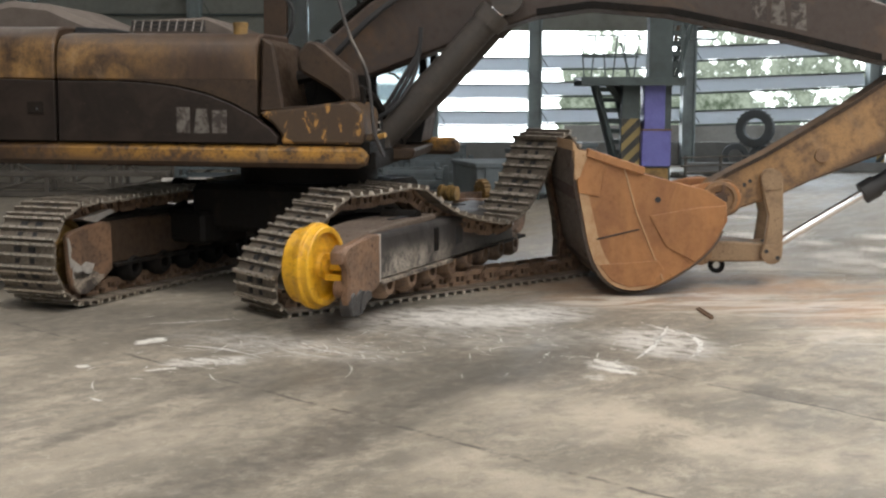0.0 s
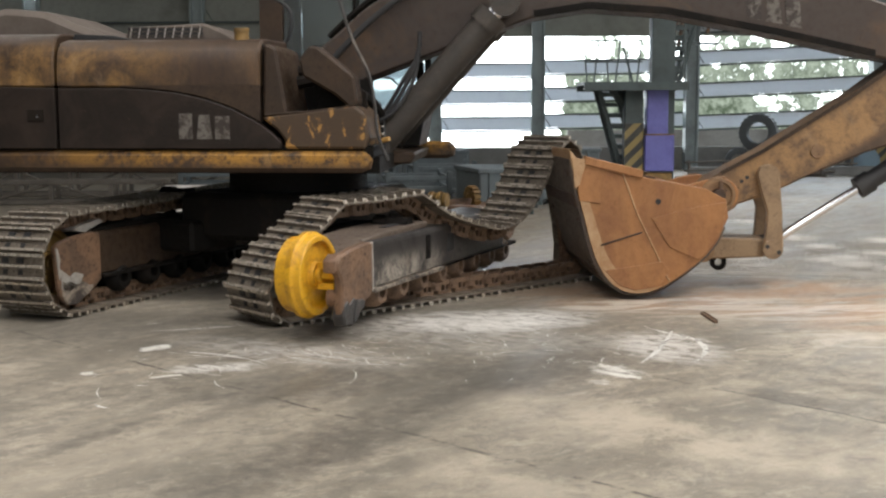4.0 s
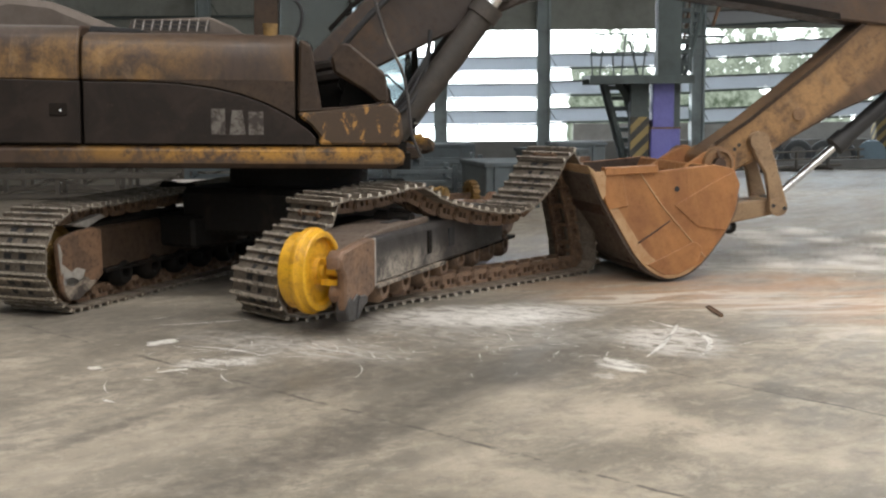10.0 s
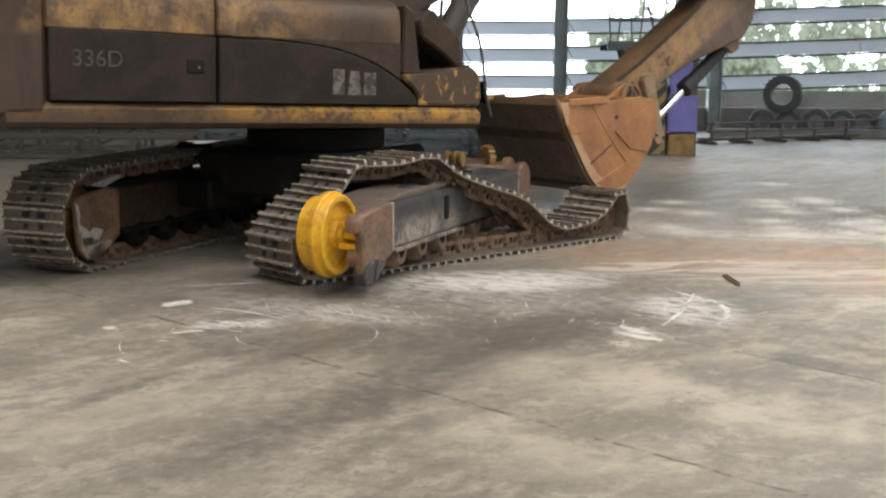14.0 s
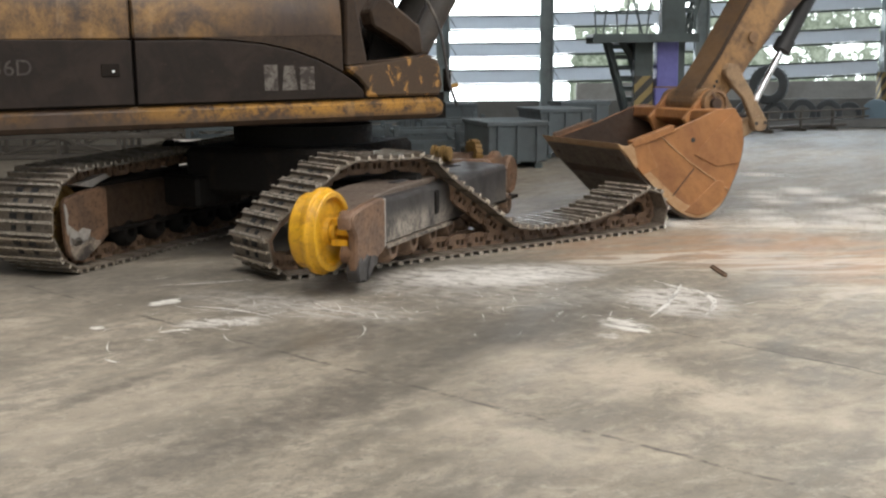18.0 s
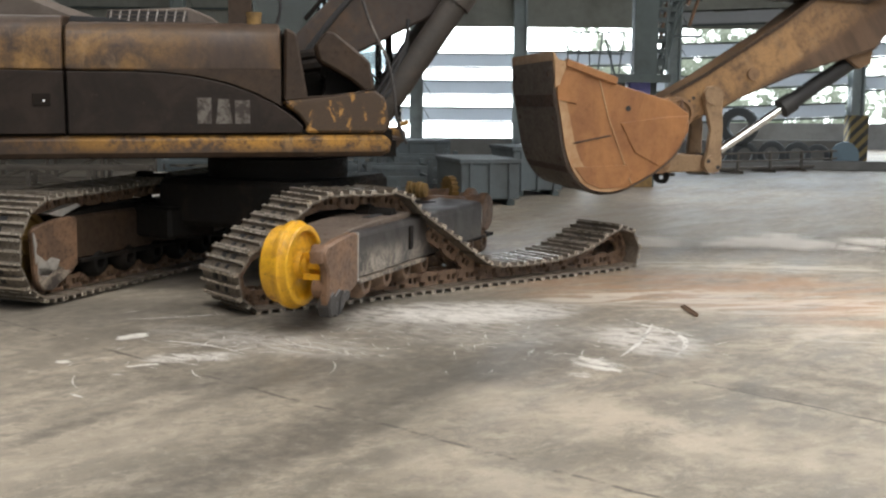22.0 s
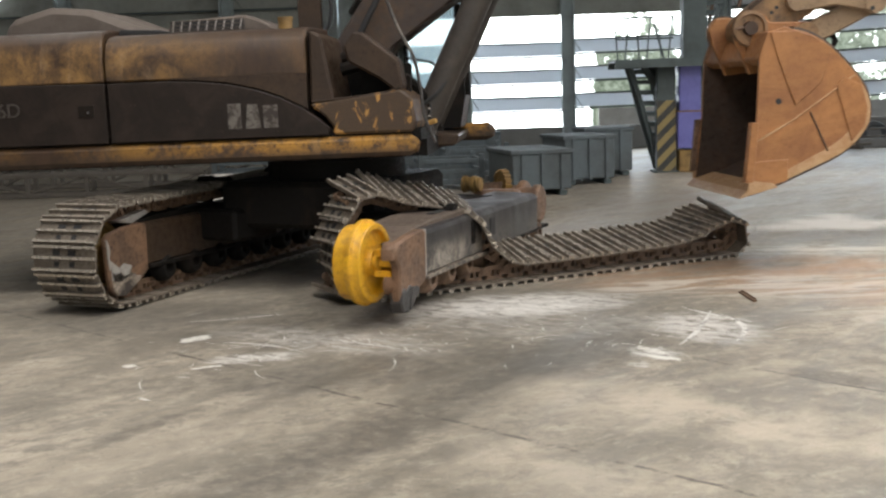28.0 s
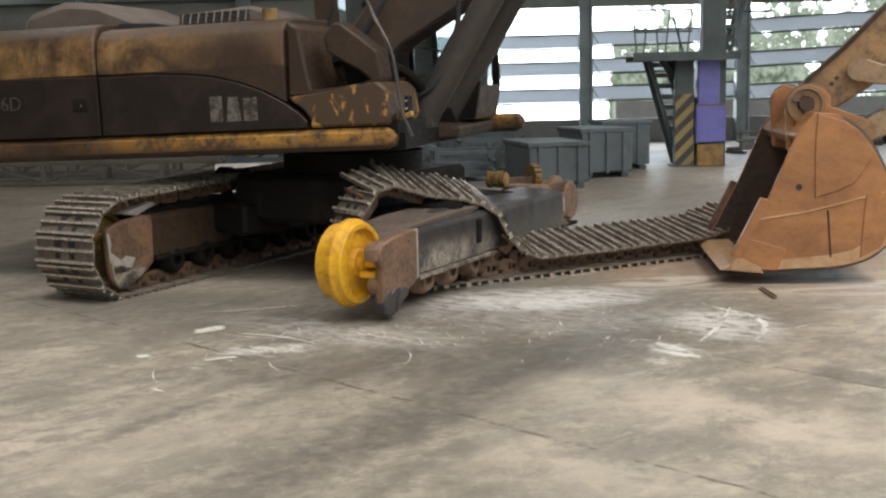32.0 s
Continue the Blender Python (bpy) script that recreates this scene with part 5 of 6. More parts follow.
    part("top_beam", prism([(0.05, 0.02), (0.26, -0.10), (0.34, -0.02), (0.2, 0.16), (0.08, 0.26)], -hw, hw, 0.015), RUST, root)
    for s in (-1, 1):
        ear = [(-0.15, -0.06), (-0.06, -0.15), (0.10, -0.14), (0.40, -0.06), (0.42, 0.36), (0.26, 0.56), (0.14, 0.60), (0.04, 0.54), (-0.02, 0.2), (-0.13, 0.08)]
        part("hinge_ear", prism(ear, s * 0.345 - 0.03, s * 0.345 + 0.03, 0.01), RUST, root, "rusty hinge ear")
        part("ear_boss", rod((s * 0.31, *EAR), (s * 0.43, *EAR), 0.10, 24), STICK, root, smooth=True)
        part("hinge_boss", lathe([(s * 0.37, 0.07), (s * 0.37, 0.16), (s * 0.43, 0.155), (s * 0.435, 0.125), (s * 0.41, 0.12), (s * 0.41, 0.07)], 30), STICK, root, "round worn hinge boss", smooth=True)
        part("hinge_pin", rod((s * 0.38, 0, 0), (s * 0.45, 0, 0), 0.06, 20), RUST_DARK, root, smooth=True)
        part("pin_keeper", box((s * 0.425, -0.02, -0.1), (0.02, 0.03, 0.09), 0.004), GUARD, root)
    # the curved back plate, with narrow wear strips across it and bolt heads along its edges
    out = []
    for i, (a, b) in enumerate(fine):
        p, q = fine[max(i - 1, 0)], fine[min(i + 1, len(fine) - 1)]
        way = Vector((q[0] - p[0], q[1] - p[1])).normalized()
        ny, nz = way.y, -way.x
        out.append((-ny, -nz) if ny * (a - 0.75) + nz * (b - 0.2) < 0 else (ny, nz))

    def off(i, d):
        return fine[i][0] + out[i][0] * d, fine[i][1] + out[i][1] * d

    part("back_plate", prism([off(i, 0.002) for i in range(len(fine))] + [off(i, 0.026) for i in reversed(range(len(fine)))], -hw + 0.002, hw - 0.002), COVER, root, "brown worn outer back plate", smooth=True)
    for i in range(4, len(fine) - 8, 7):
        part("wear_strip", prism([off(i, 0.02), off(i, 0.034), off(i + 1, 0.034), off(i + 1, 0.02)], -hw + 0.05, hw - 0.05), RUST_DARK, root)
    for i in range(2, 24, 4):
        for x in (-0.66, 0.66):
            (a, b), (c, d) = off(i, 0.024), off(i, 0.034)
            part("bolt", rod((x, a, b), (x, c, d), 0.026, 8), RUST_DARK, root)
    return root


boom, arm, bucket = boom_part(), arm_part(), bucket_part()


def link_part():
    """Two side arms of the bucket linkage; y runs from the arm's pivot to the free pin."""
    root = None
    for s in (-1, 1):
        x = s * 0.255
        out = [(-0.09, -0.06), (-0.03, -0.1), (0.1, -0.085), (0.33, -0.03), (0.56, -0.06), (0.70, -0.1), (0.76, -0.03), (0.75, 0.06), (0.66, 0.1), (0.5, 0.10), (0.33, 0.105), (0.18, 0.10), (0.05, 0.1), (-0.07, 0.07)]
        ob = part("link_arm", prism(out, x - 0.035, x + 0.035, 0.012), LINKAGE, root or excavator, "worn curved linkage arm" if root is None else "")
        root = root or ob
        part("link_boss", rod((x - 0.05, 0, 0), (x + 0.05, 0, 0), 0.095, 24), LINKAGE, root, smooth=True)
        part("link_boss", rod((x - 0.05, LINK_LEN, 0), (x + 0.05, LINK_LEN, 0), 0.09, 24), LINKAGE, root, smooth=True)
    for dy in (-0.05, 0.05):
        part("pin_bolt", rod((0.30, LINK_LEN + dy * 0.6, dy), (0.315, LINK_LEN + dy * 0.6, dy), 0.02, 10), RUBBER, root)
    return root


def tie_part():
    bm = prism([(-0.10, -0.08), (0.1, -0.1), (TIE_LEN - 0.1, -0.085), (TIE_LEN + 0.08, -0.07), (TIE_LEN + 0.08, 0.07), (TIE_LEN - 0.1, 0.085), (0.1, 0.1), (-0.1, 0.08)], -0.2, 0.2, 0.015)
    root = part("tie_bar", bm, LINKAGE, excavator, "worn tie bar to the bucket")
    part("lifting_eye", lathe([(-0.03, 0.035), (-0.03, 0.075), (0.03, 0.075), (0.03, 0.035)], 20, "X", (0.1, 0.14, -0.14)), SOOT_SHADE, root, "black lifting eye", smooth=True)
    return root


def ram(name, bore, length, rod_len, mat):
    """A hydraulic ram in two parts: a barrel that turns about its root, and a rod that turns about its tip; both lie along y."""
    inner = bore * (0.48 if mat is RUBBER else 0.58)
    barrel = part(name + "_barrel", rod((0, 0.05, 0), (0, length, 0), bore, 24), mat, excavator, "black hydraulic ram barrel", smooth=True)
    part("gland", rod((0, length - 0.12, 0), (0, length + 0.02, 0), bore * 1.22, 24), mat, barrel, smooth=True)
    part("root_eye", rod((-0.11, 0, 0), (0.11, 0, 0), bore * 1.1, 20), mat, barrel, smooth=True)
    r = part(name + "_rod", rod((0, 0, 0), (0, -rod_len, 0), inner, 20), CHROME, excavator, "shiny chrome ram rod", smooth=True)
    part("rod_eye", rod((-0.1, 0, 0), (0.1, 0, 0), bore * 1.1, 20), mat, r, smooth=True)
    return barrel, r


link, tie = link_part(), tie_part()
bucket_barrel, bucket_rod = ram("bucket_ram", 0.085, 0.92, 1.2, RUBBER)
boom_rams = [ram("boom_ram", 0.125, 1.58, 1.0, RAM_GREY) for _ in range(2)]
track, track_shoes = chain_of("loose_track_chain", "loose rusty crawler track hanging off its idler", 47)

# ---- things round the hall ----


def stair_tower():
    """Steel stair, landing and wrapped pillars that stand before the louvre wall."""
    post = thing("wrapped_pillar", "steel pillar wrapped in violet sheet on a yellow foot", "pillar", pose(4.05, 22.1, 0))
    part("post", box((0.07, 0.02, 2.5), (0.44, 0.38, 5.0), 0.01), STEEL_DARK, post)
    part("wrapping", box((-0.04, -0.02, 1.62), (0.40, 0.42, 0.96), 0.015), PURPLE, post, "violet sheet wrapped round the pillar")
    part("wrapping", box((0.0, -0.03, 0.80), (0.56, 0.46, 0.70), 0.02), PURPLE, post, "violet sheet wrapped round the pillar")
    part("strap", box((0.0, -0.03, 1.15), (0.57, 0.47, 0.03), 0.004), GUARD, post)
    part("foot", box((0.0, 0, 0.21), (0.5, 0.44, 0.42), 0.02), DARK_YELLOW, post, "dull yellow pillar foot")
    for i in range(9):
        part("ladder_rung", box((0.32, -0.05, 2.35 + i * 0.26), (0.34, 0.03, 0.03)), STEEL_DARK, post)
    part("ladder_rail", box((0.49, -0.05, 3.4), (0.04, 0.04, 2.4)), STEEL_DARK, post)
    pillar = thing("striped_pillar", "pillar base with black and yellow hazard stripes", "pillar", pose(3.58, 22.15, 0))
    part("shaft", box((0, 0, 1.05), (0.34, 0.34, 2.1), 0.01), STEEL_DARK, pillar)
    part("striped_panel", box((0, -0.18, 0.68), (0.36, 0.03, 1.36), 0.004), STRIPED, pillar, "black and yellow striped panel")
    part("foot_plate", box((0, 0, 0.015), (0.5, 0.5, 0.03)), STEEL_DARK, pillar)
    deck = thing("landing", "dark green steel landing with a railing", "platform", pose(3.55, 22.2, 2.06))
    part("brace", tube(((-0.35, 0.1, 0.0), (0.3, 0.1, -1.0)), 0.09, 6), STEEL_DARK, deck)
    part("deck_plate", box((0, 0, 0.05), (1.95, 1.2, 0.06)), STEEL_DARK, deck)
    for y in (-0.6, 0.6):
        part("deck_beam", box((0, y, -0.02), (1.95, 0.06, 0.12)), STEEL_DARK, deck)
    for i in range(6):
        part("rail_post", box((-0.95 + i * 0.2, -0.58, 0.45), (0.025, 0.025, 0.78), 0.0, Matrix.Rotation(radians(6 if i % 2 else -4), 4, "Y")), STEEL_DARK, deck)
    for z in (0.45, 0.84):
        part("rail_bar", rod((-0.97, -0.58, z), (0.1, -0.58, z), 0.016, 8), STEEL_DARK, deck)
    for top, foot, z0, z1, y in ((3.16, 3.72, 2.02, 0.0, 22.65), (4.85, 4.35, 4.1, 2.12, 22.9)):
        stair = thing("steel_stair", "steep dark steel stair beside the landing", "stairs", pose(0, y, 0), "stairs of the landing")
        n = round((z0 - z1) / 0.2)
        for dx in (-0.2, 0.2):
            bm = bmesh.new()
            for k in (-0.28, 0.28):
                add_tube(bm, ((top + dx, k, z0), (foot + dx, k, z1 + 0.02)), 0.05, 6)
            part("stringer", bm, STEEL_DARK, stair)
        for i in range(n):
            t = (i + 0.5) / n
            part("tread", box((top + (foot - top) * t, 0, z0 + (z1 - z0) * t), (0.36, 0.6, 0.085)), STEEL_DARK, stair)
        part("handrail", tube(((top + 0.25, -0.3, z0 + 0.8), (foot + 0.25, -0.3, z1 + 0.85)), 0.02, 6), STEEL_DARK, stair)


def pipe_bundle():
    ob = thing("pipe_bundle", "slanting rusty pipes beside the wrapped pillar", "pipes", pose(0, 22.75, 0))
    for a, b, r in (((4.65, 4.16), (4.42, 2.9), 0.05), ((4.8, 4.3), (4.55, 2.86), 0.04), ((5.4, 4.4), (5.05, 3.5), 0.05), ((5.52, 4.4), (5.1, 3.1), 0.035)):
        part("pipe", tube(((a[0] + 0.1, 0, a[1] + 1.0), (a[0], 0, a[1]), (b[0], 0, b[1])), r), GUARD, ob, smooth=True)
    for z in (2.9, 3.6, 4.4):
        part("bracket", box((4.8, 0.02, z), (1.1, 0.05, 0.05)), STEEL_DARK, ob)


stair_tower()
pipe_bundle()


def tyres():
    def tyre(r, w):
        ob = thing("tyre", "old dusty black loader tyre", "tyre", None, "old tyres by the wall")
        prof = [(-w / 2, r * 0.58), (-w / 2, r * 0.85), (-w * 0.42, r * 0.97), (-w * 0.2, r), (w * 0.2, r), (w * 0.42, r * 0.97), (w / 2, r * 0.85), (w / 2, r * 0.58), (w * 0.3, r * 0.54), (-w * 0.3, r * 0.54)]
        part("carcass", lathe(prof, 36), TYRE, ob, smooth=True)
        bm = bmesh.new()
        for i in range(24):
            a = 2 * math.pi * i / 24
            add_box(bm, (0, r * math.cos(a), r * math.sin(a)), (w * 0.8, r * 0.07, r * 0.05), Matrix.Rotation(a, 4, "X"))
        tagged(part("tread", bm, TYRE, ob), kind="stuff")
        return ob

    for x, y, r, turn, z in ((7.75, 28.6, 0.47, 62, 0.56), (7.3, 28.7, 0.33, 80, 0.0), (7.95, 28.7, 0.32, 84, 0.0), (8.6, 28.6, 0.34, 70, 0.0), (9.2, 28.5, 0.33, 76, 0.0), (9.75, 28.6, 0.3, 70, 0.0)):
        tyre(r, r * 0.62).matrix_basis = pose(x, y, z + r, 0, 0, turn)
    ob = thing("drum", "pale blue steel drum lying beside the tyres", "drum", pose(10.35, 28.4, 0.33, 0, 0, 70))
    part("shell", lathe([(-0.42, 0.0), (-0.42, 0.33), (-0.14, 0.32), (-0.12, 0.335), (0.12, 0.335), (0.14, 0.32), (0.42, 0.33), (0.42, 0.0)], 32), BLUE, ob, smooth=True)
    part("rim", lathe([(-0.44, 0.3), (-0.44, 0.345), (-0.41, 0.345), (-0.41, 0.3)], 32), BLUE, ob, smooth=True)


tyres()


def pipe_rack():
    """Low steel rack of bars along the foot of the wall."""
    ob = thing("steel_rack", "low dull brown steel rack with long bars", "rack", pose(7.6, 26.6, 0, 0, 0, 30))
    for i in range(6):
        x = -2.6 + i * 1.04
        part("rack_post", box((x, 0, 0.25), (0.05, 0.05, 0.5)), LATTICE, ob)
        part("rack_foot", box((x, 0.2, 0.03), (0.06, 0.7, 0.06)), LATTICE, ob)
    for z in (0.28, 0.46):
        part("rack_bar", rod((-2.75, -0.03, z), (2.75, -0.03, z), 0.022, 8), LATTICE, ob)
    for y in (0.12, 0.22, 0.32):
        part("stored_bar", rod((-2.7, y, 0.1), (2.6, y, 0.1), 0.035, 8), LATTICE, ob)
    base = thing("kerb_block", "low concrete kerb in front of the tyres", "kerb", pose(8.6, 27.9, 0))
    part("block", box((0, 0, 0.11), (5.4, 0.3, 0.22), 0.02), CONCRETE_WALL, base)


pipe_rack()


def truss_stacks():
    """Welded lattice frames that lie on the floor behind the machine."""
    def truss(n, high):
        ob = thing("lattice_frame", "dull tan welded steel lattice frame on the floor", "steel frame", None, "lattice frames")
        step = 1.05
        long = n * step
        for y in (-0.22, 0.22):
            for z in (0.05, high):
                part("chord", box((long / 2, y, z), (long, 0.08, 0.08), 0.008), LATTICE, ob)
            for i in range(n + 1):
                part("upright", box((i * step, y, high / 2 + 0.02), (0.07, 0.06, high - 0.1)), LATTICE, ob)
        for i in range(n):
            a, b = ((i * step, -0.22, 0.08), ((i + 1) * step, -0.22, high - 0.03)) if i % 2 else ((i * step, -0.22, high - 0.03), ((i + 1) * step, -0.22, 0.08))
            part("brace", tube((a, b), 0.026, 6), LATTICE, ob)
            part("cross_bar", box((i * step + 0.5, 0, high), (0.05, 0.42, 0.05)), LATTICE, ob)
        return ob

    for x, y, turn, n, h in ((-11.2, 20.2, 3, 6, 0.40), (-10.4, 22.4, -2, 6, 0.55), (-4.9, 21.6, -4, 2, 0.5)):
        truss(n, h).matrix_basis = pose(x, y, 0, 0, 0, turn)
    ob = thing("steel_sheet", "pale steel sheet leaning on the frames", "sheet", pose(-3.4, 16.4, 0.0, 62, 0, 8))
    part("plate", box((0, 0.32, 0), (1.3, 0.66, 0.01), 0.003), WELD, ob)


truss_stacks()


def strip_lamps():
    """Pairs of bright tubes high up on the far wall behind the machine."""
    glow, tree, b = material("lit_lamp_tube", 0.4)
    b.inputs["Emission Color"].default_value, b.inputs["Emission Strength"].default_value = (0.95, 0.98, 1.0, 1), 5.0
    for x, z in ((-11.45, 4.75), (-10.95, 4.62), (-13.2, 4.5), (-12.75, 4.46), (-10.1, 5.12), (-8.0, 5.2)):
        ob = thing("strip_lamp", "lit white strip lamp on the hall wall", "lamp", pose(x, WALL_Y - 0.35, z, 0, 6, 0), "strip lamps")
        part("housing", box((0, 0.05, 0.05), (0.42, 0.12, 0.05), 0.008), STEEL_DARK, ob)
        part("stem", box((0, 0.33, 0.05), (0.04, 0.5, 0.03)), STEEL_DARK, ob)
        part("tube", rod((-0.19, 0.03, 0), (0.19, 0.03, 0), 0.035, 12), glow, ob, "glowing white tube", smooth=True)


strip_lamps()


def striped_base():
    ob = thing("column_guard", "black and yellow striped guard round a column foot", "column guard", pose(11.5, WALL_Y - 0.42, 0))
    part("panel", box((0, 0, 0.65), (0.5, 0.06, 1.3), 0.006), STRIPED, ob)
    part("panel", box((-0.24, 0.2, 0.65), (0.05, 0.36, 1.3), 0.006), STRIPED, ob)


striped_base()


def dropped_bar():
    ob = thing("steel_offcut", "short dark steel offcut lying on the floor", "offcut", pose(2.065, 8.9, 0.012, 0, 0, 3))
    part("bar", box((0, 0, 0), (0.03, 0.4, 0.018), 0.004), LINK, ob)
    part("web", box((0.008, 0, 0.014), (0.008, 0.39, 0.012), 0.002), GUARD, ob)


dropped_bar()


def dust_puffs():
    """Loose floor dust that the rising bucket stirs up: thin drifts of fine grains that lie on the slab, lift and settle again."""
    rng = random.Random(23)
    grain = plain("pale_floor_dust", (0.84, 0.82, 0.79), 0.95, 0.0, (0.7, 0.67, 0.62), 0.4, 3.0)
    let_light_through(grain, 0.5, (0.9, 0.89, 0.86))
    meshes = []
    for k in range(3):
        verts, faces = [], []
        for i in range(2400):
            r = abs(rng.gauss(0, 0.2)) + 0.01
            a = rng.uniform(0, 2 * math.pi)
            c = Vector((r * math.cos(a), r * math.sin(a) * 0.85, abs(rng.gauss(0, 0.012)) + 0.002))
            size, turn, n = rng.uniform(0.0022, 0.0042), rng.uniform(0, 6.28), len(verts)
            for j in range(3):
                verts.append(c + size * Vector((math.cos(turn + 2.09 * j), math.sin(turn + 2.09 * j), -0.3)))
            verts.append(c + Vector((0, 0, size)))
            faces += [(n, n + 2, n + 1), (n, n + 1, n + 3), (n + 1, n + 2, n + 3), (n + 2, n, n + 3)]
        me = bpy.data.meshes.new("dust_drift")
        me.from_pydata(verts, [], faces)
        me.materials.append(grain)
        meshes.append(me)
    made = []
    for i in range(28):
        ob = new("dust_drift", meshes[i % 3])
        tagged(ob, "thin drift of pale dust stirred up off the floor", "dust", "drifts of dust", "stuff")
        made.append((ob, rng.gauss(0, 1), rng.gauss(0, 1), rng.random(), rng.uniform(0, 360), rng.uniform(-1, 1)))
    return made


drifts = dust_puffs()
# machine rows: seconds, heading, pitch, roll, x, y, z of the turning frame, boom, stick and bucket angles
UPPER = [
    (0, 95.65, -0.55, 0.01, -1.728, 10.938, -0.007, 4.5, 31.7, -182.1),
    (0.5, 95.06, -0.52, 0.06, -1.732, 10.935, -0.011, 4.6, 32.1, -182.6),
    (1, 94.46, -0.30, 0.06, -1.743, 10.924, -0.008, 4.6, 32.3, -181.5),
    (1.5, 93.61, -0.32, -0.02, -1.754, 10.912, 0.001, 4.9, 32.7, -180.3),
    (2, 91.07, -0.16, 0.10, -1.760, 10.902, -0.006, 5.1, 34.2, -181.5),
    (2.5, 89.97, -0.23, 0.06, -1.763, 10.897, -0.001, 5.3, 34.8, -180.9),
    (4.5, 95.33, -0.23, 0.00, -1.762, 10.904, 0.003, 4.5, 30.4, -177.2),
    (5, 96.16, -0.39, 0.01, -1.747, 10.914, -0.002, 4.4, 29.3, -175.4),
    (5.5, 96.70, -0.47, -0.01, -1.747, 10.916, -0.001, 4.4, 28.9, -174.5),
    (6, 96.76, -0.29, -0.02, -1.742, 10.917, -0.000, 4.3, 28.8, -174.8),
    (6.5, 96.43, -0.39, 0.02, -1.750, 10.914, -0.002, 4.5, 29.4, -175.4),
    (7, 95.57, -1.01, 0.08, -1.756, 10.913, -0.008, 5.2, 30.6, -176.2),
    (7.5, 95.24, -0.93, 0.13, -1.769, 10.904, -0.010, 5.3, 31.1, -177.0),
    (8, 93.00, -0.93, 0.10, -1.792, 10.885, -0.003, 6.3, 33.6, -175.6),
    (8.5, 88.48, -0.96, 0.17, -1.828, 10.855, 0.003, 7.6, 35.4, -168.6),
    (9, 83.83, -1.24, 0.17, -1.822, 10.850, 0.002, 8.8, 36.0, -161.2),
    (9.5, 83.10, -1.11, 0.19, -1.818, 10.853, -0.001, 9.4, 37.5, -159.9),
    (10, 83.61, -0.98, 0.15, -1.812, 10.861, -0.001, 9.2, 38.2, -162.2),
    (10.5, 83.67, -0.98, 0.12, -1.814, 10.865, -0.001, 9.6, 40.3, -165.0),
    (11, 83.67, -0.94, 0.15, -1.811, 10.860, -0.000, 11.5, 45.6, -161.7),
    (11.5, 83.64, -1.09, 0.17, -1.812, 10.858, -0.003, 16.3, 55.6, -149.6),
    (12, 82.80, -1.29, 0.19, -1.813, 10.844, 0.003, 20.0, 59.3, -147.0),
    (12.5, 77.65, -1.48, 0.18, -1.788, 10.853, 0.005, 19.7, 54.1, -144.6),
    (13, 69.41, -1.50, 0.02, -1.777, 10.893, -0.001, 18.4, 47.6, -148.7),
    (13.5, 60.24, -1.66, -0.10, -1.783, 10.915, -0.004, 14.9, 40.1, -155.6),
    (15.5, 44.09, -0.43, -0.07, -1.757, 10.919, 0.011, 3.5, 28.9, -172.8),
    (16, 51.13, -0.05, -0.15, -1.768, 10.923, 0.014, 2.1, 26.5, -176.8),
    (16.5, 58.91, 0.20, -0.20, -1.774, 10.927, 0.015, 3.4, 29.5, -176.7),
    (17, 61.62, 0.31, -0.29, -1.789, 10.932, 0.013, 6.7, 37.4, -171.2),
    (17.5, 64.77, 0.65, -0.20, -1.781, 10.929, 0.014, 10.4, 46.0, -161.3),
    (18, 67.45, 0.71, -0.27, -1.782, 10.936, 0.013, 13.9, 55.8, -148.7),
    (18.5, 69.66, 0.82, -0.21, -1.776, 10.928, 0.017, 16.6, 66.4, -136.2),
    (19, 69.91, 0.17, -0.33, -1.780, 10.940, 0.019, 19.7, 71.9, -128.7),
    (19.5, 66.73, 0.58, -0.21, -1.777, 10.931, 0.016, 21.7, 71.8, -131.7),
    (20, 61.39, -0.42, -0.37, -1.790, 10.936, 0.018, 21.0, 65.4, -141.0),
    (20.5, 61.74, 0.43, -0.16, -1.771, 10.931, 0.013, 21.0, 54.1, -158.9),
    (21, 66.00, 0.15, -0.29, -1.774, 10.945, 0.014, 20.1, 47.9, -169.1),
    (21.5, 74.34, 0.72, -0.27, -1.772, 10.957, 0.005, 16.8, 40.2, -176.5),
    (22, 80.96, 0.38, -0.28, -1.759, 10.943, 0.018, 10.3, 31.7, -184.4),
    (22.5, 85.28, 0.50, -0.27, -1.748, 10.932, 0.021, 6.2, 27.5, -189.4),
    (23, 87.77, 0.80, -0.19, -1.736, 10.918, 0.015, 5.5, 26.8, -183.3),
    (23.5, 87.90, 0.80, -0.19, -1.738, 10.918, 0.015, 5.4, 24.8, -173.0),
    (24, 87.90, 0.79, -0.19, -1.739, 10.918, 0.015, 6.1, 24.5, -161.4),
    (24.5, 87.60, 0.78, -0.20, -1.741, 10.918, 0.016, 7.9, 26.4, -148.8),
    (26.5, 82.81, 0.76, -0.21, -1.748, 10.919, 0.016, 14.7, 38.8, -112.1),
    (27, 82.87, 0.34, -0.25, -1.753, 10.921, 0.025, 16.8, 42.3, -100.1),
    (27.5, 85.25, 0.88, -0.20, -1.715, 10.942, 0.015, 18.6, 41.5, -94.2),
    (28, 93.04, 0.59, -0.27, -1.650, 10.976, 0.002, 19.0, 40.0, -81.1),
    (28.5, 99.77, 1.51, -0.02, -1.658, 10.958, -0.011, 20.4, 43.7, -75.5),
    (29, 106.69, 1.52, -0.08, -1.623, 10.967, -0.021, 19.2, 44.7, -79.5),
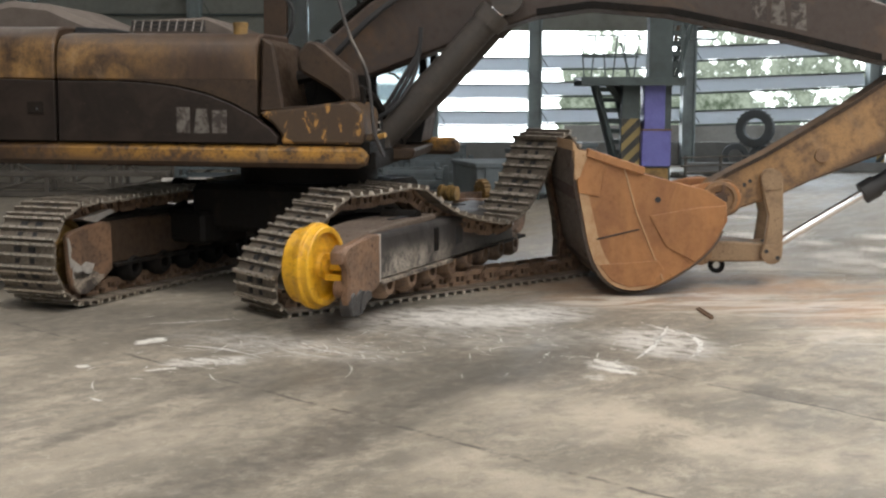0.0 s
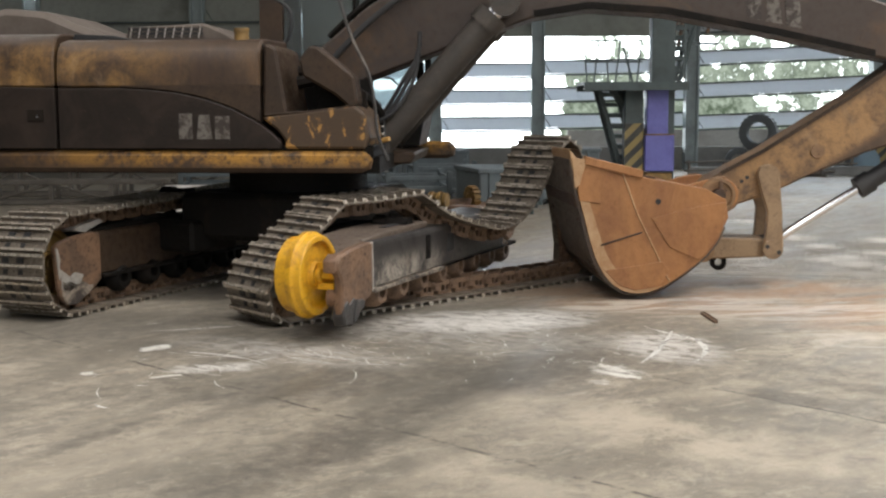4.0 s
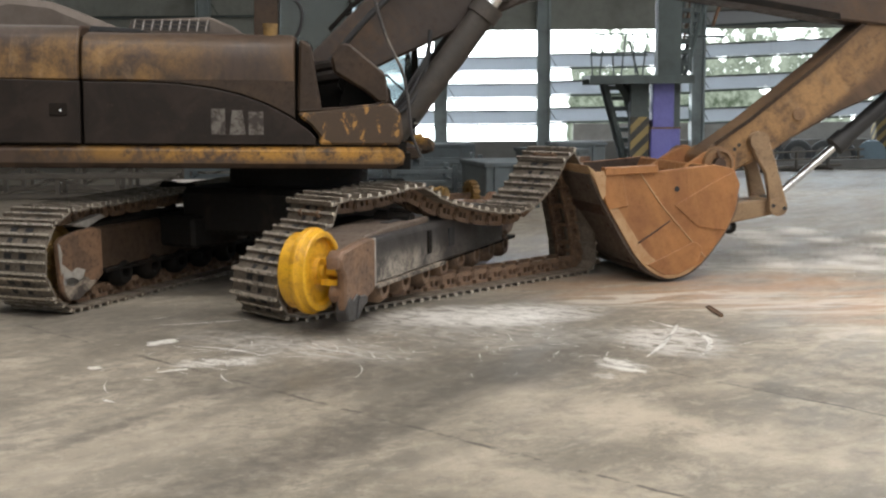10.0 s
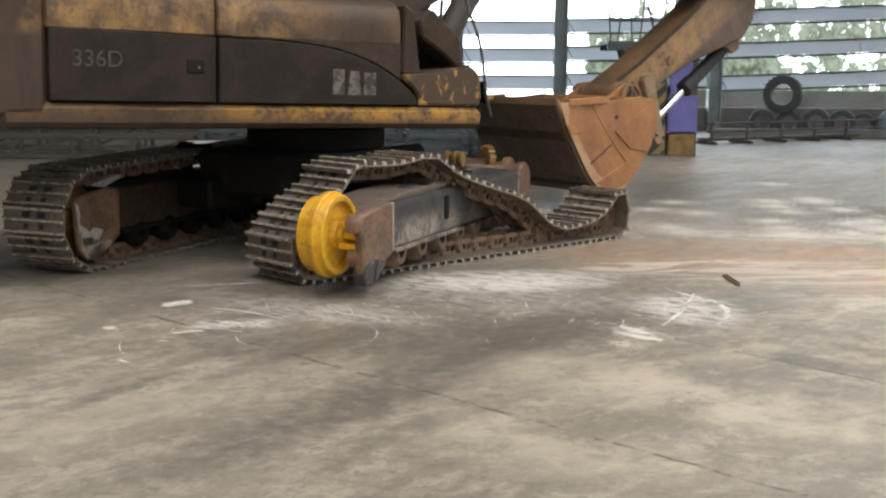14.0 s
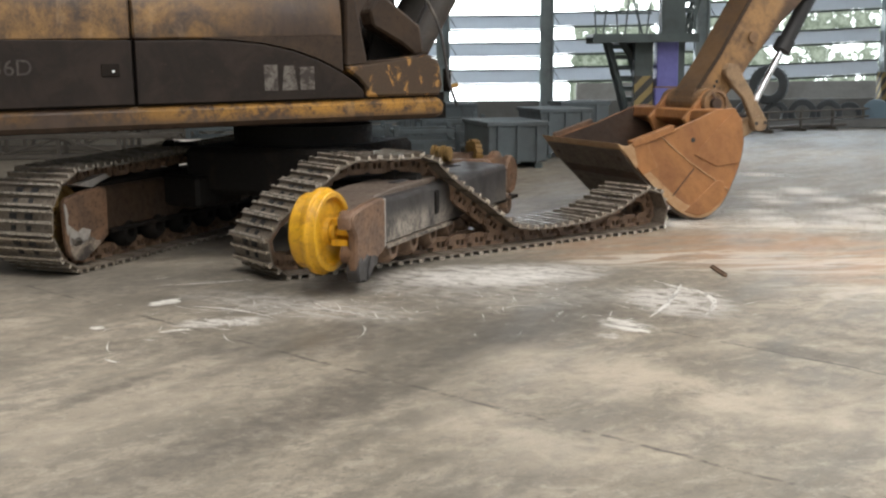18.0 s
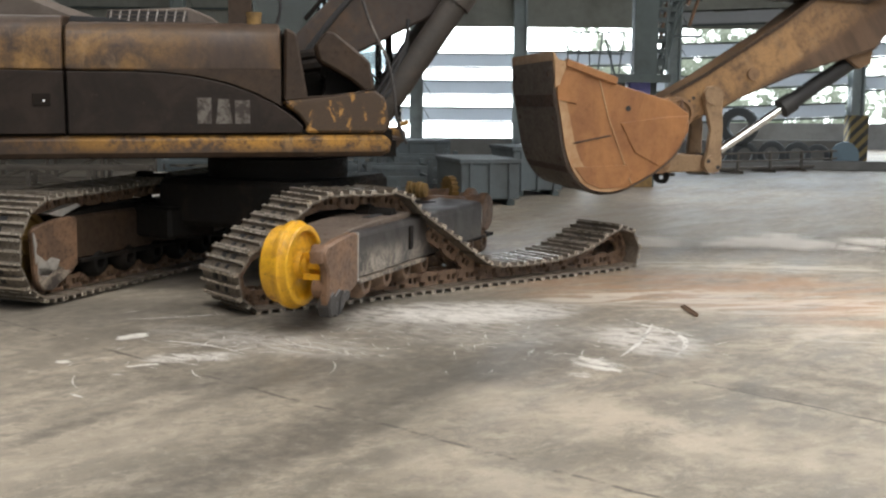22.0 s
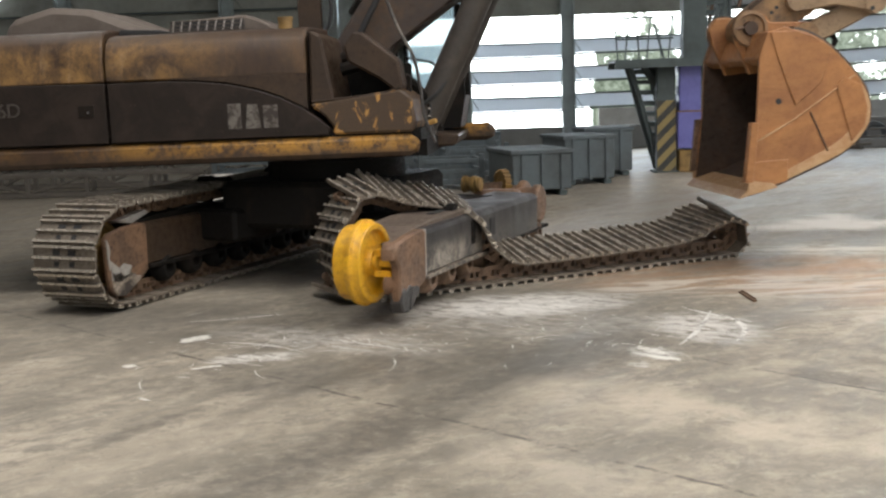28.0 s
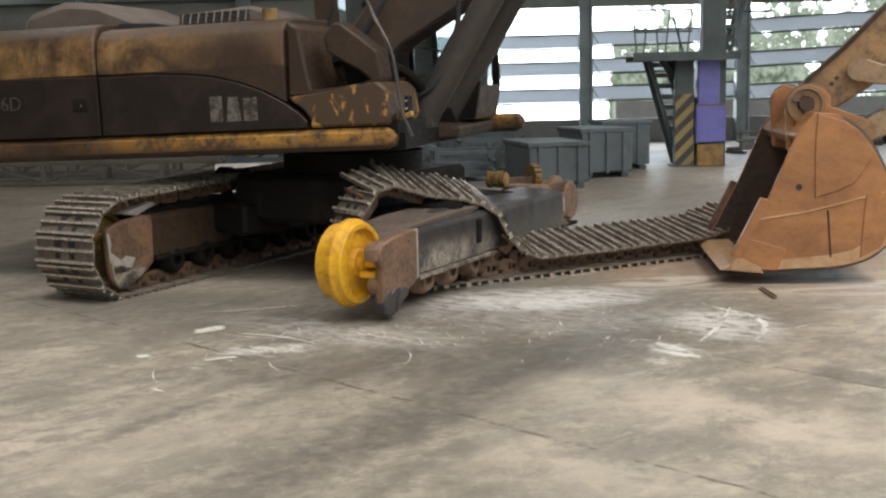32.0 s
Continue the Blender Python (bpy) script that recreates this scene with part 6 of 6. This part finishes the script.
    (29.5, 110.27, 1.82, 0.01, -1.631, 10.959, -0.026, 15.4, 42.2, -82.6),
    (30, 110.16, 1.55, -0.03, -1.627, 10.958, -0.026, 12.0, 38.6, -86.4),
    (30.5, 108.08, 1.79, -0.02, -1.666, 10.943, -0.015, 11.4, 37.5, -85.2),
    (31, 105.56, 1.94, 0.05, -1.687, 10.934, -0.013, 11.9, 40.2, -88.3),
    (31.5, 103.14, 1.63, 0.07, -1.713, 10.924, -0.007, 12.0, 42.0, -94.7),
    (32, 102.15, 1.44, 0.06, -1.699, 10.930, -0.011, 13.0, 44.2, -102.2),
]
CRAWLER = [
    (0, 23.58, -0.30, -0.09, -1.253, 10.773, 0.010),
    (0.5, 23.39, -0.16, -0.08, -1.261, 10.766, 0.008),
    (1, 23.55, -0.32, -0.04, -1.286, 10.757, 0.007),
    (1.5, 25.35, -0.36, 0.03, -1.344, 10.718, -0.000),
    (2, 28.22, 0.15, 0.18, -1.355, 10.691, -0.018),
    (2.5, 29.42, 0.03, 0.22, -1.367, 10.686, -0.021),
    (4.5, 21.22, -0.44, -0.09, -1.376, 10.707, 0.006),
    (5, 21.54, -0.60, -0.00, -1.362, 10.714, 0.005),
    (5.5, 21.02, -0.63, -0.09, -1.339, 10.670, 0.011),
    (6, 20.69, -0.63, -0.08, -1.336, 10.667, 0.015),
    (6.5, 20.46, -0.47, -0.06, -1.344, 10.679, 0.012),
    (7, 20.26, -0.04, 0.04, -1.352, 10.687, 0.006),
    (7.5, 20.32, -0.08, 0.01, -1.351, 10.679, 0.002),
    (8, 20.75, -0.09, 0.01, -1.393, 10.700, 0.002),
    (8.5, 22.31, -0.12, 0.05, -1.414, 10.674, 0.000),
    (9, 21.68, -0.00, 0.01, -1.425, 10.691, 0.001),
    (9.5, 21.68, 0.01, 0.06, -1.431, 10.696, -0.000),
    (10, 21.79, -0.06, 0.04, -1.428, 10.693, -0.001),
    (10.5, 22.20, -0.21, 0.08, -1.415, 10.681, -0.003),
    (11, 22.02, -0.18, 0.09, -1.423, 10.694, -0.003),
    (11.5, 22.07, -0.07, 0.26, -1.423, 10.712, 0.000),
    (12, 22.08, -0.04, 0.23, -1.430, 10.700, 0.003),
    (12.5, 22.37, 0.00, 0.19, -1.434, 10.711, 0.001),
    (13, 21.57, -0.05, 0.06, -1.429, 10.723, -0.006),
    (13.5, 21.63, 0.03, 0.12, -1.428, 10.728, -0.006),
    (15.5, 20.75, 0.08, -0.19, -1.411, 10.707, -0.003),
    (16, 20.67, 0.09, -0.07, -1.416, 10.714, -0.003),
    (16.5, 21.00, 0.06, -0.11, -1.406, 10.692, -0.002),
    (17, 20.89, 0.05, -0.03, -1.412, 10.705, -0.002),
    (17.5, 20.88, 0.01, 0.11, -1.407, 10.681, 0.004),
    (18, 20.89, 0.12, 0.11, -1.411, 10.695, 0.001),
    (18.5, 20.77, -0.01, 0.12, -1.411, 10.678, 0.003),
    (19, 21.04, 0.39, -0.28, -1.408, 10.689, 0.001),
    (19.5, 21.03, 0.10, 0.09, -1.410, 10.684, 0.003),
    (20, 20.83, 0.44, -0.55, -1.408, 10.669, 0.005),
    (20.5, 21.04, 0.12, 0.00, -1.397, 10.689, 0.001),
    (21, 21.03, 0.24, -0.32, -1.395, 10.683, 0.003),
    (21.5, 21.11, 0.00, -0.02, -1.395, 10.669, 0.003),
    (22, 21.26, 0.35, -0.10, -1.389, 10.666, 0.014),
    (22.5, 20.92, 0.28, -0.17, -1.401, 10.681, 0.009),
    (23, 20.93, 0.20, -0.08, -1.404, 10.696, 0.003),
    (23.5, 20.63, 0.09, 0.02, -1.416, 10.683, 0.003),
    (24, 20.42, 0.11, -0.03, -1.421, 10.681, 0.005),
    (24.5, 20.27, 0.22, -0.08, -1.431, 10.689, 0.003),
    (26.5, 20.16, 0.21, -0.11, -1.429, 10.685, 0.002),
    (27, 20.18, 0.33, -0.19, -1.427, 10.690, 0.013),
    (27.5, 21.16, 0.14, -0.12, -1.385, 10.650, 0.006),
    (28, 19.99, 0.41, -0.19, -1.349, 10.722, 0.004),
    (28.5, 20.17, -0.02, 0.05, -1.350, 10.742, -0.010),
    (29, 20.56, -0.09, 0.02, -1.337, 10.749, -0.011),
    (29.5, 20.64, -0.13, 0.08, -1.336, 10.744, -0.013),
    (30, 20.52, -0.03, 0.09, -1.340, 10.756, -0.013),
    (30.5, 21.07, -0.18, 0.14, -1.350, 10.724, -0.007),
    (31, 23.98, 0.19, 0.22, -1.356, 10.670, -0.018),
    (31.5, 25.04, 0.27, 0.24, -1.349, 10.639, -0.019),
    (32, 25.01, 0.45, 0.23, -1.336, 10.645, -0.018),
]

# ---- what moves ----


def span(a, b):
    """A pose at a whose y axis points at b, within one upright plane."""
    return math.degrees(math.atan2(b[1] - a[1], b[0] - a[0]))


def in_plane(p, angle, x=XB):
    return pose(x, p[0], p[1], angle, 0, 0)


def off(p, angle, q):
    c, s = math.cos(radians(angle)), math.sin(radians(angle))
    return (p[0] + c * q[0] - s * q[1], p[1] + s * q[0] + c * q[1])


def free_pin(q, e):
    """Where the link from q and the tie from e meet, on the outer side."""
    dx, dz = e[0] - q[0], e[1] - q[1]
    d = min(math.hypot(dx, dz), LINK_LEN + TIE_LEN - 0.01)
    a = (LINK_LEN ** 2 - TIE_LEN ** 2 + d * d) / (2 * d)
    h = math.sqrt(max(LINK_LEN ** 2 - a * a, 0.0))
    ux, uz = dx / d, dz / d
    return (q[0] + a * ux - h * uz, q[1] + a * uz + h * ux)


def chain_shape(ox, oy, heading, profile, skew, tilt):
    """Shoe poses of the loose track: the outer edge line of its loop, in an upright plane through (ox, oy). skew and tilt turn the upper shoes where the chain is twisted."""
    h = radians(heading)
    d, n = Vector((math.sin(h), math.cos(h), 0)), Vector((math.cos(h), -math.sin(h), 0))
    base = Vector((ox, oy, 0))
    ring = [(s, 0, z) for s, z in profile]
    ring = ring[-3:] + ring + ring[:3]
    fine = smooth_line(ring, 5)[15:-15]
    line, across = [], []
    for p in fine:
        line.append(base + d * p.x + Vector((0, 0, max(p.z, 0.0))))
        part_way = min(max((p.z - 0.06) / 0.12, 0.0), 1.0)
        turn = pose(0, 0, 0, 0, 0, -skew * part_way)
        axis = turn.to_3x3() @ n
        axis.z = -math.tan(radians(tilt * part_way))
        across.append(axis.normalized())
    return loop_poses(line, len(track_shoes), across, WIDE / 2)


FRONT_A = [(1.2, 0), (0.4, 0), (-0.3, 0), (-0.73, 0.02), (-0.83, 0.16), (-0.84, 0.33), (-0.7, 0.55), (-0.32, 0.80)]
FRONT_B = [(1.2, 0), (0.4, 0), (-0.4, 0), (-0.82, 0.01), (-0.97, 0.15), (-0.99, 0.35), (-0.78, 0.57), (-0.42, 0.79)]
FRONT_C = [(1.2, 0), (0.5, 0), (0.0, 0), (-0.42, 0.02), (-0.58, 0.16), (-0.6, 0.42), (-0.54, 0.62), (-0.43, 0.76)]
LIFTED_A = [(-0.14, 0.94), (0.16, 0.95), (0.56, 0.99), (0.74, 0.94), (0.89, 0.83), (1.13, 0.72), (1.39, 0.66), (1.65, 0.62), (1.85, 0.73), (2.02, 0.92), (2.12, 1.11), (2.31, 1.40), (2.54, 1.30), (2.70, 0.95), (2.84, 0.4), (2.80, 0.05), (2.5, 0), (1.9, 0)]
LIFTED_B = [(-0.25, 0.94), (0.0, 0.95), (0.31, 0.96), (0.62, 0.98), (0.84, 0.83), (1.16, 0.71), (1.56, 0.62), (1.86, 0.73), (2.09, 1.0), (2.22, 1.25), (2.45, 1.39), (2.62, 1.27), (2.80, 0.85), (2.92, 0.3), (2.86, 0.04), (2.5, 0), (1.9, 0)]
LIFTED_C = [(-0.40, 0.93), (0.06, 0.95), (0.52, 1.0), (0.8, 0.87), (1.1, 0.79), (1.47, 0.72), (1.85, 0.72), (2.16, 0.92), (2.27, 1.05), (2.42, 1.22), (2.58, 1.12), (2.72, 0.7), (2.84, 0.22), (2.8, 0.03), (2.5, 0), (1.9, 0)]
SAGGED = [(-0.38, 0.91), (0.09, 0.91), (0.49, 0.95), (0.77, 0.79), (1.11, 0.67), (1.6, 0.51), (1.94, 0.27), (2.21, 0.2), (2.62, 0.27), (2.88, 0.48), (3.04, 0.42), (3.06, 0.12), (2.92, 0.01), (2.5, 0), (1.9, 0)]
LAID = [(-0.28, 0.89), (-0.06, 0.92), (0.25, 0.91), (0.6, 0.90), (0.78, 0.74), (1.2, 0.46), (1.41, 0.31), (1.62, 0.21), (2.18, 0.2), (2.56, 0.24), (2.82, 0.31), (3.09, 0.43), (3.28, 0.44), (3.45, 0.29), (3.44, 0.06), (3.28, 0), (2.6, 0), (1.9, 0)]
PRESSED = [(-0.28, 0.89), (-0.06, 0.92), (0.3, 0.92), (0.62, 0.90), (0.82, 0.70), (1.15, 0.51), (1.46, 0.29), (1.69, 0.2), (2.21, 0.2), (2.65, 0.22), (2.95, 0.26), (3.22, 0.36), (3.42, 0.36), (3.52, 0.22), (3.46, 0.04), (3.3, 0), (2.6, 0), (1.9, 0)]
TAUT = [(-0.33, 0.88), (-0.1, 0.93), (0.37, 0.93), (0.59, 0.89), (0.89, 0.77), (1.35, 0.64), (1.76, 0.56), (2.4, 0.48), (3.09, 0.43), (3.57, 0.44), (3.85, 0.41), (3.98, 0.28), (3.96, 0.06), (3.8, 0), (2.8, 0), (1.9, 0)]
SLACK = [(-0.33, 0.9), (-0.1, 0.95), (0.39, 0.95), (0.57, 0.91), (0.83, 0.72), (1.14, 0.52), (1.46, 0.36), (1.75, 0.26), (2.15, 0.22), (2.69, 0.22), (3.15, 0.25), (3.55, 0.45), (3.85, 0.43), (3.98, 0.28), (3.96, 0.06), (3.8, 0), (2.8, 0), (1.9, 0)]
DROPPED = [(-0.36, 0.86), (-0.18, 0.90), (0.14, 0.80), (0.46, 0.75), (0.77, 0.62), (0.93, 0.36), (1.14, 0.21), (1.34, 0.2), (1.9, 0.2), (2.36, 0.21), (3.0, 0.23), (3.38, 0.35), (3.65, 0.38), (3.78, 0.25), (3.74, 0.05), (3.5, 0), (2.8, 0), (1.9, 0)]
HELD = [(s, z if s < 2.9 or z < 0.1 else 0.2 + (z - 0.2) * 0.55) for s, z in DROPPED]


def between(p, q, w):
    return [(a + (c - a) * w, b + (d - b) * w) for (a, b), (c, d) in zip(p, q)]


def drawn_out(p, far):
    """The same outline with its loose end pulled further along the ground."""
    return [(s + far * min(max((s - 0.6) / 2.9, 0.0), 1.0) if z > 0 else s + far * min(max((s - 1.9) / 1.5, 0.0), 1.0), z) for s, z in p]


# seconds, ground point of the outer edge, heading of the loop, its two outline halves, skew and tilt of the upper shoes
CHAIN = [
    (0.0, -0.66, 9.18, 50.0, FRONT_A, LIFTED_A, 0, 0), (2.5, -0.66, 9.18, 50.0, FRONT_A, LIFTED_A, 0, 0), (4.5, -0.64, 9.14, 47.5, FRONT_B, LIFTED_B, 0, 0),
    (7.6, -0.64, 9.14, 47.5, FRONT_B, LIFTED_B, 0, 0), (8.8, -0.62, 9.12, 46.0, FRONT_B, LIFTED_C, 0, 0), (11.1, -0.62, 9.12, 46.0, FRONT_B, LIFTED_C, 0, 0),
    (11.6, -0.62, 9.13, 46.0, FRONT_B, SAGGED, 0, 0), (15.4, -0.63, 9.14, 47.0, FRONT_B, SAGGED, 0, 0), (16.6, -0.65, 9.16, 52.0, FRONT_B, LAID, 0, 0),
    (19.0, -0.65, 9.16, 53.0, FRONT_B, LAID, 0, 0), (22.4, -0.65, 9.16, 53.0, FRONT_B, LAID, 0, 0), (23.2, -0.65, 9.16, 53.5, FRONT_B, PRESSED, 0, 0),
    (23.6, -0.65, 9.16, 54.0, FRONT_B, PRESSED, 0, 0), (24.0, -0.65, 9.17, 54.5, between(FRONT_B, FRONT_C, 0.5), drawn_out(PRESSED, 0.17), 0, 0), (24.5, -0.65, 9.17, 55.0, between(FRONT_B, FRONT_C, 0.7), drawn_out(PRESSED, 0.25), 0, 0), (26.4, -0.67, 9.21, 59.5, FRONT_C, TAUT, 0, 0), (26.7, -0.67, 9.21, 59.5, FRONT_C, TAUT, 0, 0),
    (27.1, -0.67, 9.21, 59.0, FRONT_C, SLACK, 0, 0), (27.6, -0.67, 9.22, 60.0, FRONT_C, DROPPED, 12, 13), (28.8, -0.67, 9.22, 60.2, FRONT_C, DROPPED, 12, 13), (29.4, -0.67, 9.22, 60.3, FRONT_C, HELD, 12, 13), (30.0, -0.67, 9.22, 60.5, FRONT_C, HELD, 12, 13), (32.0, -0.66, 9.19, 59.0, FRONT_C, HELD, 12, 13),
]


def motions():
    keyed = {ob: [] for ob in (upper, boom, arm, bucket, link, tie, bucket_barrel, bucket_rod)}
    rams = [([], []) for _ in boom_rams]
    for t, heading, pitch, roll, x, y, z, b, s, k in UPPER:
        m = pose(x, y, z) @ pose(0, 0, 0, 0, 0, -heading) @ pose(0, 0, 0, pitch) @ pose(0, 0, 0, 0, roll)
        tip = off(FOOT, b, (BOOM_LEN, 0))
        pin = off(tip, s, (-ARM_LEN, 0))
        pivot, ear, root = off(pin, s, PIVOT), off(pin, k, EAR), off(pin, s, RAM_ROOT)
        knee = free_pin(pivot, ear)
        keyed[upper].append((t, m))
        keyed[boom].append((t, m @ in_plane(FOOT, b)))
        keyed[arm].append((t, m @ in_plane(pin, s)))
        # the worn pins let the bucket hang a little askew when it presses down or is swung out
        askew = 8.0 * min(max(12.2 - t, 0.0), 1.0) + 8.5 * min(max(t - 27.0, 0.0), 1.0) + 4.5 * max(0.0, 1.0 - abs(t - 23.2) / 1.2)
        keyed[bucket].append((t, m @ pose(XB + 0.8, pin[0], pin[1]) @ pose(0, 0, 0, 0, 0, askew) @ pose(-0.8, 0, 0, k)))
        keyed[link].append((t, m @ in_plane(pivot, span(pivot, knee))))
        keyed[tie].append((t, m @ in_plane(ear, span(ear, knee))))
        keyed[bucket_barrel].append((t, m @ in_plane(root, span(root, knee))))
        keyed[bucket_rod].append((t, m @ in_plane(knee, span(root, knee))))
        low, high = (1.15, 1.30), off(FOOT, b, (2.15, 0.75))
        for (a, c), x_off in zip(rams, (-0.42, 0.42)):
            a.append((t, m @ in_plane(low, span(low, high), XB + x_off)))
            c.append((t, m @ in_plane(high, span(low, high), XB + x_off)))
    for ob, rows in keyed.items():
        walk(ob, rows)
    for (barrel, rod_ob), (a, c) in zip(boom_rams, rams):
        walk(barrel, a)
        walk(rod_ob, c)
    rows = []
    for t, heading, ry, rx, x, y, z in CRAWLER:
        rows.append((t, pose(x, y, z) @ pose(0, 0, 0, 0, 0, -heading) @ pose(0, 0, 0, 0, ry) @ pose(0, 0, 0, rx)))
    walk(undercarriage, rows)
    shapes = [(t, chain_shape(ox, oy, heading, front + rest, skew, tilt)) for t, ox, oy, heading, front, rest, skew, tilt in CHAIN]
    for i, shoe in enumerate(track_shoes):
        walk(shoe, [(t, shape[i]) for t, shape in shapes])
    # the dust lies still, is drawn up behind the bucket, hangs and sinks back
    for ob, u, v, w, spin, lean in drifts:
        x, y, top = 3.82 + 0.17 * u + 0.5 * (0.35 - w), 13.4 + 0.3 * v, 0.14 + 0.55 * w * w
        lie = pose(3.7 + 1.1 * u, 13.4 + 1.5 * v, 0.0, 0, 0, spin)
        late = 0.25 * w
        rows = [(0.0, lie), (18.9 + late, lie)]
        for dt, share, tilt, dx in ((0.3, 0.55, 38, 0.0), (0.55, 0.95, 72, 0.05), (0.9, 1.0, 78, 0.12), (1.4, 0.85, 70, 0.16 + 0.10 * u), (1.9, 0.45, 48, 0.16 + 0.4 * u), (2.6, 0.0, 0, 0.1 + 0.75 * u)):
            rows.append((18.9 + late + dt, pose(x - 0.1 + dx, y, top * share, tilt, 0, 0) @ pose(0, 0, 0, 0, 0, spin)))
        rows.append((32.0, rows[-1][1]))
        walk(ob, rows)
    for ob in PROTOTYPES:
        bpy.data.objects.remove(ob)


motions()
